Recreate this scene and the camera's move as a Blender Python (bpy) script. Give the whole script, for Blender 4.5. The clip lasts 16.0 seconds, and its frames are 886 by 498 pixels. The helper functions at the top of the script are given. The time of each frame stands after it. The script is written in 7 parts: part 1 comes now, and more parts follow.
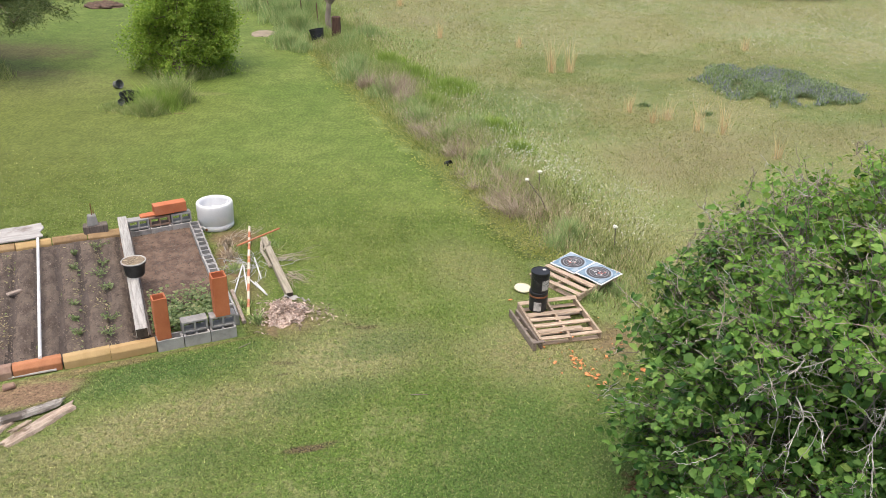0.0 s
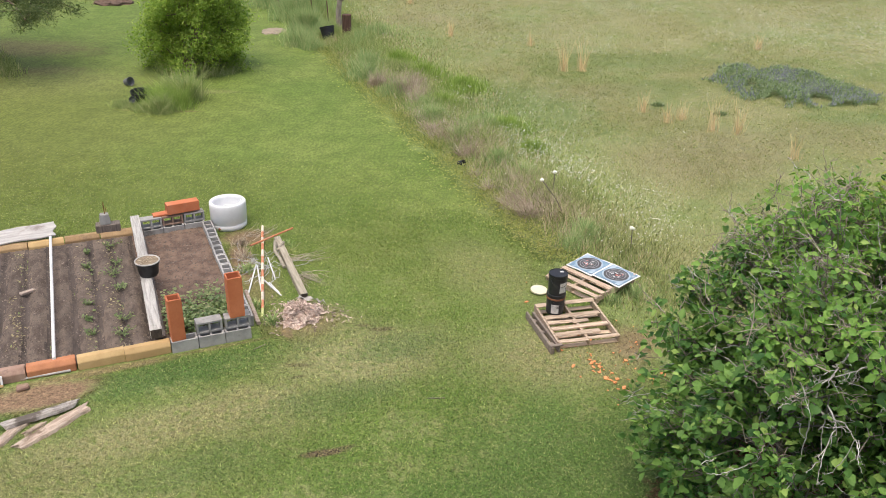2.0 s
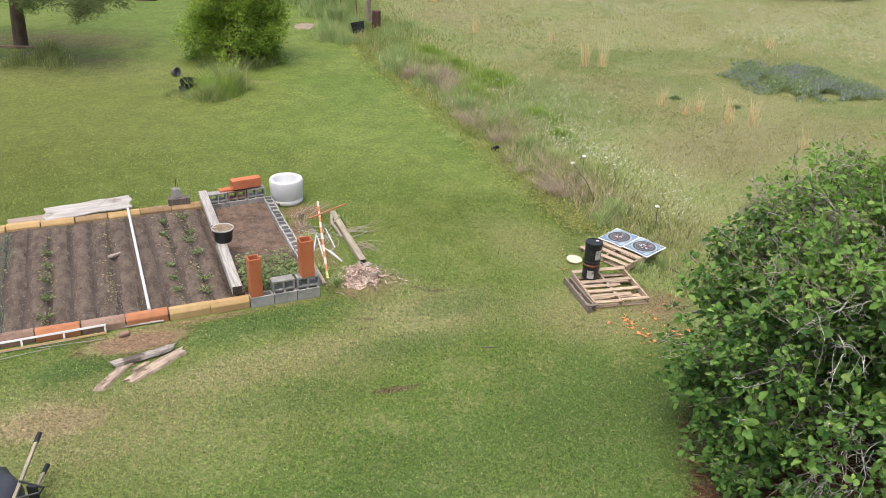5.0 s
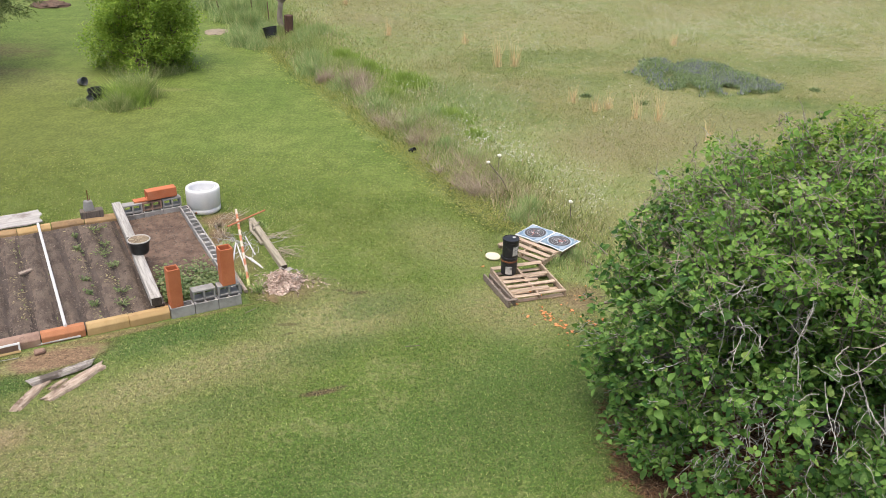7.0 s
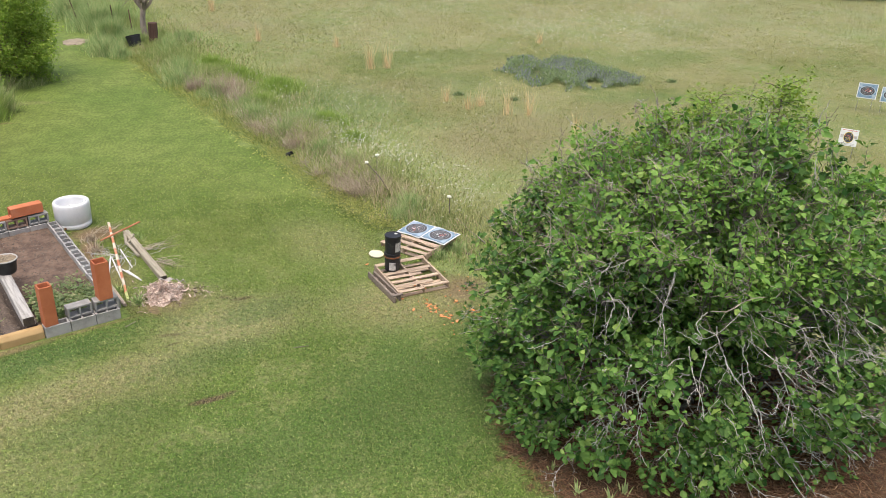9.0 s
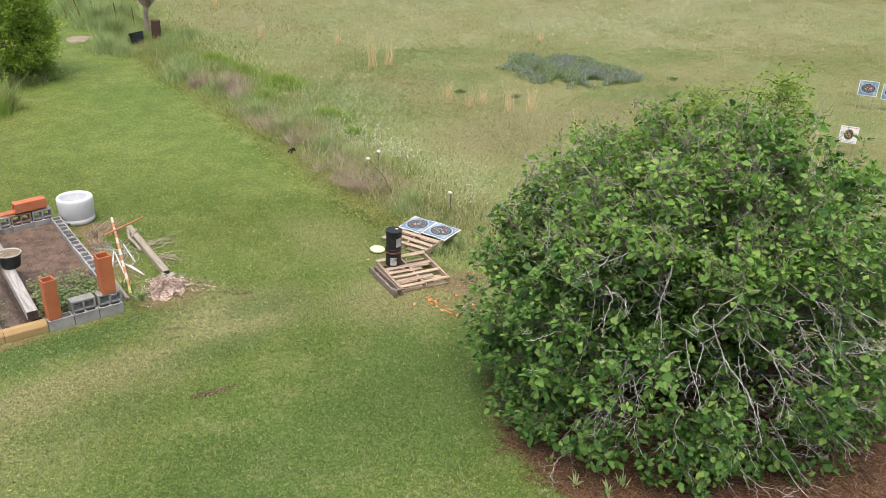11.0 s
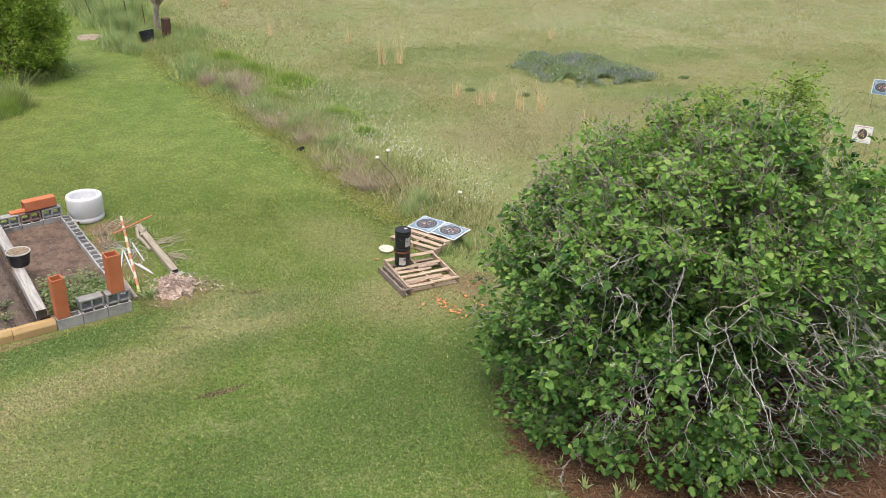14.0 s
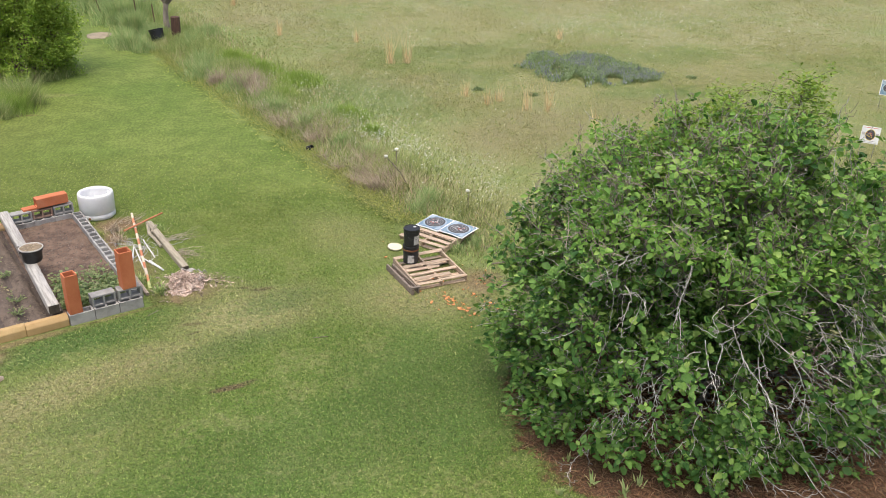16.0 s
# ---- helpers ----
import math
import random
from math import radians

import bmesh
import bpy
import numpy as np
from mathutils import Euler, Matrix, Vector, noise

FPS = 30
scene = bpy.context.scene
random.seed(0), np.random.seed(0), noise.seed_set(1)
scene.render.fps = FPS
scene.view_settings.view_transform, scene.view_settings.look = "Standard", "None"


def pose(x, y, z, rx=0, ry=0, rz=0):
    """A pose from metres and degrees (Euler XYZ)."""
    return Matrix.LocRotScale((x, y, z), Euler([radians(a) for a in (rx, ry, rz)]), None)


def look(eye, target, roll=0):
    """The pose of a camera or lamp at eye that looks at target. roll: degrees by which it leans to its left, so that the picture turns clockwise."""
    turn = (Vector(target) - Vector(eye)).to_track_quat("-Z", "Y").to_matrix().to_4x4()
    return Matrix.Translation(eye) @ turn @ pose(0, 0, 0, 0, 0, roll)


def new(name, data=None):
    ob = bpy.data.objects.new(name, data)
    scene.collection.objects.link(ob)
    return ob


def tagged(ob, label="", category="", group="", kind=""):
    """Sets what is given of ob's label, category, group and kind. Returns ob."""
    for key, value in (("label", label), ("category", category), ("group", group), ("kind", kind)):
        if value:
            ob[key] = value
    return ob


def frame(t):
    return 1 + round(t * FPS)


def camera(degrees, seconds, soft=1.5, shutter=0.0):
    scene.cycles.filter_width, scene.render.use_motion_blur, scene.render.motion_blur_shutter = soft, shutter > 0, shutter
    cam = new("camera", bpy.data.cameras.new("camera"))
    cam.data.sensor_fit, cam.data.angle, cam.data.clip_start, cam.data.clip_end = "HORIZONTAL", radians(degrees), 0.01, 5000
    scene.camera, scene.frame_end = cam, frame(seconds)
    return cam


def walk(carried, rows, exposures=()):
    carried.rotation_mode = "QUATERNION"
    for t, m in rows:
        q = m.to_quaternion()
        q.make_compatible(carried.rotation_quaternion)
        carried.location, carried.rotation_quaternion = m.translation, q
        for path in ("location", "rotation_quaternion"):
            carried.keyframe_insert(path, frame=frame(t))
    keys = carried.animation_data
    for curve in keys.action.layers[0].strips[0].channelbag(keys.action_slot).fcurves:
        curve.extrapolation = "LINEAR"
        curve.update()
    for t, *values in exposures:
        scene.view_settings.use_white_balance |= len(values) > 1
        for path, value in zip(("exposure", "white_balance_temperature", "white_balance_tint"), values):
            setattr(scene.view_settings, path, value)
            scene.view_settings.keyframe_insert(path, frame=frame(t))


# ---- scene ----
cam = camera(56.2, 16.0, soft=0.7)
PATH = [
    (0, (0.012, -0.07, 6.939), (-0.024, 1.734, 6.075), 1.2),
    (0.5, (-0.085, -0.072, 6.935), (-0.125, 1.73, 6.067), 1.2),
    (1, (-0.177, -0.007, 6.911), (-0.219, 1.795, 6.044), 1.3),
    (1.5, (-0.176, 0.1, 6.937), (-0.222, 1.901, 6.069), 1.3),
    (2, (-0.171, 0.078, 6.925), (-0.22, 1.879, 6.056), 1.3),
    (2.5, (-0.258, -0.165, 6.907), (-0.309, 1.635, 6.037), 1.3),
    (3, (-0.399, -0.541, 6.928), (-0.45, 1.259, 6.058), 1.5),
    (3.5, (-0.574, -0.943, 6.983), (-0.626, 0.857, 6.113), 1.6),
    (6, (-0.926, -1.647, 7.136), (-0.988, 0.153, 6.266), 1.8),
    (6.5, (-0.894, -1.697, 7.165), (-0.767, 0.104, 6.304), 1.9),
    (7, (-0.815, -1.754, 7.184), (-0.692, 0.046, 6.322), 1.9),
    (7.5, (-0.77, -1.788, 7.188), (-0.511, 0.002, 6.335), 2.0),
    (8, (-0.757, -1.809, 7.196), (-0.422, -0.029, 6.346), 2.0),
    (8.5, (-0.778, -1.866, 7.186), (-0.395, -0.094, 6.341), 2.0),
    (9, (-0.799, -2.03, 7.18), (-0.403, -0.262, 6.334), 2.1),
    (11.5, (-0.78, -2.153, 7.16), (-0.393, -0.384, 6.31), 2.1),
    (12, (-0.771, -2.107, 7.152), (-0.388, -0.337, 6.303), 2.1),
    (12.5, (-0.775, -2.093, 7.157), (-0.396, -0.323, 6.306), 2.1),
    (13, (-0.768, -2.066, 7.16), (-0.392, -0.297, 6.307), 2.1),
    (13.5, (-0.78, -2.049, 7.152), (-0.409, -0.279, 6.299), 2.0),
    (14, (-0.769, -2.063, 7.163), (-0.401, -0.292, 6.308), 2.0),
    (14.5, (-0.817, -2.109, 7.165), (-0.452, -0.338, 6.31), 2.1),
    (15, (-0.841, -2.178, 7.168), (-0.478, -0.406, 6.313), 2.1),
    (15.5, (-0.816, -2.181, 7.173), (-0.457, -0.409, 6.319), 2.2),
    (16, (-0.836, -2.151, 7.181), (-0.482, -0.379, 6.325), 2.1),
]
walk(cam, [(t, look(eye, target, roll)) for t, eye, target, roll in PATH])

# ---- light ----
scene.view_settings.exposure = 0.46
world = bpy.data.worlds.new("overcast_sky")
scene.world = world
world.use_nodes = True
wn = world.node_tree
sky = wn.nodes.new("ShaderNodeTexSky")
sky.sky_type = "NISHITA"
sky.sun_disc = False
sky.sun_elevation, sky.sun_rotation = radians(75.5), radians(207)
sky.air_density, sky.dust_density, sky.ozone_density = 1.0, 6.0, 0.6
wn.nodes["Background"].inputs[1].default_value = 0.15
wn.links.new(sky.outputs[0], wn.nodes["Background"].inputs[0])
sun_data = bpy.data.lights.new("sun", "SUN")
sun_data.energy, sun_data.angle, sun_data.color = 1.1, radians(60), (1.0, 0.95, 0.87)
sun = new("sun", sun_data)
sun.matrix_world = look((-3, -6, 26), (0, 0, 0))


# ---- materials ----
class Net:
    """A small hand for writing shader nodes."""

    def __init__(self, tree):
        self.t = tree

    def node(self, kind, **props):
        n = self.t.nodes.new(kind)
        for k, v in props.items():
            if k == "operation":
                n.operation = v
            elif k == "blend":
                n.data_type, n.blend_type = "RGBA", v
        return n

    def put(self, sock, v):
        if isinstance(v, bpy.types.NodeSocket):
            self.t.links.new(v, sock)
        elif isinstance(v, (tuple, list)) and len(v) == 3 and sock.type == "RGBA":
            sock.default_value = (*v, 1)
        else:
            sock.default_value = v

    def math(self, op, a, b=0.0, c=None, clamp=False):
        n = self.node("ShaderNodeMath", operation=op)
        n.use_clamp = clamp
        self.put(n.inputs[0], a)
        self.put(n.inputs[1], b)
        if c is not None:
            self.put(n.inputs[2], c)
        return n.outputs[0]

    def mix(self, f, a, b, blend="MIX"):
        n = self.node("ShaderNodeMix", blend=blend)
        n.clamp_factor = True
        self.put(n.inputs[0], f)
        self.put(n.inputs[6], a)
        self.put(n.inputs[7], b)
        return n.outputs[2]

    def step(self, v, lo, hi):
        n = self.t.nodes.new("ShaderNodeMapRange")
        n.interpolation_type = "SMOOTHSTEP"
        self.put(n.inputs[0], v)
        n.inputs[1].default_value, n.inputs[2].default_value = lo, hi
        return n.outputs[0]

    def noise(self, where, scale, detail=3.0, rough=0.55):
        n = self.t.nodes.new("ShaderNodeTexNoise")
        self.put(n.inputs["Vector"], where)
        n.inputs["Scale"].default_value, n.inputs["Detail"].default_value, n.inputs["Roughness"].default_value = scale, detail, rough
        return n.outputs[0]

    def stretch(self, where, s):
        n = self.t.nodes.new("ShaderNodeVectorMath")
        n.operation = "MULTIPLY"
        self.put(n.inputs[0], where)
        n.inputs[1].default_value = s
        return n.outputs[0]


def blank(name):
    m = bpy.data.materials.new(name)
    m.use_nodes = True
    net = Net(m.node_tree)
    return m, net, m.node_tree.nodes["Principled BSDF"]


def surface(name, dark, light, scale=6.0, rough=0.8, grain=(1, 1, 1), bump=0.3, depth=0.004, fine=60.0, rand=0.25, stain=None, stain_at=(0.55, 0.7), metal=0.0, island=False, hue=None):
    """A weathered surface: two colours mixed by noise at two scales, a tint that differs from piece to piece, stains and fine relief."""
    m, n, bsdf = blank(name)
    where = n.t.nodes.new("ShaderNodeTexCoord").outputs["Object"]
    info = n.t.nodes.new("ShaderNodeObjectInfo")
    off = n.t.nodes.new("ShaderNodeVectorMath")
    off.operation = "ADD"
    spread = n.t.nodes.new("ShaderNodeVectorMath")
    spread.operation = "SCALE"
    spread.inputs[0].default_value = (17.0, 9.0, 13.0)
    n.put(spread.inputs["Scale"], info.outputs["Random"])
    n.put(off.inputs[0], where)
    n.put(off.inputs[1], spread.outputs[0])
    at = n.stretch(off.outputs[0], grain)
    big, small = n.noise(at, scale, 4), n.noise(at, fine, 3, 0.7)
    blend = n.math("ADD", n.math("MULTIPLY", n.step(big, 0.3, 0.7), 0.65), n.math("MULTIPLY", n.step(small, 0.25, 0.75), 0.35))
    col = n.mix(blend, dark, light)
    if stain:
        col = n.mix(n.math("MULTIPLY", n.step(n.noise(off.outputs[0], scale * 0.6, 5, 0.65), *stain_at), 0.85), col, stain)
    if island:
        pick = n.t.nodes.new("ShaderNodeNewGeometry").outputs["Random Per Island"]
    else:
        pick = info.outputs["Random"]
    if hue:
        col = n.mix(pick, col, n.mix(0.75, col, hue))
    gain = n.math("ADD", n.math("MULTIPLY", n.math("FRACT", n.math("MULTIPLY", pick, 7.31)), 2 * rand), 1 - rand)
    up = n.node("ShaderNodeVectorMath")
    up.operation = "SCALE"
    n.put(up.inputs[0], col)
    n.put(up.inputs["Scale"], gain)
    n.put(bsdf.inputs["Base Color"], up.outputs[0])
    n.put(bsdf.inputs["Roughness"], n.math("ADD", n.math("MULTIPLY", small, 0.25), rough - 0.12, clamp=True))
    bsdf.inputs["Metallic"].default_value = metal
    bsdf.inputs["Specular IOR Level"].default_value = 0.35
    b = n.t.nodes.new("ShaderNodeBump")
    b.inputs["Strength"].default_value, b.inputs["Distance"].default_value = bump, depth
    n.put(b.inputs["Height"], n.math("ADD", small, n.math("MULTIPLY", big, 0.6)))
    n.put(bsdf.inputs["Normal"], b.outputs[0])
    return m


# the line where the mown lawn ends and the weeds begin: x = EDGE_X + EDGE_SLOPE * (y - EDGE_Y)
EDGE_X, EDGE_Y, EDGE_SLOPE = 1.45, 13.8, -0.42


def edge(x, y):
    return x - (EDGE_X + EDGE_SLOPE * (y - EDGE_Y))


# worn places in the lawn: x, y, half length, half width, turn in degrees, strength
DRY = [(-5.6, 7.3, 2.6, 1.5, 20, 0.4), (-4.0, 8.75, 2.4, 0.5, 32, 0.8), (-1.6, 10.6, 1.3, 0.8, 20, 0.75), (-6.4, 7.25, 0.95, 0.55, 10, 1.2), (-6.1, 9.25, 0.5, 0.3, 20, 1.0), (1.6, 10.9, 1.5, 0.9, 10, 0.8),
       (-2.2, 11.5, 0.9, 0.5, -30, 0.5), (0.3, 13.6, 1.4, 0.8, -60, 0.4), (-5.4, 6.9, 1.2, 0.45, 30, 0.7), (-8.9, 25.0, 1.4, 0.25, 5, 0.6), (-15.0, 25.5, 4.0, 2.2, 0, 0.45), (-3.0, 9.2, 1.2, 0.7, 25, 0.5), (-5.2, 7.5, 1.0, 0.5, 20, 0.6)]
OLIVE = [(-13.5, 20.5, 6.0, 6.5, 0, 0.75), (-6.5, 17.5, 2.5, 1.5, 0, 0.35)]
# lush turf; the spot at (1.2, 7.9) paints the fig's shade on the lawn
LUSH_AND_SHADE = [(-4.3, 9.95, 1.5, 0.4, 26, 0.8), (-3.3, 8.0, 0.9, 0.35, 25, 0.35), (-1.9, 9.5, 0.9, 0.35, 25, 0.45), (1.2, 7.9, 1.9, 1.6, 60, 0.6), (-0.4, 6.9, 2.4, 1.1, 20, 0.5), (-1.1, 10.9, 0.7, 0.35, 20, 0.5), (-6.6, 8.5, 0.6, 0.3, 30, 0.8)]
BARE = [(-6.4, 7.22, 0.6, 0.4, 15, 0.5), (-5.6, 9.85, 1.2, 0.10, 25.6, 0.7), (-3.9, 10.68, 0.85, 0.05, 25.6, 0.45), (-2.95, 11.3, 0.1, 0.3, 25.6, 0.8), (-6.0, 9.3, 0.8, 0.3, 26, 1.15), (-4.4, 14.65, 0.5, 0.35, 26, 0.9), (-4.18, 13.5, 0.2, 1.0, 25.6, 0.95), (-3.8, 12.8, 0.4, 0.7, 26, 0.5),
        (-2.8, 11.6, 0.55, 0.5, 0, 0.6), (2.55, 11.3, 0.45, 0.5, 0, 0.75), (-8.9, 22.9, 0.9, 0.12, 3, 0.5), (-17.2, 30.2, 3.0, 1.3, 0, 0.5), (-14.4, 27.0, 1.6, 0.5, 10, 0.3)]
SCAR = [(-1.87, 8.36, 0.26, 0.06, 15, 1.1), (-1.62, 8.47, 0.16, 0.04, 25, 0.7), (-1.4, 11.42, 0.24, 0.07, 10, 0.8), (-2.55, 10.3, 0.22, 0.05, 0, 0.6), (-1.72, 11.5, 0.12, 0.05, 0, 0.6), (-2.5, 10.0, 0.14, 0.04, 20, 0.5)]


def blot(n, xy, spots, ragged):
    """Soft-edged ragged spots at the given places, joined by their maximum."""
    total = None
    for x, y, a, b, turn, power in spots:
        mp = n.t.nodes.new("ShaderNodeMapping")
        mp.vector_type = "TEXTURE"
        mp.inputs["Location"].default_value = (x, y, 0)
        mp.inputs["Rotation"].default_value = (0, 0, radians(turn))
        mp.inputs["Scale"].default_value = (a, b, 1)
        n.put(mp.inputs["Vector"], xy)
        ln = n.t.nodes.new("ShaderNodeVectorMath")
        ln.operation = "LENGTH"
        n.put(ln.inputs[0], mp.outputs[0])
        v = n.math("MULTIPLY", n.step(n.math("ADD", ln.outputs["Value"], ragged), 1.5, 0.45), power)
        total = v if total is None else n.math("MAXIMUM", total, v)
    return total


def turf_group():
    """Colours of the ground cover by place: lawn, weeds along the old fence, open field."""
    g = bpy.data.node_groups.new("turf_colour", "ShaderNodeTree")
    g.interface.new_socket("Colour", in_out="OUTPUT", socket_type="NodeSocketColor")
    g.interface.new_socket("Bare", in_out="OUTPUT", socket_type="NodeSocketFloat")
    n = Net(g)
    out = g.nodes.new("NodeGroupOutput")
    pos = g.nodes.new("ShaderNodeNewGeometry").outputs["Position"]
    xy = n.stretch(pos, (1, 1, 0))
    sep = g.nodes.new("ShaderNodeSeparateXYZ")
    n.put(sep.inputs[0], xy)
    x, y = sep.outputs[0], sep.outputs[1]
    big, mid, small = n.noise(xy, 0.28, 3), n.noise(xy, 1.5, 4, 0.6), n.noise(xy, 9.0, 3, 0.65)
    ragged = n.math("MULTIPLY", n.math("SUBTRACT", n.math("ADD", mid, n.math("MULTIPLY", small, 0.6)), 0.8), 1.6)
    # lawn
    lawn = n.mix(n.step(big, 0.35, 0.65), LAWN_DEEP, LAWN_MID)
    lawn = n.mix(n.math("MULTIPLY", n.step(mid, 0.42, 0.72), 0.35), lawn, LAWN_PALE)
    lawn = n.mix(n.math("MULTIPLY", n.step(y, 8.5, 16.0), 0.75), lawn, n.mix(n.step(n.math("ADD", big, n.math("MULTIPLY", mid, 0.5)), 0.55, 0.95), (0.129, 0.190, 0.033), (0.178, 0.228, 0.050)))
    near = n.step(y, 19.0, 9.0)
    lawn = n.mix(n.math("MULTIPLY", n.math("MULTIPLY", n.step(n.math("ADD", n.math("MULTIPLY", mid, 0.5), n.math("MULTIPLY", small, 0.85)), 0.62, 0.95), near), 0.55), lawn, LAWN_DRY)
    lawn = n.mix(n.math("MULTIPLY", blot(n, xy, DRY, ragged), n.step(small, 0.2, 0.6)), lawn, LAWN_DRY)
    lawn = n.mix(blot(n, xy, LUSH_AND_SHADE, ragged), lawn, LAWN_LUSH_SHADE)
    lawn = n.mix(blot(n, xy, OLIVE, n.math("MULTIPLY", ragged, 0.5)), lawn, (0.142, 0.166, 0.036))
    # field
    e = n.math("SUBTRACT", x, n.math("ADD", n.math("MULTIPLY", n.math("SUBTRACT", y, EDGE_Y), EDGE_SLOPE), EDGE_X))
    e2 = n.math("ADD", e, n.math("MULTIPLY", n.math("SUBTRACT", mid, 0.5), 1.3))
    field = n.mix(n.step(n.noise(xy, 0.2, 5, 0.7), 0.40, 0.66), FIELD_DRY, FIELD_GREEN)
    field = n.mix(n.math("MULTIPLY", n.step(n.math("ADD", n.math("MULTIPLY", mid, 0.7), n.math("MULTIPLY", small, 0.7)), 0.55, 0.9), 0.7), field, FIELD_STRAW)
    field = n.mix(n.math("MULTIPLY", n.math("MULTIPLY", n.step(e2, 6.5, 2.0), n.step(y, 13.0, 19.0)), 0.75), field, WEED_GREEN)
    field = n.mix(n.math("MULTIPLY", n.step(e2, 3.5, 1.0), n.step(y, 17.0, 13.0)), field, LAWN_PALE)
    field = n.mix(blot(n, xy, GREENER, ragged), field, (0.15, 0.218, 0.066))
    field = n.mix(blot(n, xy, WORN, ragged), field, (0.285, 0.255, 0.145))
    col = n.mix(n.step(e2, -0.25, 0.25), lawn, field)
    bare = blot(n, xy, BARE, ragged)
    mulch = blot(n, xy, [(4.6, 6.9, 2.45, 2.4, 0, 1.0), (6.6, 6.2, 2.0, 2.2, 0, 1.0)], n.math("MULTIPLY", ragged, 0.5))
    soil = n.mix(n.step(n.noise(xy, 9.0, 6, 0.75), 0.3, 0.7), (0.15, 0.095, 0.057), (0.29, 0.195, 0.12))
    litter = n.mix(n.step(n.noise(xy, 38.0, 4, 0.75), 0.38, 0.68), (0.07, 0.037, 0.022), (0.25, 0.145, 0.085))
    col = n.mix(bare, col, soil)
    col = n.mix(blot(n, xy, SCAR, ragged), col, n.mix(n.step(n.noise(xy, 34.0, 3, 0.7), 0.4, 0.62), (0.035, 0.025, 0.016), (0.24, 0.185, 0.105)))
    mk = n.step(mulch, 0.35, 0.6)
    col = n.mix(mk, col, litter)
    # tufts: light and dark at a hand's breadth and at a finger's, stronger where the turf is long
    tufts = n.noise(xy, 30.0, 4, 0.75)
    clumps = n.noise(xy, 12.0, 3, 0.65)
    gain = n.math("ADD", n.math("MULTIPLY", n.step(tufts, 0.32, 0.68), 0.9), n.math("MULTIPLY", n.step(clumps, 0.3, 0.7), 0.34))
    gain = n.math("ADD", gain, 0.40)
    calm = n.math("MAXIMUM", n.math("MULTIPLY", n.step(e2, -0.25, 0.25), 0.1), n.math("MULTIPLY", n.math("MULTIPLY", n.step(y, 10.0, 19.0), 0.78), n.step(e2, 0.25, -0.25)))
    distant = n.math("ADD", n.math("MULTIPLY", n.step(n.noise(n.stretch(xy, (1.0, 0.4, 1.0)), 16.0, 3, 0.7), 0.38, 0.62), 0.5), n.math("ADD", n.math("MULTIPLY", n.step(n.noise(n.stretch(xy, (1.0, 0.5, 1.0)), 3.2, 3, 0.6), 0.35, 0.65), 0.2), n.math("MULTIPLY", n.step(mid, 0.3, 0.7), 0.16)))
    gain = n.math("ADD", n.math("MULTIPLY", gain, n.math("SUBTRACT", 1.0, calm)), n.math("MULTIPLY", calm, n.math("ADD", distant, 0.50)))
    sc = g.nodes.new("ShaderNodeVectorMath")
    sc.operation = "SCALE"
    n.put(sc.inputs[0], col)
    n.put(sc.inputs["Scale"], gain)
    straw = n.math("MULTIPLY", n.step(n.noise(xy, 17.0, 5, 0.7), 0.52, 0.74), n.math("SUBTRACT", 0.5, n.math("MULTIPLY", n.step(y, 14.0, 26.0), n.math("ADD", 0.12, n.math("MULTIPLY", n.step(e2, 0.25, -0.25), 0.25)))))
    col = n.mix(straw, sc.outputs[0], n.mix(n.step(e2, -0.25, 0.25), (0.315, 0.308, 0.14), (0.40, 0.375, 0.20)))
    n.put(out.inputs[0], col)
    n.put(out.inputs[1], n.math("MAXIMUM", bare, mk))
    return g


LAWN_DEEP, LAWN_MID, LAWN_PALE = (0.110, 0.182, 0.033), (0.139, 0.205, 0.043), (0.190, 0.240, 0.078)
LAWN_DRY, LAWN_LUSH_SHADE = (0.318, 0.290, 0.152), (0.078, 0.148, 0.035)
FIELD_DRY, FIELD_GREEN, FIELD_STRAW, WEED_GREEN = (0.243, 0.252, 0.105), (0.172, 0.238, 0.070), (0.325, 0.305, 0.16), (0.225, 0.31, 0.09)
WORN = [(6.2, 20.6, 2.9, 1.7, 40, 0.6), (10.5, 22.5, 2.5, 1.2, 10, 0.4), (4.2, 26.5, 2.0, 1.0, 20, 0.35), (-1.5, 38.0, 3.0, 1.5, 0, 0.4), (14.0, 20.0, 2.0, 1.5, 0, 0.5)]
GREENER = [(5.5, 31.0, 3.5, 1.6, 10, 0.6), (1.8, 24.5, 1.6, 3.0, 20, 0.7), (12.0, 24.2, 2.2, 0.8, 0, 0.6), (15.0, 30.0, 3.0, 1.4, 20, 0.5), (6.0, 27.0, 1.6, 0.9, 30, 0.6)]
turf = turf_group()


def upward(n, normal, own=0.45):
    """The normal of thin growth, drawn towards the sky as the whole sward is."""
    rise = n.t.nodes.new("ShaderNodeVectorMath")
    rise.operation = "MULTIPLY_ADD"
    n.put(rise.inputs[0], normal)
    rise.inputs[1].default_value, rise.inputs[2].default_value = (own, own, own), (0, 0, 0.8)
    unit = n.t.nodes.new("ShaderNodeVectorMath")
    unit.operation = "NORMALIZE"
    n.put(unit.inputs[0], rise.outputs[0])
    return unit.outputs[0]


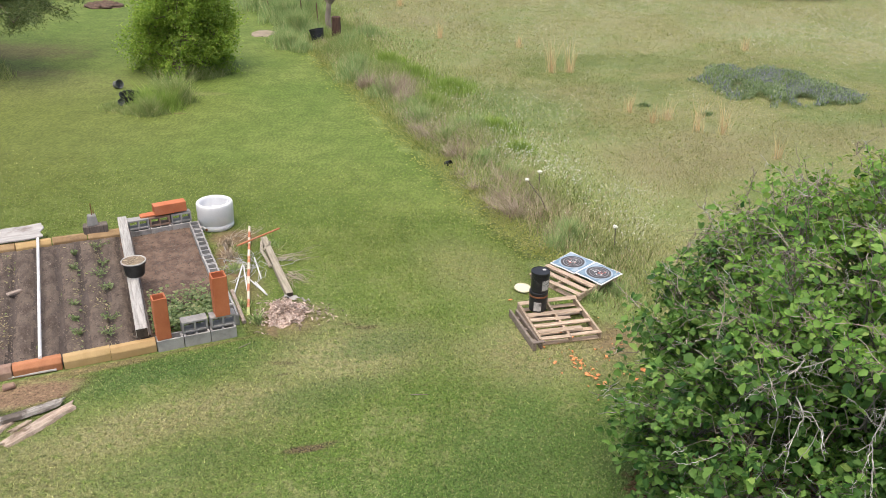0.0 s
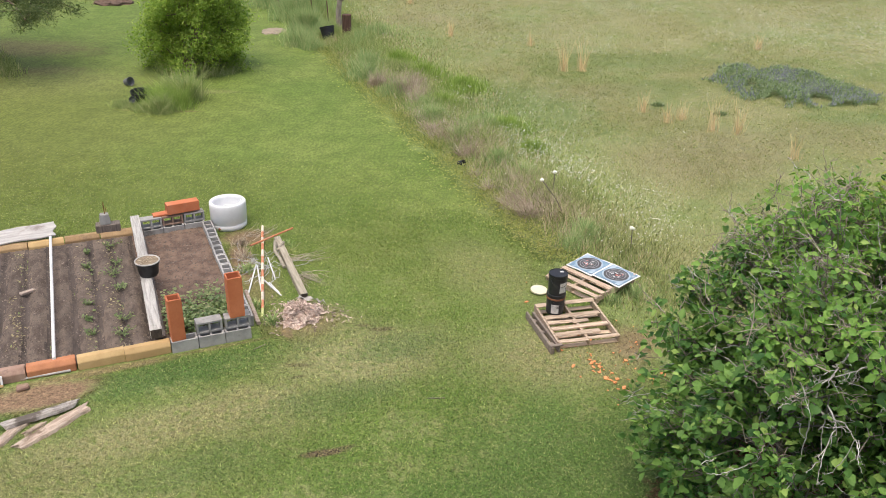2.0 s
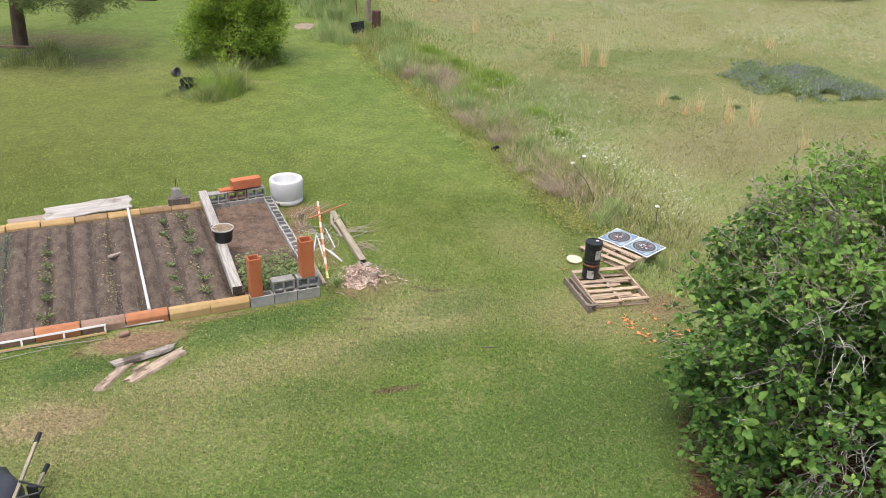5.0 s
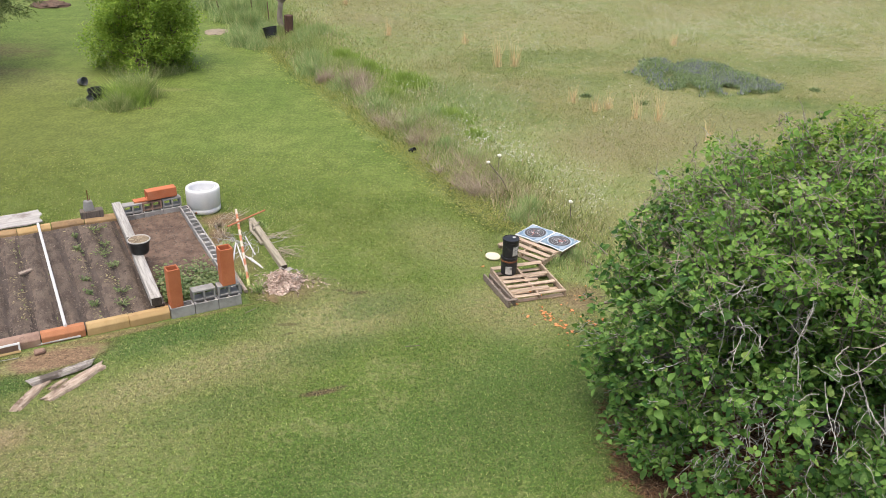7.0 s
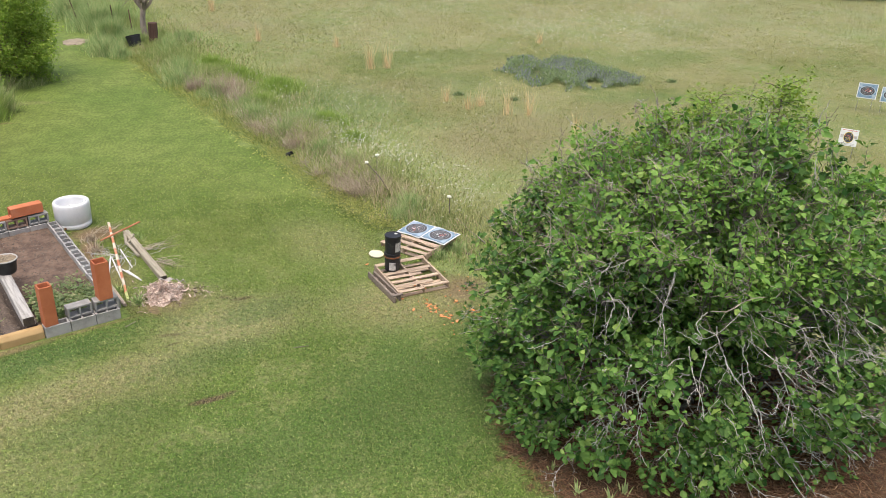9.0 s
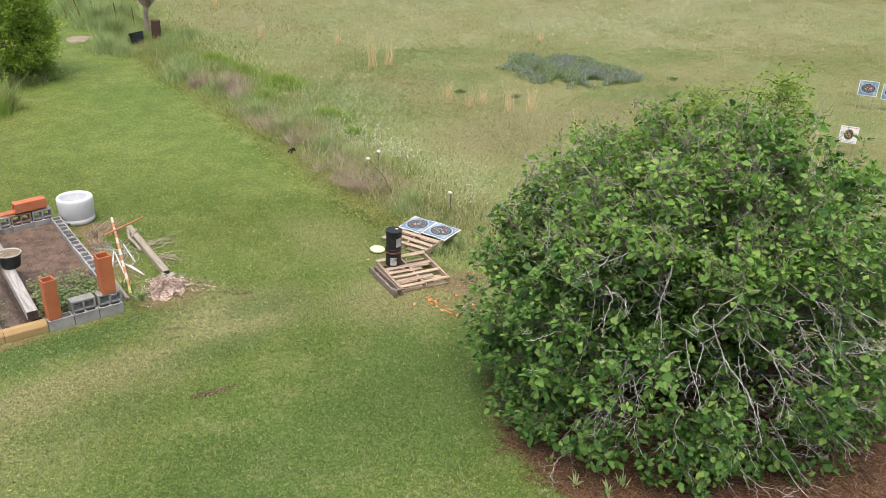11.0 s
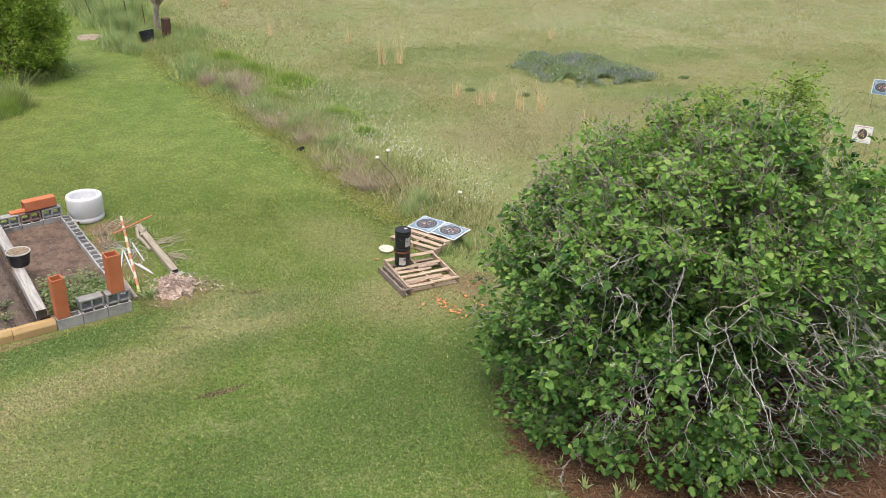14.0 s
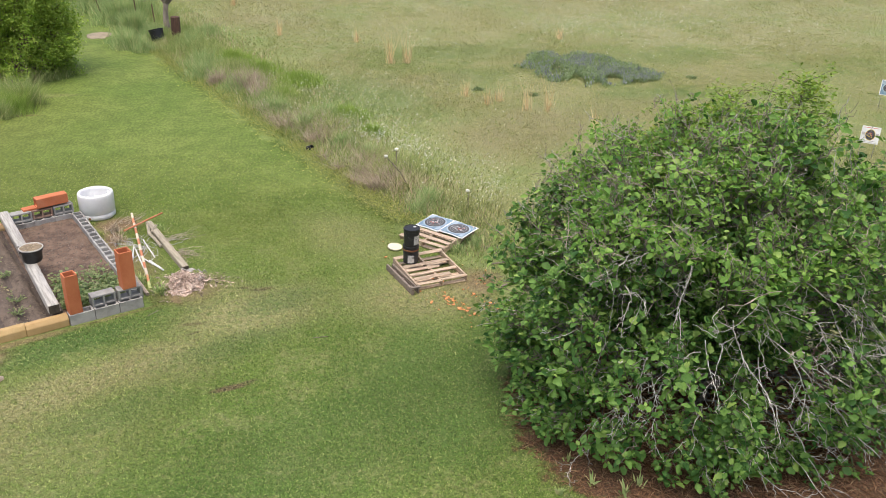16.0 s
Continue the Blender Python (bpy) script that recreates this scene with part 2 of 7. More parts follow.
def turf_material(name, gain=1.0, rand=0.0, blades=False, warm=(1, 1, 1)):
    m, n, bsdf = blank(name)
    g = n.t.nodes.new("ShaderNodeGroup")
    g.node_tree = turf
    pos = n.t.nodes.new("ShaderNodeNewGeometry")
    col = g.outputs[0]
    if blades:
        pick = pos.outputs["Random Per Island"]
        k = n.math("ADD", n.math("MULTIPLY", n.math("POWER", n.math("FRACT", n.math("MULTIPLY", pick, 13.7)), 1.3), 2.2 * rand), gain - rand)
        sep = n.t.nodes.new("ShaderNodeSeparateXYZ")
        n.put(sep.inputs[0], pos.outputs["Position"])
        far = n.math("MULTIPLY", n.step(sep.outputs[1], 10.0, 24.0), 0.76)
        k = n.math("ADD", n.math("MULTIPLY", k, n.math("SUBTRACT", 1.0, far)), n.math("MULTIPLY", far, 1.04))
        col = n.mix(n.step(pick, 0.70, 0.92), col, n.mix(0.55, col, (0.54, 0.53, 0.27)))
        n.put(bsdf.inputs["Normal"], upward(n, pos.outputs["Normal"]))
    else:
        k = n.math("ADD", n.math("MULTIPLY", n.noise(pos.outputs["Position"], 40.0, 4, 0.75), 0.5), gain - 0.25)
        b = n.t.nodes.new("ShaderNodeBump")
        b.inputs["Strength"].default_value, b.inputs["Distance"].default_value = 0.25, 0.03
        n.put(b.inputs["Height"], n.noise(pos.outputs["Position"], 20.0, 4, 0.7))
        n.put(bsdf.inputs["Normal"], b.outputs[0])
    s = n.t.nodes.new("ShaderNodeVectorMath")
    s.operation = "SCALE"
    n.put(s.inputs[0], n.stretch(col, warm))
    n.put(s.inputs["Scale"], k)
    n.put(bsdf.inputs["Base Color"], s.outputs[0])
    bsdf.inputs["Roughness"].default_value = 0.75
    bsdf.inputs["Specular IOR Level"].default_value = 0.25
    if blades:
        tr = n.t.nodes.new("ShaderNodeBsdfTranslucent")
        n.put(tr.inputs[0], n.stretch(s.outputs[0], (1.35, 1.35, 1.1)))
        mx = n.t.nodes.new("ShaderNodeMixShader")
        mx.inputs[0].default_value = 0.45
        n.t.links.new(bsdf.outputs[0], mx.inputs[1])
        n.t.links.new(tr.outputs[0], mx.inputs[2])
        n.t.links.new(mx.outputs[0], n.t.nodes["Material Output"].inputs[0])
    return m


def leaf_material(name, dark, light, rough=0.5, through_light=0.35, yellow=(0.30, 0.34, 0.06), spec=0.4, sward=False):
    """Leaves: each its own green, a paler few, light shining through."""
    m, n, bsdf = blank(name)
    geo = n.t.nodes.new("ShaderNodeNewGeometry")
    pick = geo.outputs["Random Per Island"]
    col = n.mix(pick, dark, light)
    col = n.mix(n.step(n.math("FRACT", n.math("MULTIPLY", pick, 5.7)), 0.78, 1.0), col, yellow)
    col = n.mix(n.math("MULTIPLY", n.step(n.noise(geo.outputs["Position"], 45.0, 3), 0.4, 0.75), 0.12 if sward else 0.35), col, n.stretch(col, (0.6, 0.65, 0.6)))
    n.put(bsdf.inputs["Base Color"], col)
    bsdf.inputs["Roughness"].default_value = rough
    bsdf.inputs["Specular IOR Level"].default_value = spec
    if sward:
        n.put(bsdf.inputs["Normal"], upward(n, geo.outputs["Normal"], 0.6))
    tr = n.t.nodes.new("ShaderNodeBsdfTranslucent")
    n.put(tr.inputs[0], n.stretch(col, (1.3, 1.35, 0.7)))
    mx = n.t.nodes.new("ShaderNodeMixShader")
    mx.inputs[0].default_value = through_light
    n.t.links.new(bsdf.outputs[0], mx.inputs[1])
    n.t.links.new(tr.outputs[0], mx.inputs[2])
    n.t.links.new(mx.outputs[0], n.t.nodes["Material Output"].inputs[0])
    return m


M_GROUND = turf_material("ground_cover", 0.92)
M_BLADE = turf_material("lawn_blades", 1.08, 0.54, True)
M_FIELD = turf_material("field_blades", 1.2, 0.42, True)
M_FIG = leaf_material("fig_leaf", (0.039, 0.114, 0.028), (0.192, 0.338, 0.079), yellow=(0.295, 0.42, 0.11), rough=0.5, through_light=0.24, spec=0.22)
M_FIGNEWLIT = leaf_material("young_lit_fig_leaf", (0.12, 0.265, 0.05), (0.265, 0.43, 0.10), yellow=(0.35, 0.48, 0.14), rough=0.55, spec=0.25)
M_SAPLING = leaf_material("sapling_leaf", (0.17, 0.29, 0.05), (0.32, 0.44, 0.09))
M_BUSH = leaf_material("bush_leaf", (0.17, 0.285, 0.052), (0.34, 0.455, 0.092), yellow=(0.43, 0.51, 0.135), through_light=0.55, spec=0.2, sward=True)
M_LONG = leaf_material("long_grass", (0.19, 0.27, 0.08), (0.36, 0.43, 0.16), yellow=(0.56, 0.54, 0.30), through_light=0.35, rough=0.7, sward=True)
M_PINE = leaf_material("pine_needles", (0.07, 0.11, 0.035), (0.17, 0.215, 0.075), yellow=(0.2, 0.23, 0.09), through_light=0.2)
M_CROP = leaf_material("crop_leaf", (0.14, 0.205, 0.09), (0.29, 0.355, 0.175), yellow=(0.40, 0.40, 0.23), spec=0.2)
M_REED = leaf_material("tall_grass", (0.19, 0.31, 0.10), (0.40, 0.50, 0.21), yellow=(0.60, 0.58, 0.31), through_light=0.3, rough=0.6, sward=True)
M_LUSHGRASS = leaf_material("lush_grass", (0.19, 0.31, 0.055), (0.33, 0.45, 0.115), yellow=(0.42, 0.49, 0.17), through_light=0.35, rough=0.65, spec=0.15, sward=True)
M_DEAD = leaf_material("dead_grass", (0.29, 0.21, 0.165), (0.55, 0.47, 0.37), yellow=(0.60, 0.54, 0.41), through_light=0.2, rough=0.8, spec=0.1, sward=True)
M_HAY = leaf_material("dry_stems", (0.36, 0.30, 0.19), (0.62, 0.55, 0.37), yellow=(0.50, 0.36, 0.26), through_light=0.25, rough=0.8, spec=0.1, sward=True)
M_TAN = leaf_material("straw_grass", (0.60, 0.46, 0.255), (0.77, 0.62, 0.37), yellow=(0.74, 0.62, 0.38), through_light=0.2, rough=0.8, spec=0.1, sward=True)
M_LUPIN = leaf_material("lupin_flower", (0.26, 0.27, 0.33), (0.40, 0.41, 0.47), yellow=(0.46, 0.46, 0.48), through_light=0.1, rough=0.8, spec=0.1)
M_SAGE = leaf_material("lupin_leaf", (0.12, 0.185, 0.085), (0.31, 0.40, 0.22), yellow=(0.34, 0.38, 0.27), rough=0.7, spec=0.1, sward=True)
M_PETAL = leaf_material("white_petal", (0.72, 0.70, 0.58), (0.85, 0.84, 0.78), yellow=(0.75, 0.70, 0.38), through_light=0.15, rough=0.8, spec=0.1)
M_BARK = surface("grey_bark", (0.06, 0.052, 0.045), (0.22, 0.205, 0.19), scale=9, fine=70, rand=0.2, bump=0.6, depth=0.006, stain=(0.10, 0.075, 0.06), island=True)
M_PALEBARK = surface("pale_bark", (0.14, 0.11, 0.088), (0.34, 0.285, 0.24), scale=5, fine=40, grain=(1, 1, 0.3), bump=0.8, depth=0.01)
M_BROWNTWIG = surface("brown_twig", (0.19, 0.14, 0.115), (0.47, 0.40, 0.35), scale=9, fine=70, rand=0.3, bump=0.3, island=True)
M_LICHEN = surface("lichened_twig", (0.14, 0.12, 0.10), (0.66, 0.64, 0.60), scale=22, fine=110, rand=0.25, bump=0.3, island=True)
M_TWIG = surface("bare_twig", (0.115, 0.09, 0.075), (0.33, 0.28, 0.24), scale=9, fine=70, rand=0.3, bump=0.3, island=True)
M_DARKBARK = surface("brown_bark", (0.09, 0.06, 0.045), (0.22, 0.16, 0.12), scale=6, fine=40, grain=(1, 1, 0.3), bump=0.8, depth=0.01)
M_REDSOIL = surface("reddish_soil", (0.085, 0.056, 0.041), (0.26, 0.178, 0.132), scale=6.0, fine=55, bump=1.0, depth=0.02, rand=0.0, stain=(0.29, 0.20, 0.15), stain_at=(0.5, 0.8), rough=0.95)
M_SOIL = surface("garden_soil", (0.062, 0.047, 0.038), (0.215, 0.168, 0.135), scale=7.0, fine=48, grain=(1, 0.45, 1), bump=1.0, depth=0.03, rand=0.0, stain=(0.22, 0.168, 0.128), stain_at=(0.5, 0.8), rough=0.95)
# soil of the furrow floors, the hollows' shade put into its colour
M_SHADESOIL = surface("shaded_soil", (0.045, 0.035, 0.030), (0.125, 0.10, 0.085), scale=5.0, fine=40, grain=(1, 0.3, 1), bump=0.5, depth=0.01, rand=0.0, rough=0.9)
M_PEBBLE = surface("pebbles", (0.065, 0.05, 0.041), (0.24, 0.195, 0.16), scale=20, fine=60, rand=0.4, island=True, rough=0.95)
M_CONCRETE = surface("grey_concrete", (0.25, 0.245, 0.235), (0.42, 0.41, 0.39), scale=5, fine=110, bump=0.5, depth=0.003, rand=0.12, stain=(0.18, 0.17, 0.155), stain_at=(0.58, 0.75), rough=0.9)
M_YELLOW = surface("buff_clay", (0.42, 0.29, 0.125), (0.58, 0.42, 0.21), scale=5, fine=60, rand=0.13, stain=(0.28, 0.17, 0.09), stain_at=(0.58, 0.78), hue=(0.50, 0.33, 0.15))
M_BUFFBROWN = surface("brownish_clay", (0.31, 0.20, 0.10), (0.46, 0.32, 0.17), scale=5, fine=60, rand=0.12, stain=(0.20, 0.13, 0.08), stain_at=(0.5, 0.7))
M_ORANGE = surface("orange_clay", (0.38, 0.155, 0.075), (0.51, 0.23, 0.115), scale=5, fine=60, rand=0.12, stain=(0.23, 0.10, 0.06), stain_at=(0.58, 0.78))
M_FLUE = surface("terracotta", (0.44, 0.13, 0.055), (0.56, 0.195, 0.09), scale=3, fine=40, rand=0.08, bump=0.15, rough=0.7, stain=(0.50, 0.24, 0.15), stain_at=(0.6, 0.8))
M_BROWNBRICK = surface("weathered_brick", (0.24, 0.15, 0.11), (0.38, 0.26, 0.20), scale=5, fine=60, rand=0.12, stain=(0.14, 0.10, 0.08))
M_TIMBER = surface("silver_timber", (0.25, 0.235, 0.215), (0.58, 0.56, 0.525), scale=4, fine=45, grain=(9, 9, 0.7), bump=0.5, rand=0.1, stain=(0.14, 0.12, 0.10), stain_at=(0.6, 0.8))
M_TIMBERDARK = surface("dark_timber", (0.10, 0.08, 0.07), (0.25, 0.21, 0.18), scale=4, fine=45, grain=(9, 9, 0.7), bump=0.5)
M_PALLET = surface("pallet_wood", (0.32, 0.225, 0.155), (0.66, 0.53, 0.40), scale=3, fine=30, grain=(0.8, 8, 8), bump=0.35, rand=0.16, stain=(0.30, 0.23, 0.16), stain_at=(0.6, 0.85))
M_PALLETDARK = surface("old_pallet_wood", (0.14, 0.11, 0.09), (0.29, 0.24, 0.20), scale=3, fine=30, grain=(0.8, 8, 8), bump=0.4, rand=0.15)
M_SHADEDEND = surface("shaded_wet_end", (0.022, 0.018, 0.015), (0.085, 0.068, 0.055), scale=8, fine=50, rand=0.1)
M_POTSOIL = surface("dry_potting_soil", (0.17, 0.13, 0.085), (0.36, 0.29, 0.20), scale=9, fine=50, rand=0.0, rough=0.95)
M_OLDPOST = surface("old_post", (0.21, 0.18, 0.135), (0.45, 0.40, 0.31), scale=4, fine=45, grain=(9, 9, 0.7), bump=0.6, rand=0.1, stain=(0.25, 0.26, 0.17))
M_NEEDLES = leaf_material("fallen_straw", (0.15, 0.078, 0.046), (0.34, 0.205, 0.125), yellow=(0.44, 0.31, 0.20), through_light=0.1, rough=0.9, spec=0.1)
M_GREYPLANK = surface("grey_plank", (0.22, 0.195, 0.17), (0.54, 0.50, 0.45), scale=5, fine=40, grain=(1.2, 8, 8), bump=0.8, depth=0.012, rand=0.1, stain=(0.09, 0.07, 0.055), stain_at=(0.5, 0.62))
M_BROKEN = surface("broken_plank", (0.27, 0.19, 0.14), (0.62, 0.51, 0.41), scale=5, fine=40, grain=(1.2, 5, 5), bump=0.8, depth=0.012, rand=0.1, stain=(0.15, 0.10, 0.065), stain_at=(0.5, 0.62))
M_PLANK = surface("weathered_plank", (0.22, 0.17, 0.135), (0.46, 0.38, 0.32), scale=3, fine=30, grain=(0.8, 9, 9), bump=0.5, rand=0.16, stain=(0.24, 0.17, 0.13))
M_BOARD = surface("bleached_board", (0.34, 0.32, 0.30), (0.58, 0.56, 0.53), scale=2.5, fine=30, grain=(0.7, 5, 5), bump=0.4, rand=0.05, stain=(0.22, 0.18, 0.155), stain_at=(0.54, 0.72))
M_WHITE = surface("white_plastic", (0.68, 0.69, 0.70), (0.81, 0.82, 0.83), scale=3, fine=50, rough=0.4, bump=0.06, rand=0.03, stain=(0.58, 0.56, 0.52), stain_at=(0.62, 0.85))
M_MEADOW = leaf_material("seeding_grass", (0.20, 0.265, 0.075), (0.42, 0.46, 0.20), yellow=(0.60, 0.55, 0.32), through_light=0.35, rough=0.7, sward=True)
M_PVC = surface("white_pipe", (0.62, 0.62, 0.61), (0.78, 0.78, 0.77), scale=4, fine=60, rough=0.45, bump=0.05, rand=0.05, stain=(0.60, 0.56, 0.50))
M_BLACK = surface("black_plastic", (0.014, 0.015, 0.018), (0.035, 0.036, 0.04), scale=6, fine=70, rough=0.4, bump=0.08, rand=0.1, stain=(0.09, 0.075, 0.06), stain_at=(0.6, 0.8))
M_STEEL = surface("grey_steel", (0.22, 0.23, 0.25), (0.42, 0.43, 0.45), scale=8, fine=80, rough=0.5, metal=0.6, bump=0.1, rand=0.15)
M_TUB = surface("charcoal_tub", (0.045, 0.05, 0.065), (0.08, 0.088, 0.105), scale=4, fine=60, rough=0.45, bump=0.06, rand=0.03, stain=(0.13, 0.125, 0.12), stain_at=(0.6, 0.85))
M_GREYPOT = surface("dusty_grey_plastic", (0.09, 0.095, 0.10), (0.22, 0.225, 0.23), scale=6, fine=60, rough=0.6, bump=0.08, rand=0.1)
M_RUST = surface("rust", (0.17, 0.07, 0.035), (0.34, 0.15, 0.07), scale=12, fine=90, rand=0.15)
M_SHARD = surface("orange_clay_shard", (0.70, 0.25, 0.085), (0.84, 0.40, 0.18), scale=14, fine=80, rand=0.2, bump=0.1)
M_LABEL = surface("worn_label", (0.40, 0.39, 0.38), (0.66, 0.65, 0.63), scale=18, fine=60, rand=0.05, stain=(0.10, 0.09, 0.09), stain_at=(0.52, 0.66), bump=0.1)
M_LID = surface("cream_lid", (0.66, 0.60, 0.42), (0.78, 0.72, 0.55), scale=6, fine=50, rough=0.5, bump=0.05, rand=0.0)
M_BLUE = surface("blue_print", (0.12, 0.215, 0.31), (0.26, 0.38, 0.48), scale=7, fine=50, rand=0.06, bump=0.1, stain=(0.42, 0.50, 0.55), stain_at=(0.55, 0.72))
M_RINGS = surface("grey_print", (0.22, 0.225, 0.235), (0.40, 0.405, 0.41), scale=9, fine=60, rand=0.05, bump=0.05)
M_PALEBLUE = surface("pale_blue_print", (0.28, 0.38, 0.47), (0.44, 0.53, 0.60), scale=9, fine=60, rand=0.05, bump=0.05)
M_WIRE = surface("grey_hose", (0.34, 0.335, 0.33), (0.58, 0.575, 0.57), scale=9, fine=60, rand=0.2)
M_PAPER = surface("white_print", (0.66, 0.68, 0.68), (0.80, 0.81, 0.80), scale=7, fine=50, rand=0.03, bump=0.05)
M_INK = surface("black_print", (0.04, 0.042, 0.047), (0.105, 0.108, 0.115), scale=9, fine=60, rand=0.1, bump=0.05)
M_RED = surface("red_print", (0.50, 0.09, 0.07), (0.68, 0.28, 0.24), scale=16, fine=60, rand=0.1, bump=0.05)
M_GOLD = surface("yellow_print", (0.60, 0.47, 0.06), (0.72, 0.58, 0.12), scale=9, fine=60, rand=0.1, bump=0.05)
M_STRIPE = surface("orange_paint", (0.50, 0.17, 0.08), (0.62, 0.27, 0.15), scale=14, fine=60, rand=0.08, stain=(0.55, 0.42, 0.33))
M_CREAM = surface("cream_paint", (0.56, 0.49, 0.38), (0.72, 0.65, 0.53), scale=14, fine=60, rand=0.08, stain=(0.58, 0.38, 0.28), stain_at=(0.5, 0.75))
M_STALK = surface("dry_stalk", (0.30, 0.25, 0.18), (0.58, 0.51, 0.40), scale=9, fine=70, rand=0.3, bump=0.3, island=True)
M_LIME = surface("lime_moss", (0.42, 0.46, 0.14), (0.60, 0.62, 0.30), scale=14, fine=60)
M_FIBRE = surface("shredded_fibre", (0.25, 0.165, 0.13), (0.76, 0.63, 0.54), scale=20, fine=60, rand=0.35, island=True, bump=0.3, rough=0.95)
M_SAND = surface("pale_sand", (0.23, 0.19, 0.14), (0.37, 0.31, 0.235), scale=3, fine=60, rand=0.0, rough=0.95)
M_MOUND = surface("brown_litter", (0.07, 0.045, 0.035), (0.17, 0.115, 0.085), scale=5, fine=40, rand=0.1, rough=0.95, bump=0.8, depth=0.02)


# ---- shapes ----
def part(name, bm, material, parent=None, label="", smooth=False):
    """Links a bmesh as one mesh object, under a thing or a part."""
    me = bpy.data.meshes.new(name)
    bm.to_mesh(me)
    bm.free()
    me.materials.append(material)
    if smooth:
        me.shade_smooth()
    ob = new(name, me)
    ob.parent = parent
    return tagged(ob, label)


def empty(name, m, label, category, group=""):
    ob = new(name)
    ob.matrix_world = m
    return tagged(ob, label, category, group)


def box(sx, sy, sz, at=(0, 0, 0), bevel=0.006, bm=None, turn=None, wobble=0.0):
    """A box of that size whose base is centred on at, with worn edges."""
    own = bmesh.new()
    bmesh.ops.create_cube(own, size=1)
    for v in own.verts:
        v.co = Vector((v.co.x * sx, v.co.y * sy, (v.co.z + 0.5) * sz)) + Vector([random.uniform(-wobble, wobble) for _ in range(3)])
    if bevel:
        bmesh.ops.bevel(own, geom=own.edges[:], offset=bevel, segments=1, affect="EDGES", profile=0.6)
    m = Matrix.Translation(at) @ (turn if turn else Matrix())
    own.transform(m)
    if bm is None:
        return own
    me = bpy.data.meshes.new("tmp")
    own.to_mesh(me)
    own.free()
    bm.from_mesh(me)
    bpy.data.meshes.remove(me)
    return bm


def cells(xs, ys, full, z0, z1, bevel=0.004):
    """A slab on a grid of cells, of which only those in full are solid: blocks and tubes with openings right through."""
    bm = bmesh.new()
    vs = {}

    def v(i, j, k):
        if (i, j, k) not in vs:
            vs[i, j, k] = bm.verts.new((xs[i], ys[j], (z0, z1)[k]))
        return vs[i, j, k]

    for i, j in full:
        bm.faces.new((v(i, j, 1), v(i + 1, j, 1), v(i + 1, j + 1, 1), v(i, j + 1, 1)))
        bm.faces.new((v(i, j, 0), v(i, j + 1, 0), v(i + 1, j + 1, 0), v(i + 1, j, 0)))
        for (di, dj), (a, b) in (((-1, 0), ((0, 1), (0, 0))), ((1, 0), ((1, 0), (1, 1))), ((0, -1), ((0, 0), (1, 0))), ((0, 1), ((1, 1), (0, 1)))):
            if (i + di, j + dj) not in full:
                p, q = (i + a[0], j + a[1]), (i + b[0], j + b[1])
                bm.faces.new((v(*p, 0), v(*q, 0), v(*q, 1), v(*p, 1)))
    bmesh.ops.recalc_face_normals(bm, faces=bm.faces[:])
    if bevel:
        bmesh.ops.bevel(bm, geom=[e for e in bm.edges if len(e.link_faces) == 2 and e.calc_face_angle(0) > 1.0], offset=bevel, segments=1, affect="EDGES")
    return bm


def lathe(profile, n=28, bm=None, at=(0, 0, 0)):
    """A turned shape from (radius, height) pairs."""
    bm = bm or bmesh.new()
    rings = []
    for r, z in profile:
        if r < 1e-6:
            rings.append([bm.verts.new((at[0], at[1], at[2] + z))])
        else:
            rings.append([bm.verts.new((at[0] + r * math.cos(2 * math.pi * k / n), at[1] + r * math.sin(2 * math.pi * k / n), at[2] + z)) for k in range(n)])
    for a, b in zip(rings, rings[1:]):
        for k in range(n):
            q = [a[k % len(a)], a[(k + 1) % n % len(a)], b[(k + 1) % n % len(b)], b[k % len(b)]]
            q = list(dict.fromkeys(q))
            if len(q) > 2:
                bm.faces.new(q)
    bmesh.ops.recalc_face_normals(bm, faces=bm.faces[:])
    return bm


def tube(bm, pts, radii, n=6, caps=True):
    """A round bar through the points."""
    pts = [Vector(p) for p in pts]
    if not isinstance(radii, (list, tuple)):
        radii = [radii] * len(pts)
    rings = []
    for i, p in enumerate(pts):
        d = (pts[min(i + 1, len(pts) - 1)] - pts[max(i - 1, 0)]).normalized()
        a = d.orthogonal().normalized()
        b = d.cross(a)
        if rings:
            ref = rings[-1][0].co - pts[i - 1]
            a = (ref - d * ref.dot(d)).normalized()
            b = d.cross(a)
        rings.append([bm.verts.new(p + (a * math.cos(2 * math.pi * k / n) + b * math.sin(2 * math.pi * k / n)) * radii[i]) for k in range(n)])
    for r, s in zip(rings, rings[1:]):
        for k in range(n):
            bm.faces.new((r[k], r[(k + 1) % n], s[(k + 1) % n], s[k]))
    if caps:
        bm.faces.new(rings[0][::-1])
        bm.faces.new(rings[-1])
    return bm


def bulk(name, co, faces, material, parent=None):
    """Many small faces in one mesh: co (n, 3), faces (m, 3) or (m, 4)."""
    me = bpy.data.meshes.new(name)
    faces = np.asarray(faces, dtype=np.int32)
    k = faces.shape[1]
    me.vertices.add(len(co))
    me.vertices.foreach_set("co", np.asarray(co, dtype=np.float32).ravel())
    me.loops.add(faces.size)
    me.loops.foreach_set("vertex_index", faces.ravel())
    me.polygons.add(len(faces))
    me.polygons.foreach_set("loop_start", np.arange(0, faces.size, k, dtype=np.int32))
    me.polygons.foreach_set("loop_total", np.full(len(faces), k, dtype=np.int32))
    me.update(calc_edges=True)
    me.materials.append(material)
    ob = new(name, me)
    ob.parent = parent
    return ob


rng = np.random.default_rng(7)


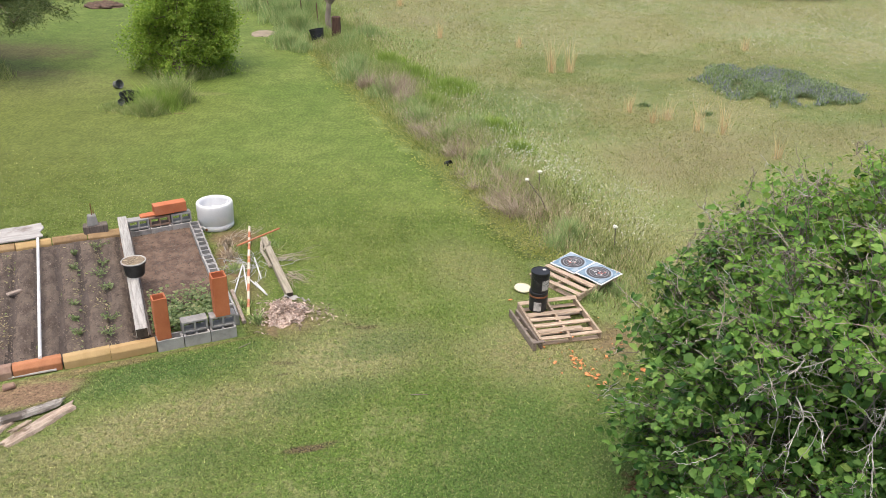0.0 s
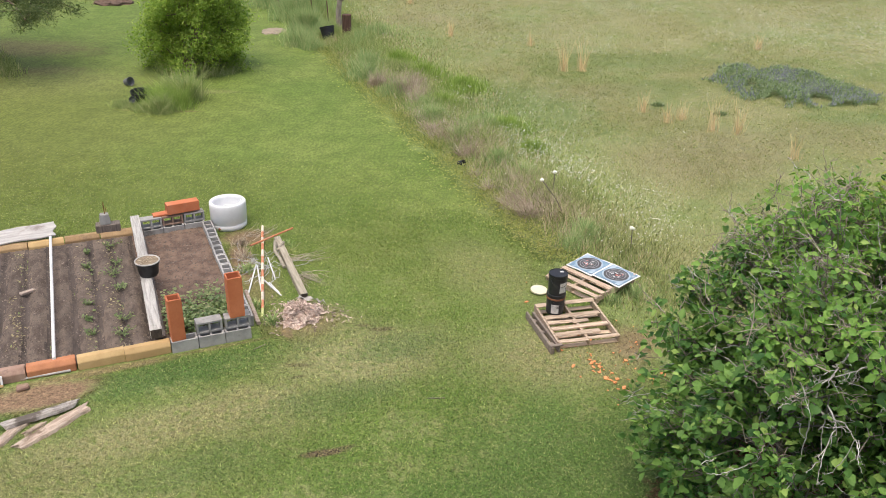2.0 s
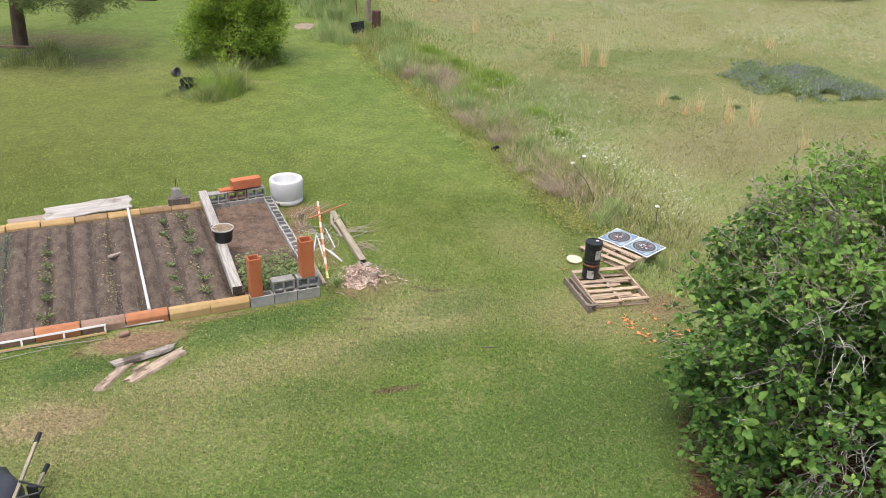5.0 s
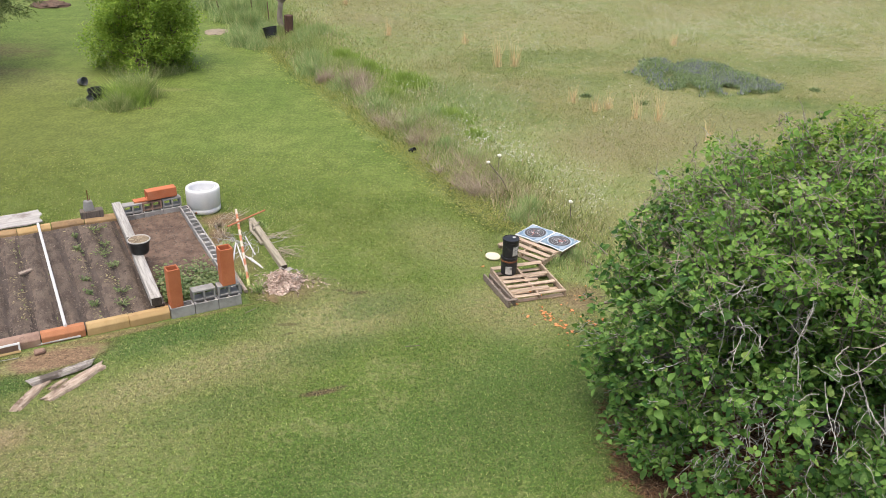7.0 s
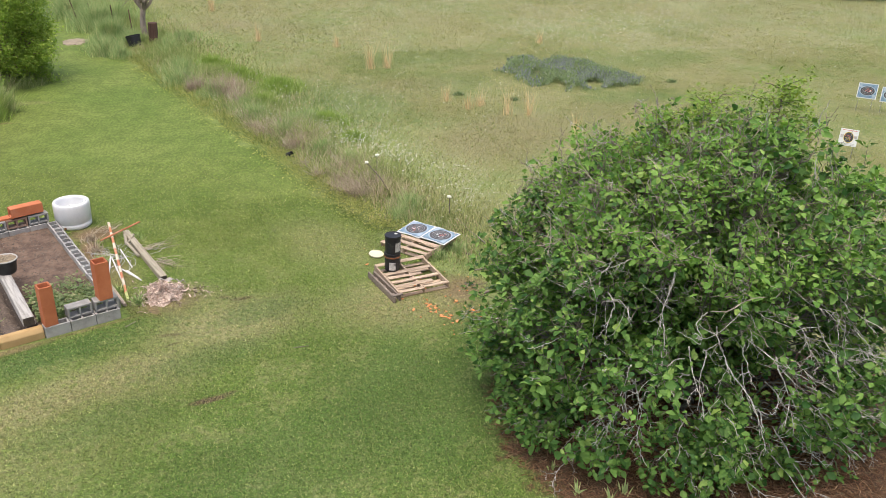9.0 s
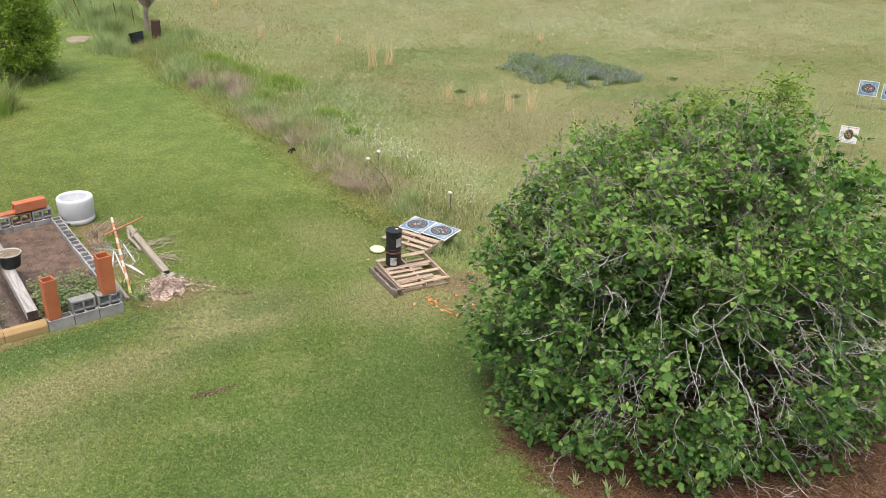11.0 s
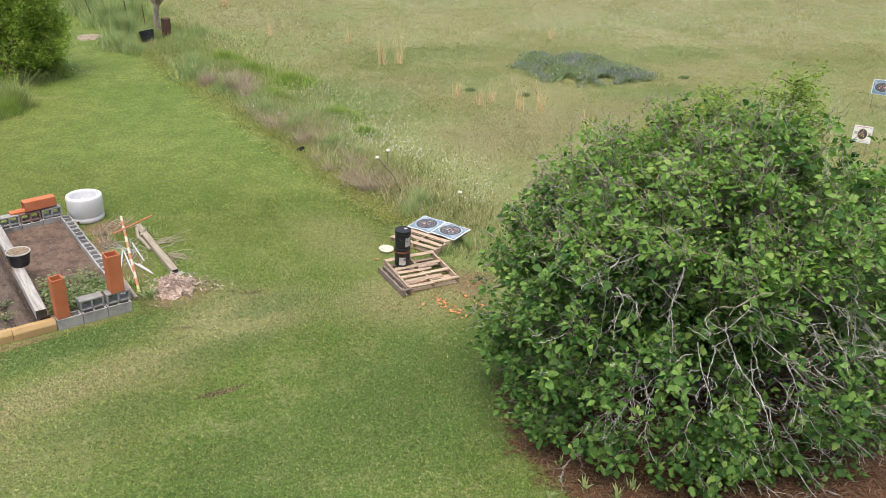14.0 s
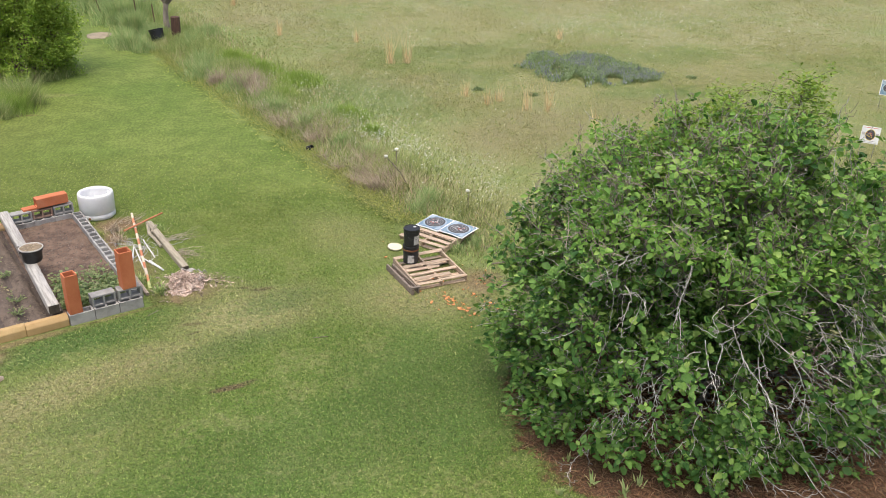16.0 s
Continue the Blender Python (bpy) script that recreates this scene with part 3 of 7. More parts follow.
def wave(x, y, size, seed=0.0):
    """A smooth field between about 0 and 1, to thin and thicken growth by place."""
    s = np.zeros_like(x)
    for k, (a, b) in enumerate(((1.0, 0.3), (-0.6, 1.1), (1.7, -1.3), (0.4, 2.3), (-2.6, 0.9))):
        s += np.sin((a * x + b * y) / size + seed * (k + 1) * 1.7) / (1 + 0.35 * k)
    return 0.5 + s / 6.0


def blades(x, y, z, tall, wide, lean, bend=0.5):
    """Grass blades, each a narrow bent strip of two faces: co and quads' triangles."""
    n = len(x)
    th = rng.uniform(0, 2 * np.pi, n)
    ph = rng.uniform(0, 2 * np.pi, n)
    h = tall * rng.uniform(0.55, 1.15, n)
    w = wide * rng.uniform(0.6, 1.2, n)
    out = h * lean * rng.uniform(0.2, 1.0, n)
    dx, dy = np.cos(th), np.sin(th)
    sx, sy = np.cos(ph) * w, np.sin(ph) * w
    base = np.stack([x, y, z], 1)
    a = base + np.stack([-sx / 2, -sy / 2, np.zeros(n)], 1)
    b = base + np.stack([sx / 2, sy / 2, np.zeros(n)], 1)
    mid = base + np.stack([dx * out * (1 - bend) * 0.6, dy * out * (1 - bend) * 0.6, h * 0.6], 1)
    c = mid + np.stack([sx / 2 * 0.8, sy / 2 * 0.8, np.zeros(n)], 1)
    d = mid - np.stack([sx / 2 * 0.8, sy / 2 * 0.8, np.zeros(n)], 1)
    tip = base + np.stack([dx * out, dy * out, h], 1)
    co = np.stack([a, b, c, d, tip], 1).reshape(-1, 3)
    i = np.arange(n)[:, None] * 5
    f = np.concatenate([i + np.array([[0, 1, 2]]), i + np.array([[0, 2, 3]]), i + np.array([[3, 2, 4]])], 0)
    return co, f


def stubs(x, y, z, tall, wide, lean):
    """Short mown blades, one narrow face each."""
    n = len(x)
    th, ph = rng.uniform(0, 2 * np.pi, n), rng.uniform(0, 2 * np.pi, n)
    h, w = tall * rng.uniform(0.5, 1.2, n), wide * rng.uniform(0.6, 1.3, n)
    out = h * lean * rng.uniform(0.0, 1.3, n)
    sx, sy = np.cos(ph) * w / 2, np.sin(ph) * w / 2
    co = np.stack([np.stack([x - sx, y - sy, z], 1), np.stack([x + sx, y + sy, z], 1), np.stack([x + np.cos(th) * out, y + np.sin(th) * out, z + h], 1)], 1).reshape(-1, 3)
    return co, np.arange(3 * n).reshape(-1, 3)


def join(chunks):
    co, fs, k = [], [], 0
    for c, f in chunks:
        co.append(c)
        fs.append(f + k)
        k += len(c)
    return np.concatenate(co), np.concatenate(fs)


LEAF = np.array([(0, 0, 0), (0.32, 0.17, 0.06), (0.45, 0.44, 0.12), (0.28, 0.55, 0.05), (0.31, 0.78, 0.02), (0, 1.0, -0.14), (-0.31, 0.78, 0.02), (-0.28, 0.55, 0.05), (-0.45, 0.44, 0.12), (-0.32, 0.17, 0.06), (0, 0.5, -0.04)])
LEAF_F = np.array([(0, 1, 10), (1, 2, 10), (2, 3, 10), (3, 4, 10), (4, 5, 10), (5, 6, 10), (6, 7, 10), (7, 8, 10), (8, 9, 10), (9, 0, 10)])
HALF = [(0.08, 0.09, 0.02), (0.27, 0.26, 0.07), (0.38, 0.44, 0.11), (0.36, 0.57, 0.09), (0.26, 0.63, 0.04), (0.27, 0.77, 0.03), (0.16, 0.92, -0.05)]
FIG_LEAF = np.array([(0, 0, 0)] + HALF + [(0, 1.0, -0.14)] + [(-x, y, z) for x, y, z in HALF[::-1]] + [(0, 0.40, -0.02), (0, 0.72, -0.04)])
FIG_LEAF_F = np.array([(k, k + 1, 16) for k in range(5)] + [(5, 17, 16), (5, 6, 17), (6, 7, 17), (7, 8, 17), (8, 9, 17), (9, 10, 17), (10, 11, 17), (11, 16, 17)] + [(k, (k + 1) % 16, 16) for k in range(11, 16)])
OVAL = np.array([(0, 0, 0), (0.3, 0.4, 0.05), (0, 1.0, -0.05), (-0.3, 0.4, 0.05)])
OVAL_F = np.array([(0, 1, 2), (0, 2, 3)])


def leaves(at, way, up, size, shape=LEAF, shape_f=LEAF_F, wide=1.0):
    """Leaves at points, growing along way, faces towards up."""
    n = len(at)
    y = way / np.linalg.norm(way, axis=1, keepdims=True)
    x = np.cross(y, up)
    x /= np.linalg.norm(x, axis=1, keepdims=True) + 1e-9
    z = np.cross(x, y)
    w = np.broadcast_to(np.asarray(wide, float), (n,))[:, None, None]
    co = at[:, None] + size[:, None, None] * (w * shape[None, :, 0:1] * x[:, None] + shape[None, :, 1:2] * y[:, None] + shape[None, :, 2:3] * z[:, None])
    f = (np.arange(n)[:, None, None] * len(shape) + shape_f[None]).reshape(-1, 3)
    return co.reshape(-1, 3), f


def limb(chunks, pts, radii, n=5):
    """A tapered branch through points, as arrays."""
    pts, radii = np.asarray(pts, float), np.asarray(radii, float)
    k = len(pts)
    d = np.gradient(pts, axis=0)
    d /= np.linalg.norm(d, axis=1, keepdims=True) + 1e-9
    ref = np.array([0.31, 0.87, 0.37]) if abs(d[0] @ np.array([0.31, 0.87, 0.37])) < 0.9 else np.array([1.0, 0, 0])
    a = np.cross(d, ref)
    a /= np.linalg.norm(a, axis=1, keepdims=True) + 1e-9
    b = np.cross(d, a)
    th = np.arange(n) * 2 * np.pi / n
    co = pts[:, None] + radii[:, None, None] * (a[:, None] * np.cos(th)[None, :, None] + b[:, None] * np.sin(th)[None, :, None])
    i, j = np.meshgrid(np.arange(k - 1), np.arange(n), indexing="ij")
    p, q = i * n + j, i * n + (j + 1) % n
    f = np.concatenate([np.stack([p, q, q + n], -1).reshape(-1, 3), np.stack([p, q + n, p + n], -1).reshape(-1, 3)])
    chunks.append((co.reshape(-1, 3), f))


def crooked(p, q, bulge, steps=6, sag=0.0):
    """Points of a crooked branch from p to q."""
    t = np.linspace(0, 1, steps)[:, None]
    off = rng.normal(0, bulge, (steps, 3)) * np.sin(np.pi * t) + np.array([0, 0, sag]) * np.sin(np.pi * t)
    return p * (1 - t) + q * t + off


def grown(base, tips, levels, radii, bulge, rise=0.4):
    """Branches from a base to all tips by gathering tips in ever larger bunches. Returns branch arrays and each tip's last way."""
    chunks, thin = [], []
    nodes, groups = tips, []
    for count in levels:
        centres = nodes[rng.choice(len(nodes), min(count, len(nodes)), replace=False)]
        for _ in range(4):
            own = np.argmin(((nodes[:, None] - centres[None]) ** 2).sum(-1), 1)
            centres = np.stack([nodes[own == k].mean(0) if (own == k).any() else centres[k] for k in range(len(centres))])
        groups.append((nodes, own))
        keep = 0.88 if len(groups) == 1 else 0.74
        nodes = centres * keep + base * (1 - keep) + np.array([0, 0, rise * 0.1])
    ways = np.zeros_like(tips)
    for lvl, (kids, own) in enumerate(groups):
        parents = groups[lvl + 1][0] if lvl + 1 < len(groups) else nodes
        for k, p in enumerate(kids):
            q = parents[own[k]]
            length = np.linalg.norm(p - q)
            pts = crooked(q, p, bulge * length, 5 if lvl == 0 else 7)
            limb(thin if lvl == 0 else chunks, pts, np.linspace(radii[lvl + 1], radii[lvl], len(pts)), 4 if lvl == 0 else 6)
            if lvl == 0:
                ways[k] = pts[-1] - pts[-2]
    for q in nodes:
        pts = crooked(base + rng.normal(0, 0.08, 3) * np.array([1, 1, 0]), q, 0.06 * np.linalg.norm(q - base), 8)
        limb(chunks, pts, np.linspace(radii[-1], radii[-2], len(pts)), 8)
    return chunks, thin, ways


# ---- ground ----
def ground_mesh():
    xs = np.concatenate([[-900, -300, -120], np.arange(-60, 61, 1.0), [120, 300, 900]])
    ys = np.concatenate([[-900, -300, -80], np.arange(-20, 71, 1.0), [120, 300, 900]])
    gx, gy = np.meshgrid(xs, ys)
    gz = 0.03 * (wave(gx, gy, 3.0, 0.4) - 0.5) * (np.abs(gx) < 60) * (gy > 16)
    co = np.stack([gx, gy, gz], -1).reshape(-1, 3)
    i, j = np.meshgrid(np.arange(len(ys) - 1), np.arange(len(xs) - 1), indexing="ij")
    a = i * len(xs) + j
    f = np.stack([a, a + 1, a + len(xs) + 1, a + len(xs)], -1).reshape(-1, 4)
    return bulk("ground", co, f, M_GROUND)


tagged(ground_mesh(), "mown lawn meeting an overgrown pasture, dry in places", "ground", kind="structure")

# the garden's own frame: a to the east along its front, b away to the north, from its front right corner
BED = pose(-3.37, 10.97, 0, 0, 0, 25.6)


def bed(a, b, z=0.0, rz=0.0, rx=0.0, ry=0.0):
    return BED @ pose(a, b, z, rx, ry, rz)


def in_bed(x, y, pad=0.0):
    dx, dy = x + 3.37, y - 10.97
    c, s = math.cos(radians(25.6)), math.sin(radians(25.6))
    a, b = dx * c + dy * s, -dx * s + dy * c
    return (a > -7.0 - pad) & (a < 0.1 + pad) & (b > 0.0 - pad) & (b < 4.72 + pad)


def scatter(n, x0, x1, y0, y1):
    return rng.uniform(x0, x1, n), rng.uniform(y0, y1, n)


def seen(x, y):
    """The stretch of ground that the camera's way takes in."""
    return (x > -4.5 - 0.55 * y) & (x < 3.0 + 0.85 * y)


def lawn():
    chunks = []
    for y0, y1, per, tall, wide in ((4.5, 10.5, 6500, 0.024, 0.0078), (8.5, 19.5, 4000, 0.026, 0.0098)):
        x0, x1 = -4.5 - 0.55 * y1, 4.0
        n = int(per * (x1 - x0) * (y1 - y0))
        x, y = scatter(n, x0, x1, y0, y1)
        keep = seen(x, y) & (edge(x, y) < 0.15) & ~in_bed(x, y, 0.02) & (((x - 4.6) / 2.5) ** 2 + ((y - 7.0) / 2.5) ** 2 > 1) & (((x - 6.6) / 2.0) ** 2 + ((y - 6.2) / 2.2) ** 2 > 1)
        keep &= rng.uniform(0, 1, n) < 0.45 + 0.75 * wave(x, y, 0.5, 1.3)
        fade = 2.0 if y0 < 5 else np.where(y > 12, 5.5, 2.0)
        keep &= rng.uniform(0, 1, n) < np.clip((y1 - y) / fade, 0, 1) * (np.clip((y - y0) / fade, 0, 1) if y0 > 5 else 1.0)
        for bx, by, a, b, turn, p in BARE:
            c, s = math.cos(radians(turn)), math.sin(radians(turn))
            u, v = ((x - bx) * c + (y - by) * s) / a, (-(x - bx) * s + (y - by) * c) / b
            keep &= ~((u * u + v * v < 1.0) & (rng.uniform(0, 1, n) < p))
        x, y = x[keep], y[keep]
        chunks.append(stubs(x, y, np.zeros(len(x)), tall, wide, 1.9))
    co, f = join(chunks)
    return bulk("lawn_grass", co, f, M_BLADE)


tagged(lawn(), "short mown lawn grass, green with straw patches", "grass", kind="stuff")


def field():
    chunks = []
    for y0, y1, per, tall, wide in ((11, 20, 1100, 0.055, 0.009), (20, 32, 560, 0.07, 0.014), (32, 50, 170, 0.09, 0.024)):
        x0, x1 = EDGE_X + EDGE_SLOPE * (y1 - EDGE_Y), 3.0 + 0.85 * y1
        n = int(per * (x1 - x0) * (y1 - y0))
        x, y = scatter(n, x0, x1, y0, y1)
        keep = seen(x, y) & (edge(x, y) > 0.0) & (rng.uniform(0, 1, n) < 0.3 + 1.0 * wave(x, y, 0.7, 2.0))
        x, y = x[keep], y[keep]
        grow = 0.45 + 1.1 * wave(x, y, 1.6, 0.7)
        chunks.append(stubs(x, y, np.zeros(len(x)), tall * grow, wide, 1.6 if y0 < 20 else 3.5))
    co, f = join(chunks)
    return bulk("field_grass", co, f, M_FIELD)


tagged(field(), "rough pasture grass, olive green and straw coloured", "grass", kind="stuff")


def pasture_weeds():
    """Low leafy clumps and fallen straw that roughen the pasture."""
    chunks = []
    for y0, y1, per, big in ((12, 20, 330, 0.045), (20, 32, 150, 0.06), (32, 48, 45, 0.09)):
        x0, x1 = EDGE_X + EDGE_SLOPE * (y1 - EDGE_Y), 3.0 + 0.85 * y1
        n = int(per * (x1 - x0) * (y1 - y0))
        x, y = scatter(n, x0, x1, y0, y1)
        keep = seen(x, y) & (edge(x, y) > 0.6) & (wave(x, y, 0.11, 2.7) + 0.4 * wave(x, y, 0.45, 0.4) > 0.76)
        x, y = x[keep], y[keep]
        m = len(x)
        at = np.stack([x, y, rng.uniform(0.02, 0.11, m)], 1)
        chunks.append(leaves(at, rng.normal(0, 1, (m, 3)) * np.array([1, 1, 0.5]), np.tile([0.0, 0.0, 1.0], (m, 1)) + rng.normal(0, 0.4, (m, 3)), rng.uniform(0.4, 1.2, m) * big, OVAL, OVAL_F, 0.8))
    return bulk("pasture_weeds", *join(chunks), M_CLUMP)


M_CLUMP = leaf_material("pasture_weed_leaf", (0.13, 0.19, 0.05), (0.27, 0.31, 0.10), yellow=(0.46, 0.42, 0.22), spec=0.1, sward=True)
tagged(pasture_weeds(), "low olive weeds in small clumps over the pasture", "weeds", kind="stuff")


def border_weeds():
    """Tall growth along the line of the old fence."""
    n = 60000
    y = rng.uniform(11.5, 46, n) ** 1.0
    e = rng.gamma(2.0, 0.75, n)
    x = EDGE_X + EDGE_SLOPE * (y - EDGE_Y) + 0.1 + e
    keep = (rng.uniform(0, 1, n) < (0.35 + 0.9 * wave(x, y, 0.8, 3.0)) * np.where((e < 1.5) & (y < 27.5), 0.45, 1.0)) & (e < 4.5)
    x, y, e = x[keep], y[keep], e[keep]
    tall = (0.10 + 0.22 * np.exp(-((e - 1.5) / 1.0) ** 2)) * (0.5 + wave(x, y, 1.1, 5.0)) * (0.7 + 0.02 * y) * np.clip((y - 12.6) / 3.0, 0.3, 1.0)
    return bulk("border_weeds", *blades(x, y, np.zeros(len(x)), tall, 0.014 + 0.0004 * y, 1.2), M_FIELD)


tagged(border_weeds(), "tall green weeds along the pasture's edge", "weeds", kind="stuff")


def border_stems():
    """Dry stems standing thinly among the weeds."""
    n = 26000
    y = rng.uniform(11.5, 40, n)
    e = rng.gamma(2.2, 0.9, n)
    x = EDGE_X + EDGE_SLOPE * (y - EDGE_Y) + 0.2 + e
    keep = (rng.uniform(0, 1, n) < 0.1 + wave(x, y, 0.7, 6.1) ** 2) & (e < 6.5)
    x, y, e = x[keep], y[keep], e[keep]
    tall = (0.16 + 0.26 * np.exp(-((e - 1.0) / 1.0) ** 2)) * (0.4 + wave(x, y, 0.6, 2.0)) * np.clip((y - 12.6) / 3.0, 0.3, 1.0)
    return bulk("dry_stems", *blades(x, y, np.zeros(len(x)), tall, 0.006 + 0.0004 * y, 1.1), M_HAY)


tagged(border_stems(), "thin dry straw-coloured stems among the border weeds", "grass", kind="stuff")


def low_weeds():
    """Low broad-leaved weeds at the very edge of the lawn, yellowish."""
    n = 26000
    y = rng.uniform(14.0, 36, n)
    x = EDGE_X + EDGE_SLOPE * (y - EDGE_Y) + rng.normal(0.33, 0.3, n)
    keep = rng.uniform(0, 1, n) < 0.35 + wave(x, y, 0.4, 3.3)
    x, y = x[keep], y[keep]
    n = len(x)
    at = np.stack([x, y, rng.uniform(0.02, 0.13, n)], 1)
    way = rng.normal(0, 1, (n, 3)) * np.array([1, 1, 0.25])
    co, f = leaves(at, way, np.tile([0.0, 0.0, 1.0], (n, 1)) + rng.normal(0, 0.3, (n, 3)), rng.uniform(0.025, 0.06, n), OVAL, OVAL_F, 1.3)
    return bulk("edge_weeds", co, f, M_EDGE)


M_EDGE = leaf_material("edge_weed_leaf", (0.26, 0.30, 0.09), (0.42, 0.43, 0.17), yellow=(0.54, 0.48, 0.24), spec=0.15, through_light=0.5, sward=True)
tagged(low_weeds(), "low yellowish broad-leaved weeds along the lawn's edge", "weeds", kind="stuff")


def tuft(name, x, y, reach, tall, count, material, label, category="grass clump", wide=0.012, lean=0.8, group=""):
    r = reach * np.minimum(np.abs(rng.normal(0, 0.5, count)), rng.uniform(0.8, 1.15, count))
    th = rng.uniform(0, 2 * np.pi, count)
    px, py = r * np.cos(th), r * np.sin(th)
    ob = bulk(name, *blades(px, py, np.zeros(count), tall * (1.1 - 0.5 * r / reach) * rng.uniform(0.45, 1.15, count), wide, lean, 0.2), material)
    ob.location = (x, y, 0)
    return tagged(ob, label, category, group)


for x, y, reach, tall, count in ((-6.9, 34.6, 0.9, 1.0, 2200), (-7.0, 32.9, 0.75, 0.6, 1500), (-8.0, 37.4, 1.2, 1.1, 2200), (-4.4, 31.4, 0.9, 0.45, 1400), (-9.5, 40.5, 1.5, 1.1, 2000), (-7.2, 38.0, 1.2, 1.2, 1800), (-4.0, 34.6, 1.0, 0.5, 1100),
                               (0.6, 19.3, 0.6, 0.42, 1100), (1.2, 18.3, 0.5, 0.4, 800), (-1.4, 23.6, 0.8, 0.5, 1300), (-0.1, 21.8, 0.7, 0.45, 1100), (-3.6, 27.2, 0.8, 0.55, 1300), (-1.1, 22.6, 0.7, 0.5, 1300), (-0.35, 21.0, 0.6, 0.45, 1000), (-2.3, 25.4, 0.8, 0.55, 1200), (0.4, 22.0, 1.0, 0.45, 1200), (2.2, 15.1, 0.5, 0.45, 800), (1.9, 14.6, 0.35, 0.35, 400), (2.41, 12.53, 0.22, 0.24, 220), (2.84, 12.80, 0.25, 0.26, 260), (-3.7, 28.5, 0.9, 0.7, 1200),
                               (-6.75, 32.0, 0.7, 0.6, 1300), (-6.1, 31.5, 0.6, 0.42, 1000), (-5.9, 33.6, 0.7, 0.7, 1200), (-4.5, 32.4, 0.6, 0.6, 1000)):
    tuft("tall_grass_clump", x, y, reach, tall, count, M_REED, "clump of tall blue-green grass at the pasture's edge", group="tall grass clumps", wide=0.010 + 0.0003 * y)
for x, y, reach, tall in ((-1.7, 27.7, 0.9, 0.5), (-0.4, 26.2, 1.0, 0.45), (0.9, 22.0, 0.8, 0.42), (-0.9, 24.0, 0.7, 0.5), (-2.7, 29.5, 0.9, 0.5), (1.5, 20.3, 0.5, 0.35)):
    tuft("lush_grass_clump", x, y, reach, tall, int(2300 * reach), M_LUSHGRASS, "clump of bright yellow-green grass behind the pasture's edge", group="lush grass clumps", wide=0.010 + 0.0003 * y)
for y, off, tall, n in ((25.7, 0.95, 0.85, 5), (24.9, 1.0, 0.8, 5), (22.4, 1.1, 0.5, 5), (21.0, 1.15, 0.5, 7), (20.2, 1.2, 0.5, 8), (18.0, 1.2, 0.45, 9), (17.3, 1.2, 0.45, 13), (16.5, 1.15, 0.4, 12), (15.7, 1.0, 0.34, 6)):
    for _ in range(max(4, int(n * 0.95))):
        yy = random.gauss(y, 0.42)
        reach = random.uniform(0.14, 0.42)
        tuft("dead_grass_clump", EDGE_X + EDGE_SLOPE * (yy - EDGE_Y) + random.gauss(off, 0.33), yy, reach, tall * random.uniform(0.4, 1.1), int(900 * reach), M_DEAD, "clump of dead pinkish-brown grass at the pasture's edge", group="dead grass clumps", wide=0.005 + 0.0002 * y, lean=random.uniform(0.6, 1.0) if y > 24 else random.uniform(1.6, 2.8))
for x, y, tall in ((3.1, 29.0, 1.0), (3.75, 29.1, 0.95), (6.6, 22.5, 0.85), (7.25, 22.3, 0.8), (8.1, 20.3, 0.6), (5.0, 24.2, 0.6), (5.5, 23.2, 0.5), (-1.0, 34.5, 0.7), (2.2, 33.0, 0.5), (-3.2, 42.0, 1.1), (11.2, 33.5, 0.5), (6.0, 23.6, 0.5)):
    tuft("straw_grass_tuft", x, y, 0.2, tall * 1.35, 60, M_TAN, "upright tuft of dry straw-coloured grass in the pasture", group="straw tufts", wide=0.004 + 0.0003 * y, lean=0.5)


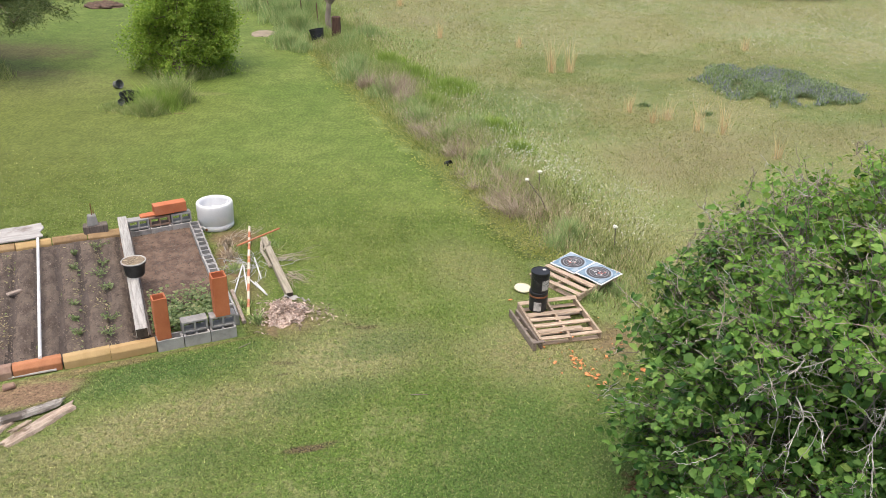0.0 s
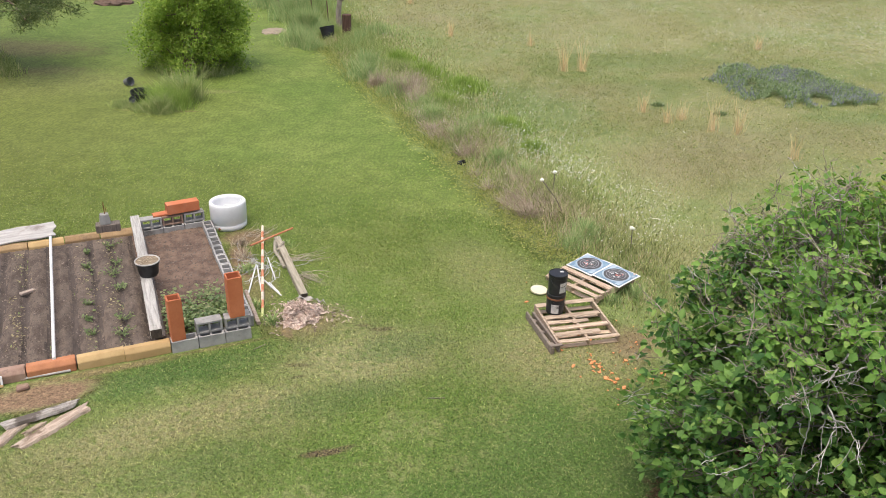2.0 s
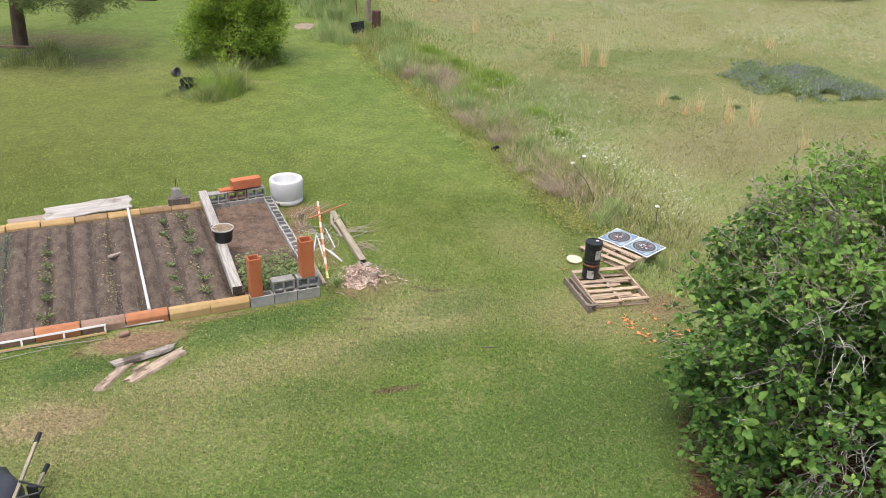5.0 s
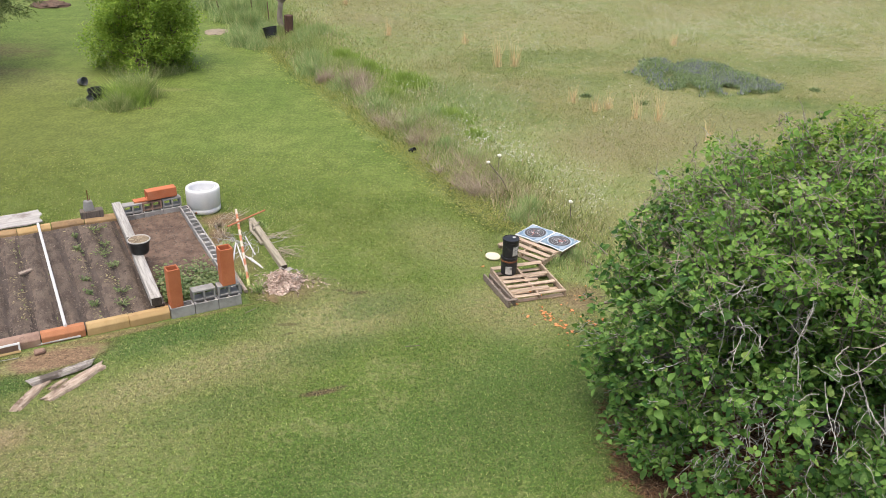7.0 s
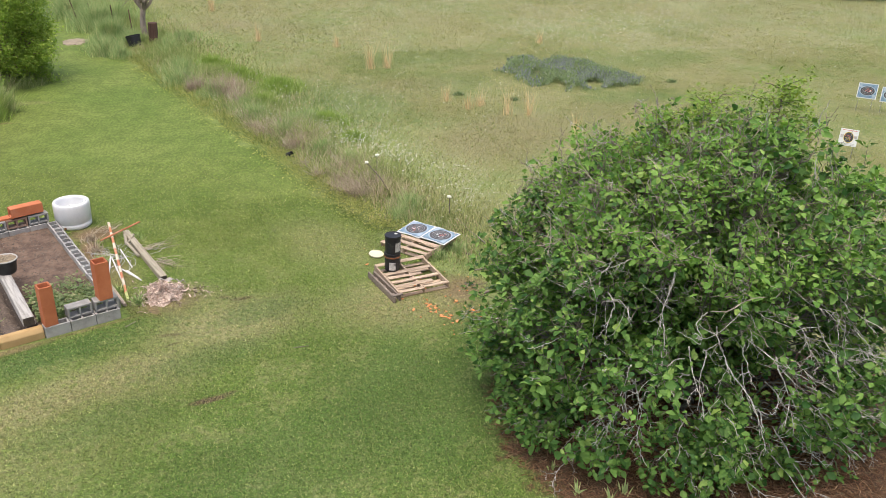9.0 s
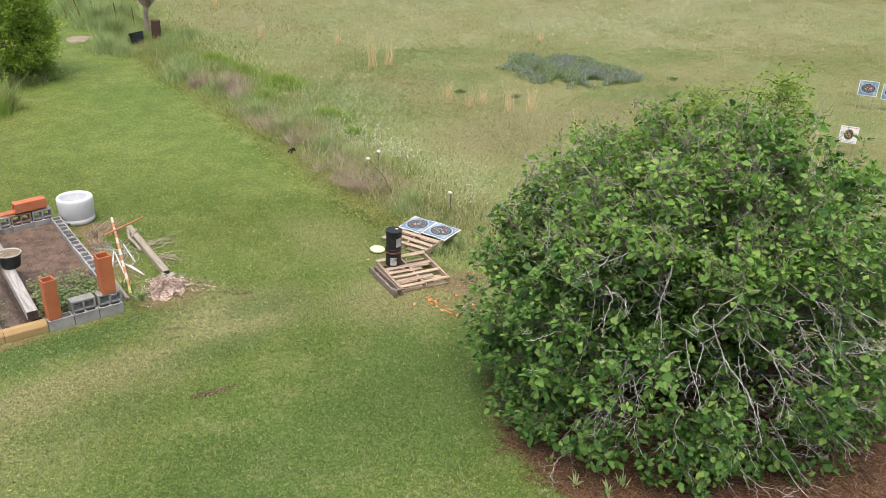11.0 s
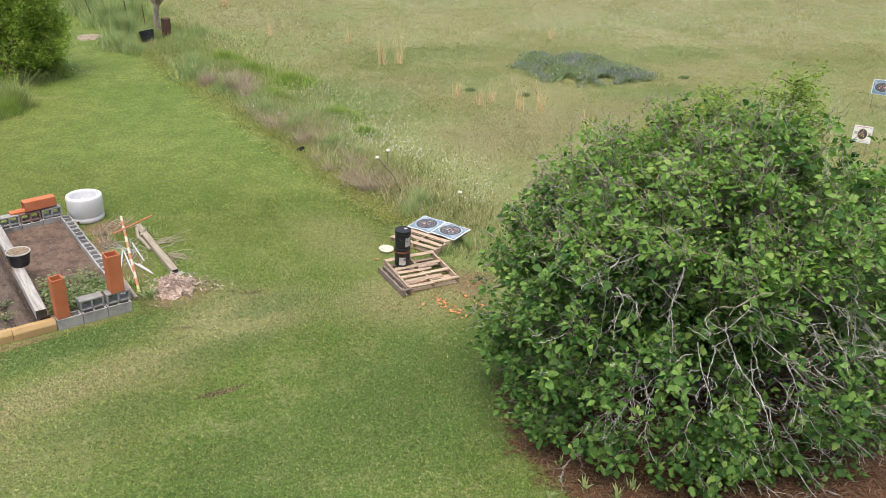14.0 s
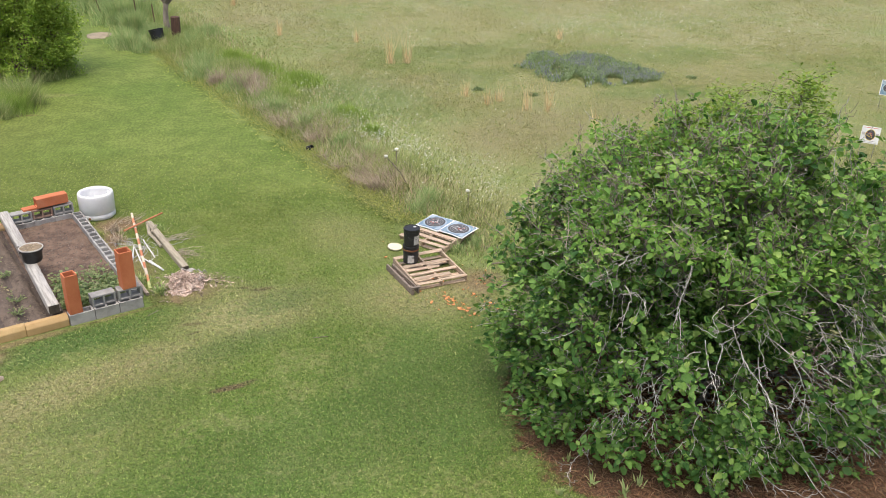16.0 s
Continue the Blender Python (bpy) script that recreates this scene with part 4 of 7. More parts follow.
def wild_flowers():
    n = 90000
    x, y = scatter(n, -6, 38, 12.5, 48)
    dens = (wave(x, y, 1.9, 4.4) ** 3 * 0.8 + wave(x, y, 0.6, 1.4) ** 4 * 1.2) * np.where(y > 30, 1.2, 0.75)
    for cx, cy, r, k in ((0.6, 24, 2.2, 3.0), (1.6, 19.7, 0.9, 4.0), (2.6, 18.3, 0.8, 4.5), (3.4, 16.9, 0.9, 5.0), (3.6, 15.4, 0.8, 3.0), (0.9, 21.5, 0.9, 2.5), (10.9, 36.1, 1.2, 3.0), (18.7, 37.5, 3.0, 1.6), (13.9, 34.2, 1.5, 2.6), (11.5, 35.0, 1.2, 1.8), (12.6, 37.3, 2.0, 1.4), (15.8, 33.2, 1.6, 2.0), (6.4, 42, 2.0, 1.6), (7.2, 40.6, 1.5, 1.4), (22, 38, 5, 0.9), (3.0, 36, 4, 0.6)):
        dens += k * np.exp(-(((x - cx) / r) ** 2 + ((y - cy) / r) ** 2))
    keep = (rng.uniform(0, 1, n) < dens * 0.52) & (edge(x, y) > 0.7) & seen(x, y)
    x, y = x[keep], y[keep]
    for cx, cy, r, k in ((1.6, 19.7, 0.8, 420), (2.5, 18.4, 0.7, 480), (3.4, 16.9, 0.9, 430), (3.9, 15.6, 0.6, 240), (0.9, 21.4, 0.8, 260), (2.2, 20.4, 1.2, 280), (3.2, 14.6, 0.5, 90)):
        x, y = np.concatenate([x, rng.normal(cx, r * 0.6, k)]), np.concatenate([y, rng.normal(cy, r * 0.75, k)])
    fx, fy = scatter(60000, 4, 40, 29, 48)
    drift = wave(fx, fy * 2.2, 2.4, 1.9) ** 2 + 0.5 * wave(fx, fy, 0.5, 3.1) ** 3
    thick = (rng.uniform(0, 1, len(fx)) < drift * np.where(fx > 9, 0.5, 0.2)) & seen(fx, fy)
    x, y = np.concatenate([x, fx[thick]]), np.concatenate([y, fy[thick]])
    m = len(x)
    at = np.stack([x, y, rng.uniform(0.12, 0.34, m)], 1)
    way = rng.normal(0, 1, (m, 3)) * np.array([1, 1, 0.3])
    up = np.tile([0.0, -0.4, 1.0], (m, 1)) + rng.normal(0, 0.3, (m, 3))
    return bulk("wild_flowers", *leaves(at, way, up, rng.uniform(0.015, 0.037, m) * (0.55 + y / 50), OVAL, OVAL_F, 1.5), M_PETAL)


tagged(wild_flowers(), "small white wild flowers scattered over the pasture", "flowers", kind="stuff")


def lupins():
    n = 30000
    th, r = rng.uniform(0, 2 * np.pi, n), np.sqrt(rng.uniform(0, 1, n))
    wob = 0.97 + 0.08 * np.sin(3 * th + 0.6) + 0.07 * np.sin(7 * th) + 0.06 * np.sin(13 * th) + rng.normal(0, 0.05, n)
    x, y = r * wob * 2.2 * np.cos(th), r * wob * 2.6 * np.sin(th)
    tail = rng.uniform(0, 1, n) < 0.3
    x, y = np.where(tail, x * 0.72 + 1.35, x), np.where(tail, y * 0.45 - 1.35, y)
    thin = (wave(x, y, 0.33, 5.1) > 0.10 + 0.42 * r ** 3) & (wave(x, y, 0.5, 2.9) > 0.22)
    x, y, r, th = x[thin], y[thin], r[thin], th[thin]
    n = len(x)
    h = (0.26 * (1 - r ** 4) + 0.06) * (0.25 + 1.4 * wave(x, y, 0.35, 2.2))
    root = empty("lupin_patch", pose(10.1, 28.0, 0), "sprawling patch of blue-grey lupins growing in the pasture", "flowers")
    base = np.stack([x, y, h * rng.uniform(0.3, 1, n)], 1)
    ob = bulk("foliage", *leaves(base, rng.normal(0, 1, (n, 3)), np.tile([0.0, -0.3, 1.0], (n, 1)) + rng.normal(0, 0.5, (n, 3)), rng.uniform(0.05, 0.10, n), OVAL, OVAL_F, 0.8), M_SAGE, root)
    k = rng.uniform(0, 1, n) < 0.5 * wave(x, y, 0.5, 0.3) ** 2
    m = int(k.sum())
    tagged(bulk("flower_growth", *blades(x[k], y[k], h[k] * 0.7, 0.12, 0.026, 0.5), M_LUPIN, root), "pale blue-grey flower spikes", kind="stuff")
    tagged(ob, "blue-green foliage")


lupins()
for x, y in ((5.6, 25.0), (7.3, 24.2), (14.0, 26.2)):
    tuft("lupin_tuft", x, y, 0.2, 0.13, 320, M_SAGE, "small tuft of blue-grey lupins in the pasture", "flowers", 0.03, 1.4, "small lupin tufts")


# ---- trees and bushes ----
def fig_tree():
    root = empty("fig_tree", pose(4.9, 7.5, 0), "large spreading fig tree with broad green leaves and bare grey twigs", "tree")
    n = 8600
    d = rng.normal(0, 1, (n * 3, 3))
    d /= np.linalg.norm(d, axis=1, keepdims=True)
    d = d[d[:, 2] > -0.97][:n]
    lump = 1 + 0.07 * np.sin(4.1 * d[:, 0] + 2 * d[:, 1] + 1.0) + 0.06 * np.sin(6.3 * d[:, 1] - 3 * d[:, 2]) + rng.normal(0, 0.04, n)
    pw = np.where(d[:, 2] > 0.0, 2.1, 3.0)
    d = d / ((np.abs(d) ** pw[:, None]).sum(1) ** (1 / pw))[:, None]
    deep = np.where(rng.uniform(0, 1, n) < 0.78, rng.uniform(0.86, 1.04, n), rng.uniform(0.62, 0.88, n))
    reach = np.where(d[:, 2] > 0, FIG_TOP * (1 + np.where(d[:, 0] < 0, 0.24, 0.0) * d[:, 0]), FIG_LOW)
    tips = d * (lump * deep)[:, None] * np.stack([np.full(n, FIG_X), np.full(n, FIG_Y), reach], 1) + np.array([0, 0, FIG_MID])
    tips = tips[(tips[:, 2] > 0.22)]
    # the shoots stand in bunches with hollows between them
    bunch = np.array([noise.noise(Vector(p) * 1.4) + 0.7 * noise.noise(Vector(p) * 3.2 + Vector((7, 3, 1))) for p in tips])
    low = tips[:, 2] < 2.6
    tips = tips[(bunch > np.where(low, 0.14, np.where(tips[:, 0] > 0.6, -0.3, -0.12))) & (tips[:, 2] > 0.42 + 0.5 * bunch + np.where(tips[:, 1] < -1.8, 0.3, 0.0))]
    # shoots that hang down to the litter along the skirt
    hang = []
    for _ in range(64):
        a = rng.uniform(-3.5, -0.3)
        f = rng.uniform(0.82, 0.98) / (abs(math.cos(a)) ** 2.8 + abs(math.sin(a)) ** 2.8) ** (1 / 2.8)
        f *= 0.88 if -2.3 < a < -0.8 else 1.0
        c = np.array([math.cos(a) * FIG_X * f, math.sin(a) * FIG_Y * f, rng.uniform(0.2, 0.8)])
        hang.append(c + rng.normal(0, 0.16, (rng.integers(4, 10), 3)) * np.array([1, 1, 0.8]) + np.array([0, 0, 0.1]))
    # long shoots that stand out of the crown
    w = rng.normal(0, 1, (420, 3))
    w /= np.linalg.norm(w, axis=1, keepdims=True)
    w = w[(w[:, 2] > 0.05) & (w[:, 1] < 0.45)]
    far = w * rng.uniform(1.02, 1.13, (len(w), 1)) * np.array([FIG_X, FIG_Y, FIG_TOP]) + np.array([0, 0, FIG_MID])
    tips = np.concatenate([tips, far[far[:, 2] > 0.5]] + hang)
    tips[:, 2] = np.maximum(tips[:, 2], 0.14)
    # openings in the crown through which the bare limbs show
    for hx, hy, hz, hr in FIG_GAPS:
        far = np.minimum(np.linalg.norm(tips - np.array([hx, hy, hz]), axis=1), np.linalg.norm(tips - np.array([hx * 0.8, hy * 0.8, hz - 0.15]), axis=1))
        tips = tips[(far > 0.8 * hr) | (rng.uniform(0, 1, len(tips)) < 0.12)]
    # leaves deep inside, in the shade
    w = rng.normal(0, 1, (2300, 3))
    w /= np.linalg.norm(w, axis=1, keepdims=True)
    w = w[w[:, 2] > -0.6]
    tips = np.concatenate([tips, w * rng.uniform(0.3, 0.58, (len(w), 1)) * np.array([FIG_X, FIG_Y, FIG_TOP]) + np.array([0, 0, FIG_MID])])
    chunks, thin, ways = grown(np.array([0.0, 0.0, 0.05]), tips, (520, 130, 34, 9), (0.003, 0.006, 0.011, 0.022, 0.04, 0.09), 0.12)
    tagged(bulk("trunk", *join(chunks), M_BARK, root), "pale grey lichened trunk and limbs")
    brown = []
    for p in tips[(tips[:, 2] > 2.3) & (tips[:, 0] < 1.0)][::3]:
        w = p - np.array([0, 0, 1.2])
        w = 0.5 * w / np.linalg.norm(w) + rng.normal(0, 0.65, 3)
        pts = crooked(p - 0.15 * w, p + w * rng.uniform(0.06, 0.22), 0.035, 5)
        limb(brown, pts, np.linspace(0.006, 0.0025, 5), 4)
        for i in (1, 2, 3):
            limb(brown, crooked(pts[i], pts[i] + (w + rng.normal(0, 0.8, 3)) * rng.uniform(0.06, 0.16), 0.02, 4), np.linspace(0.005, 0.002, 4), 4)
    tagged(bulk("top_growth", *join(brown), M_BROWNTWIG, root), "bare brown twigs on the crown's top", kind="stuff")
    tagged(bulk("twig_growth", *join(thin), M_TWIG, root), "brown twigs inside the crown")
    # bare lichened sprays that stand out of the leaves, most on the side away from the lawn's far end
    spare = []

    def spray(p, w, long, r, depth):
        """A crooked bare branch with short spurs."""
        w = w / np.linalg.norm(w)
        w[2] = max(w[2], (0.25 - p[2]) / long)
        k = 15 if long > 0.5 else 8
        t = np.linspace(0, 1, k)[:, None]
        bow = rng.normal(0, 0.045 * long, (3, 3))
        pts = p + t * w * long + sum(bow[j] * np.sin((j + 1) * np.pi * t) / (j + 1) for j in range(3)) + np.array([0, 0, -0.06 * long]) * t
        pts[1:] += rng.normal(0, 0.005, (k - 1, 3))
        limb(spare, pts, np.linspace(r, max(0.0026, r * 0.3), k) * rng.uniform(0.8, 1.25, k), 5)
        if depth:
            for i in range(1, k):
                if rng.uniform() < 0.33:
                    side = w + rng.normal(0, 0.8, 3)
                    spray(pts[i], side, long * rng.uniform(0.14, 0.42), r * 0.5, depth - 1)

    for _ in range(74):
        a, z = rng.uniform(-2.8, -0.1), rng.uniform(0.5, 3.0)
        f = 1.0 - 0.35 * max(0.0, (z - 1.8) / 2.0) ** 2
        foot = np.array([math.cos(a) * FIG_X * 0.76 * f, math.sin(a) * FIG_Y * 0.76 * f, z])
        spray(foot, np.array([math.cos(a) + rng.normal(0, 0.5), math.sin(a) + rng.normal(0, 0.4), rng.normal(-0.25, 0.35)]), rng.uniform(0.5, 1.1), 0.0085, 2)
    for _ in range(6):
        a, z = rng.uniform(-2.0, -0.3), rng.uniform(0.9, 2.3)
        foot = np.array([math.cos(a) * FIG_X * 0.82, math.sin(a) * FIG_Y * 0.82, z])
        spray(foot, np.array([math.cos(a) + rng.normal(0, 0.4), math.sin(a) + rng.normal(0, 0.3), rng.normal(-0.35, 0.25)]), rng.uniform(0.5, 0.95), 0.0105, 2)
    for p in tips[rng.choice(len(tips), 1300, replace=False)]:
        w = p - np.array([0, 0, 0.9])
        spray(p - 0.1 * w / np.linalg.norm(w), w / np.linalg.norm(w) + rng.normal(0, 0.6, 3), rng.uniform(0.16, 0.42), 0.0055, 1)
    tagged(bulk("dead_growth", *join(spare), M_LICHEN, root), "pale grey lichened bare branches")
    sparse = (tips[:, 2] > 2.9) & (tips[:, 0] < 0.2)
    # a whorl of leaves at each shoot's tip, held to the light
    way1 = ways / (np.linalg.norm(ways, axis=1, keepdims=True) + 1e-9)
    stem = way1 * 0.45 + np.array([0, 0, 0.75]) + rng.normal(0, 0.25, way1.shape)
    stem /= np.linalg.norm(stem, axis=1, keepdims=True)
    side = np.cross(stem, np.array([0.3, 0.8, 0.1]))
    side /= np.linalg.norm(side, axis=1, keepdims=True)
    over = np.cross(stem, side)
    k = 9
    at, up0, side, over = (np.repeat(v, k, 0) for v in (tips, stem, side, over))
    turn = (np.tile(np.arange(k), len(tips)) * 2.4 + np.repeat(rng.uniform(0, 6.3, len(tips)), k) + rng.normal(0, 0.3, len(at)))[:, None]
    ring = np.tile(np.linspace(0.0, 1.0, k), len(tips))[:, None]
    radial = side * np.cos(turn) + over * np.sin(turn)
    out = radial * (0.55 + 0.55 * ring) + up0 * (0.75 - 0.8 * ring) + rng.normal(0, 0.3, at.shape)
    at = at - up0 * ring * rng.uniform(0.04, 0.17, (len(at), 1)) + radial * rng.uniform(0.01, 0.06, (len(at), 1))
    up = up0 * 0.9 + np.array([0, 0, 0.2]) + rng.normal(0, 0.55, at.shape)
    size = (0.054 + 0.076 * ring[:, 0]) * rng.uniform(0.72, 1.25, len(at)) * np.where(np.repeat(sparse, k), 0.88, 1.0)
    # young growth; above 3 m the brighter colour also paints skylight on the top
    young = np.repeat(sparse, k) | (np.repeat(tips[:, 2] > 3.0, k) & (rng.uniform(0, 1, len(at)) < 0.55))
    front = leaves(at[~young], out[~young], up[~young], size[~young], FIG_LEAF, FIG_LEAF_F, rng.uniform(0.6, 1.12, int((~young).sum())))
    pick = young & (rng.uniform(0, 1, len(at)) < 0.85)
    crown = tagged(bulk("young_crown", *leaves(at[pick], out[pick], up[pick], size[pick], FIG_LEAF, FIG_LEAF_F, rng.uniform(0.6, 1.05, int(pick.sum()))), M_FIGNEWLIT, root), "small yellow-green young leaves on the top, coloured bright as skylit")
    k = 3
    at, way0 = np.repeat(tips, k, 0), np.repeat(way1, k, 0)
    out = rng.normal(0, 0.8, at.shape) + 0.3 * way0
    at = at - way0 * rng.uniform(0.15, 0.5, (len(at), 1)) + rng.normal(0, 0.07, at.shape)
    back = leaves(at, out, np.tile([0.0, 0.0, 1.0], (len(at), 1)) + rng.normal(0, 0.45, at.shape), rng.uniform(0.06, 0.12, len(at)), OVAL, OVAL_F, 1.3)
    crown.data.shade_smooth()
    bulk("crown", *join([front, back]), M_FIG, root).data.shade_smooth()


FIG_X, FIG_Y, FIG_TOP, FIG_LOW, FIG_MID = 2.8, 2.75, 2.33, 1.75, 1.75
FIG_GAPS = [(-1.05, -2.2, 2.6, 0.5), (-1.0, -2.35, 2.05, 0.55), (-0.65, -2.45, 2.3, 0.4), (0.1, -1.85, 3.3, 0.35), (-2.1, -1.7, 2.3, 0.3), (-1.7, -2.2, 1.6, 0.3), (0.0, -2.5, 1.0, 0.5), (-2.45, -1.3, 2.4, 0.25), (0.8, -2.4, 1.5, 0.4), (-1.66, -2.05, 2.55, 0.38), (-1.5, -1.9, 2.95, 0.3), (-1.9, -2.05, 2.25, 0.32), (-1.25, -2.05, 2.9, 0.4)]
fig_tree()


def sapling(x, y, tall, label, lean=(0.1, 0.0), start=1.5):
    root = empty("sapling", pose(x, y, 0), label, "tree", "saplings")
    stem = crooked(np.zeros(3), np.array([lean[0], lean[1], tall]), 0.05, 9)
    chunks = []
    limb(chunks, stem, np.linspace(0.026, 0.004, 9), 6)
    ends = []
    for _ in range(64):
        t = rng.uniform(start / tall, 1.0)
        p = stem[int(t * 7.99)] * (1 - t * 7.99 % 1) + stem[int(t * 7.99) + 1] * (t * 7.99 % 1)
        a = rng.uniform(0, 2 * np.pi)
        q = p + np.array([math.cos(a), math.sin(a), rng.uniform(-0.05, 0.5)]) * rng.uniform(0.25, 0.85) * (1.35 - 0.8 * (t - start / tall) / (1 - start / tall))
        pts = crooked(p, q, 0.03, 5)
        limb(chunks, pts, np.linspace(0.008, 0.003, 5), 4)
        ends += [pts[2], pts[3], pts[4], 0.5 * (pts[3] + pts[4])]
    bulk("trunk", *join(chunks), M_TWIG, root)
    ends = np.repeat(np.array(ends), 9, 0)
    m = len(ends)
    way = rng.normal(0, 1, (m, 3)) * np.array([1, 1, 0.5])
    bulk("crown", *leaves(ends + rng.normal(0, 0.07, (m, 3)), way, np.tile([0.0, 0.0, 1.0], (m, 1)) + rng.normal(0, 0.4, (m, 3)), rng.uniform(0.05, 0.1, m), OVAL, OVAL_F, 0.8), M_SAPLING, root)


sapling(6.35, 8.4, 4.45, "slender sapling with feathery light green leaves rising through the fig", (0.15, 0.1), 2.9)
sapling(5.55, 8.5, 4.2, "slender leafy sapling rising behind the fig's crown", (-0.1, 0.1), 3.0)
sapling(5.0, 8.5, 4.05, "thin sapling with sparse leaves behind the fig's crown", (-0.1, 0.1), 2.9)


def bush(name, x, y, rx, ry, tall, count, size, material, label, category="bush", per=9, low=-0.75):
    root = empty(name, pose(x, y, 0), label, category)
    d = rng.normal(0, 1, (count * 2, 3))
    d /= np.linalg.norm(d, axis=1, keepdims=True)
    d = d[d[:, 2] > low][:count]
    lump = np.array([0.9 + 0.4 * noise.noise(Vector(v) * 2.0 + Vector((x, y, 0))) + 0.65 * noise.noise(Vector(v) * 4.0) for v in d]) + rng.normal(0, 0.06, len(d))
    lump *= 1.1 - 0.3 * np.maximum(d[:, 2], 0) * np.abs(d[:, 0])
    deep = np.where(rng.uniform(0, 1, len(d)) < 0.7, 1.0, rng.uniform(0.55, 1, len(d)))
    tips = d * (lump * deep)[:, None] * np.array([rx, ry, tall * 0.55]) + np.array([0, 0, tall * 0.47])
    tips[:, :2] *= np.clip(1.32 - 0.65 * tips[:, 2:] / tall, 0.7, 1.25)
    tips[:, 2] = np.maximum(tips[:, 2], 0.1)
    chunks, thin, ways = grown(np.array([0, 0, 0.02]), tips, (max(40, count // 6), 22, 6), (0.006, 0.012, 0.02, 0.035, 0.06), 0.08)
    bulk("trunk", *join(chunks), M_DARKBARK, root)
    at = np.repeat(tips, per, 0) + rng.normal(0, 0.11, (len(tips) * per, 3))
    m = len(at)
    way = rng.normal(0, 1, (m, 3))
    bulk("crown", *leaves(at, way, np.tile([0.0, 0.0, 1.0], (m, 1)) + rng.normal(0, 0.38, (m, 3)), rng.uniform(0.6, 1.3, m) * size, OVAL, OVAL_F, 1.2), material, root)


bush("garden_bush", -9.35, 28.0, 1.38, 1.4, 3.6, 2600, 0.08, M_BUSH, "dense bright green bush with a ragged outline on the lawn", low=-0.9, per=24)


def pine():
    root = empty("pine_tree", pose(-17.75, 28.7, 0), "pine tree with drooping needled boughs over bare ground", "tree")
    chunks = []
    limb(chunks, crooked(np.array([0, 0, 0.0]), np.array([0.2, 0.1, 9.0]), 0.06, 9), np.linspace(0.26, 0.1, 9), 12)
    at, way = [], []
    for k in range(13):
        z = 2.7 + max(0, k - 5) * 0.24
        a = k * 2.4 + 0.5 if k > 5 else (-0.72, -0.5, -0.98, -0.25, 0.2, -1.3)[k]
        long = (5.6, 5.0, 4.8, 4.6, 4.4, 4.0)[k] if k < 6 else (4.2 if z < 4 else 3.6 - 0.3 * (z - 4))
        p = np.array([0, 0, z])
        q = np.array([math.cos(a) * long, math.sin(a) * long, (2.15 if k < 6 else z - 0.3) + rng.uniform(-0.25, 0.25)])
        pts = crooked(p, q, 0.12, 7, 0.3)
        limb(chunks, pts, np.linspace(0.06, 0.015, 7), 6)
        for _ in range(26):
            t = rng.uniform(0.3, 1.0)
            i = int(t * 5.99)
            b = pts[i] + (pts[min(i + 1, 6)] - pts[i]) * rng.uniform()
            c = b + rng.normal(0, 0.38, 3) * np.array([1, 1, 0.5])
            limb(chunks, np.stack([b, c]), np.array([0.012, 0.006]), 4)
            for _ in range(230):
                at.append(b + (c - b) * rng.uniform(0.2, 1.1) + rng.normal(0, 0.13, 3))
                way.append(rng.normal(0, 1, 3) + (c - b) * 2)
    tagged(bulk("trunk", *join(chunks), M_DARKBARK, root), "dark brown trunk and boughs")
    at, way = np.array(at), np.array(way)
    m = len(at)
    bulk("crown", *leaves(at, way, rng.normal(0, 1, (m, 3)), rng.uniform(0.08, 0.17, m), OVAL, OVAL_F, 0.3), M_PINE, root)


pine()
for x, y, tall in ((-16.0, 27.2, 0.7), (-15.3, 26.3, 0.45), (-16.6, 26.2, 0.5)):
    tuft("grass_clump", x, y, 0.7, tall, 500, M_MEADOW, "clump of long grass under the pine", "grass clump", 0.025, 0.7, "grass under the pine")
for k in range(15):
    a = -2.9 + 0.42 * k
    tuft("grass_clump", -9.35 + 1.2 * math.cos(a), 27.9 + 1.1 * math.sin(a), random.uniform(0.3, 0.5), random.uniform(0.35, 0.7), 420, random.choice((M_LONG, M_MEADOW)), "clump of long grass round the bush's foot", "grass clump", 0.018, 0.8, "grass round the bush")
for x, y, tall, reach in ((-8.65, 23.35, 0.6, 0.65), (-9.25, 23.6, 0.58, 0.7), (-8.5, 24.0, 0.84, 0.5), (-9.0, 24.4, 0.7, 0.65), (-9.45, 23.0, 0.2, 0.5), (-10.15, 23.3, 0.17, 0.5), (-8.9, 22.8, 0.5, 0.5)):
    tuft("grass_clump", x, y, reach, tall * 1.1, 1000, M_LONG if tall > 0.65 or tall < 0.55 else M_LUSHGRASS, "clump of long seeding grass on the lawn before the bush", "grass clump", 0.014, 1.1, "grass before the bush")


def heap(name, x, y, rx, ry, tall, material, label, category):
    bm = bmesh.new()
    bmesh.ops.create_icosphere(bm, subdivisions=4, radius=1)
    for v in bm.verts:
        k = 1 + 0.25 * noise.noise(v.co * 2.3) + 0.12 * noise.noise(v.co * 6)
        v.co = Vector((v.co.x * rx * k, v.co.y * ry * k, max(v.co.z, -0.05) * tall * (1 + 0.6 * noise.noise(v.co * 4))))
    ob = part(name, bm, material, smooth=True)
    ob.matrix_world = pose(x, y, 0)
    return tagged(ob, label, category)


heap("litter_mound", -17.2, 40.0, 0.9, 0.7, 0.22, M_MOUND, "low heap of brown plant litter on the lawn", "heap")
heap("sand_patch", -8.3, 34.5, 0.5, 0.7, 0.06, M_SAND, "patch of pale bare sand beside the tall grass", "sand")


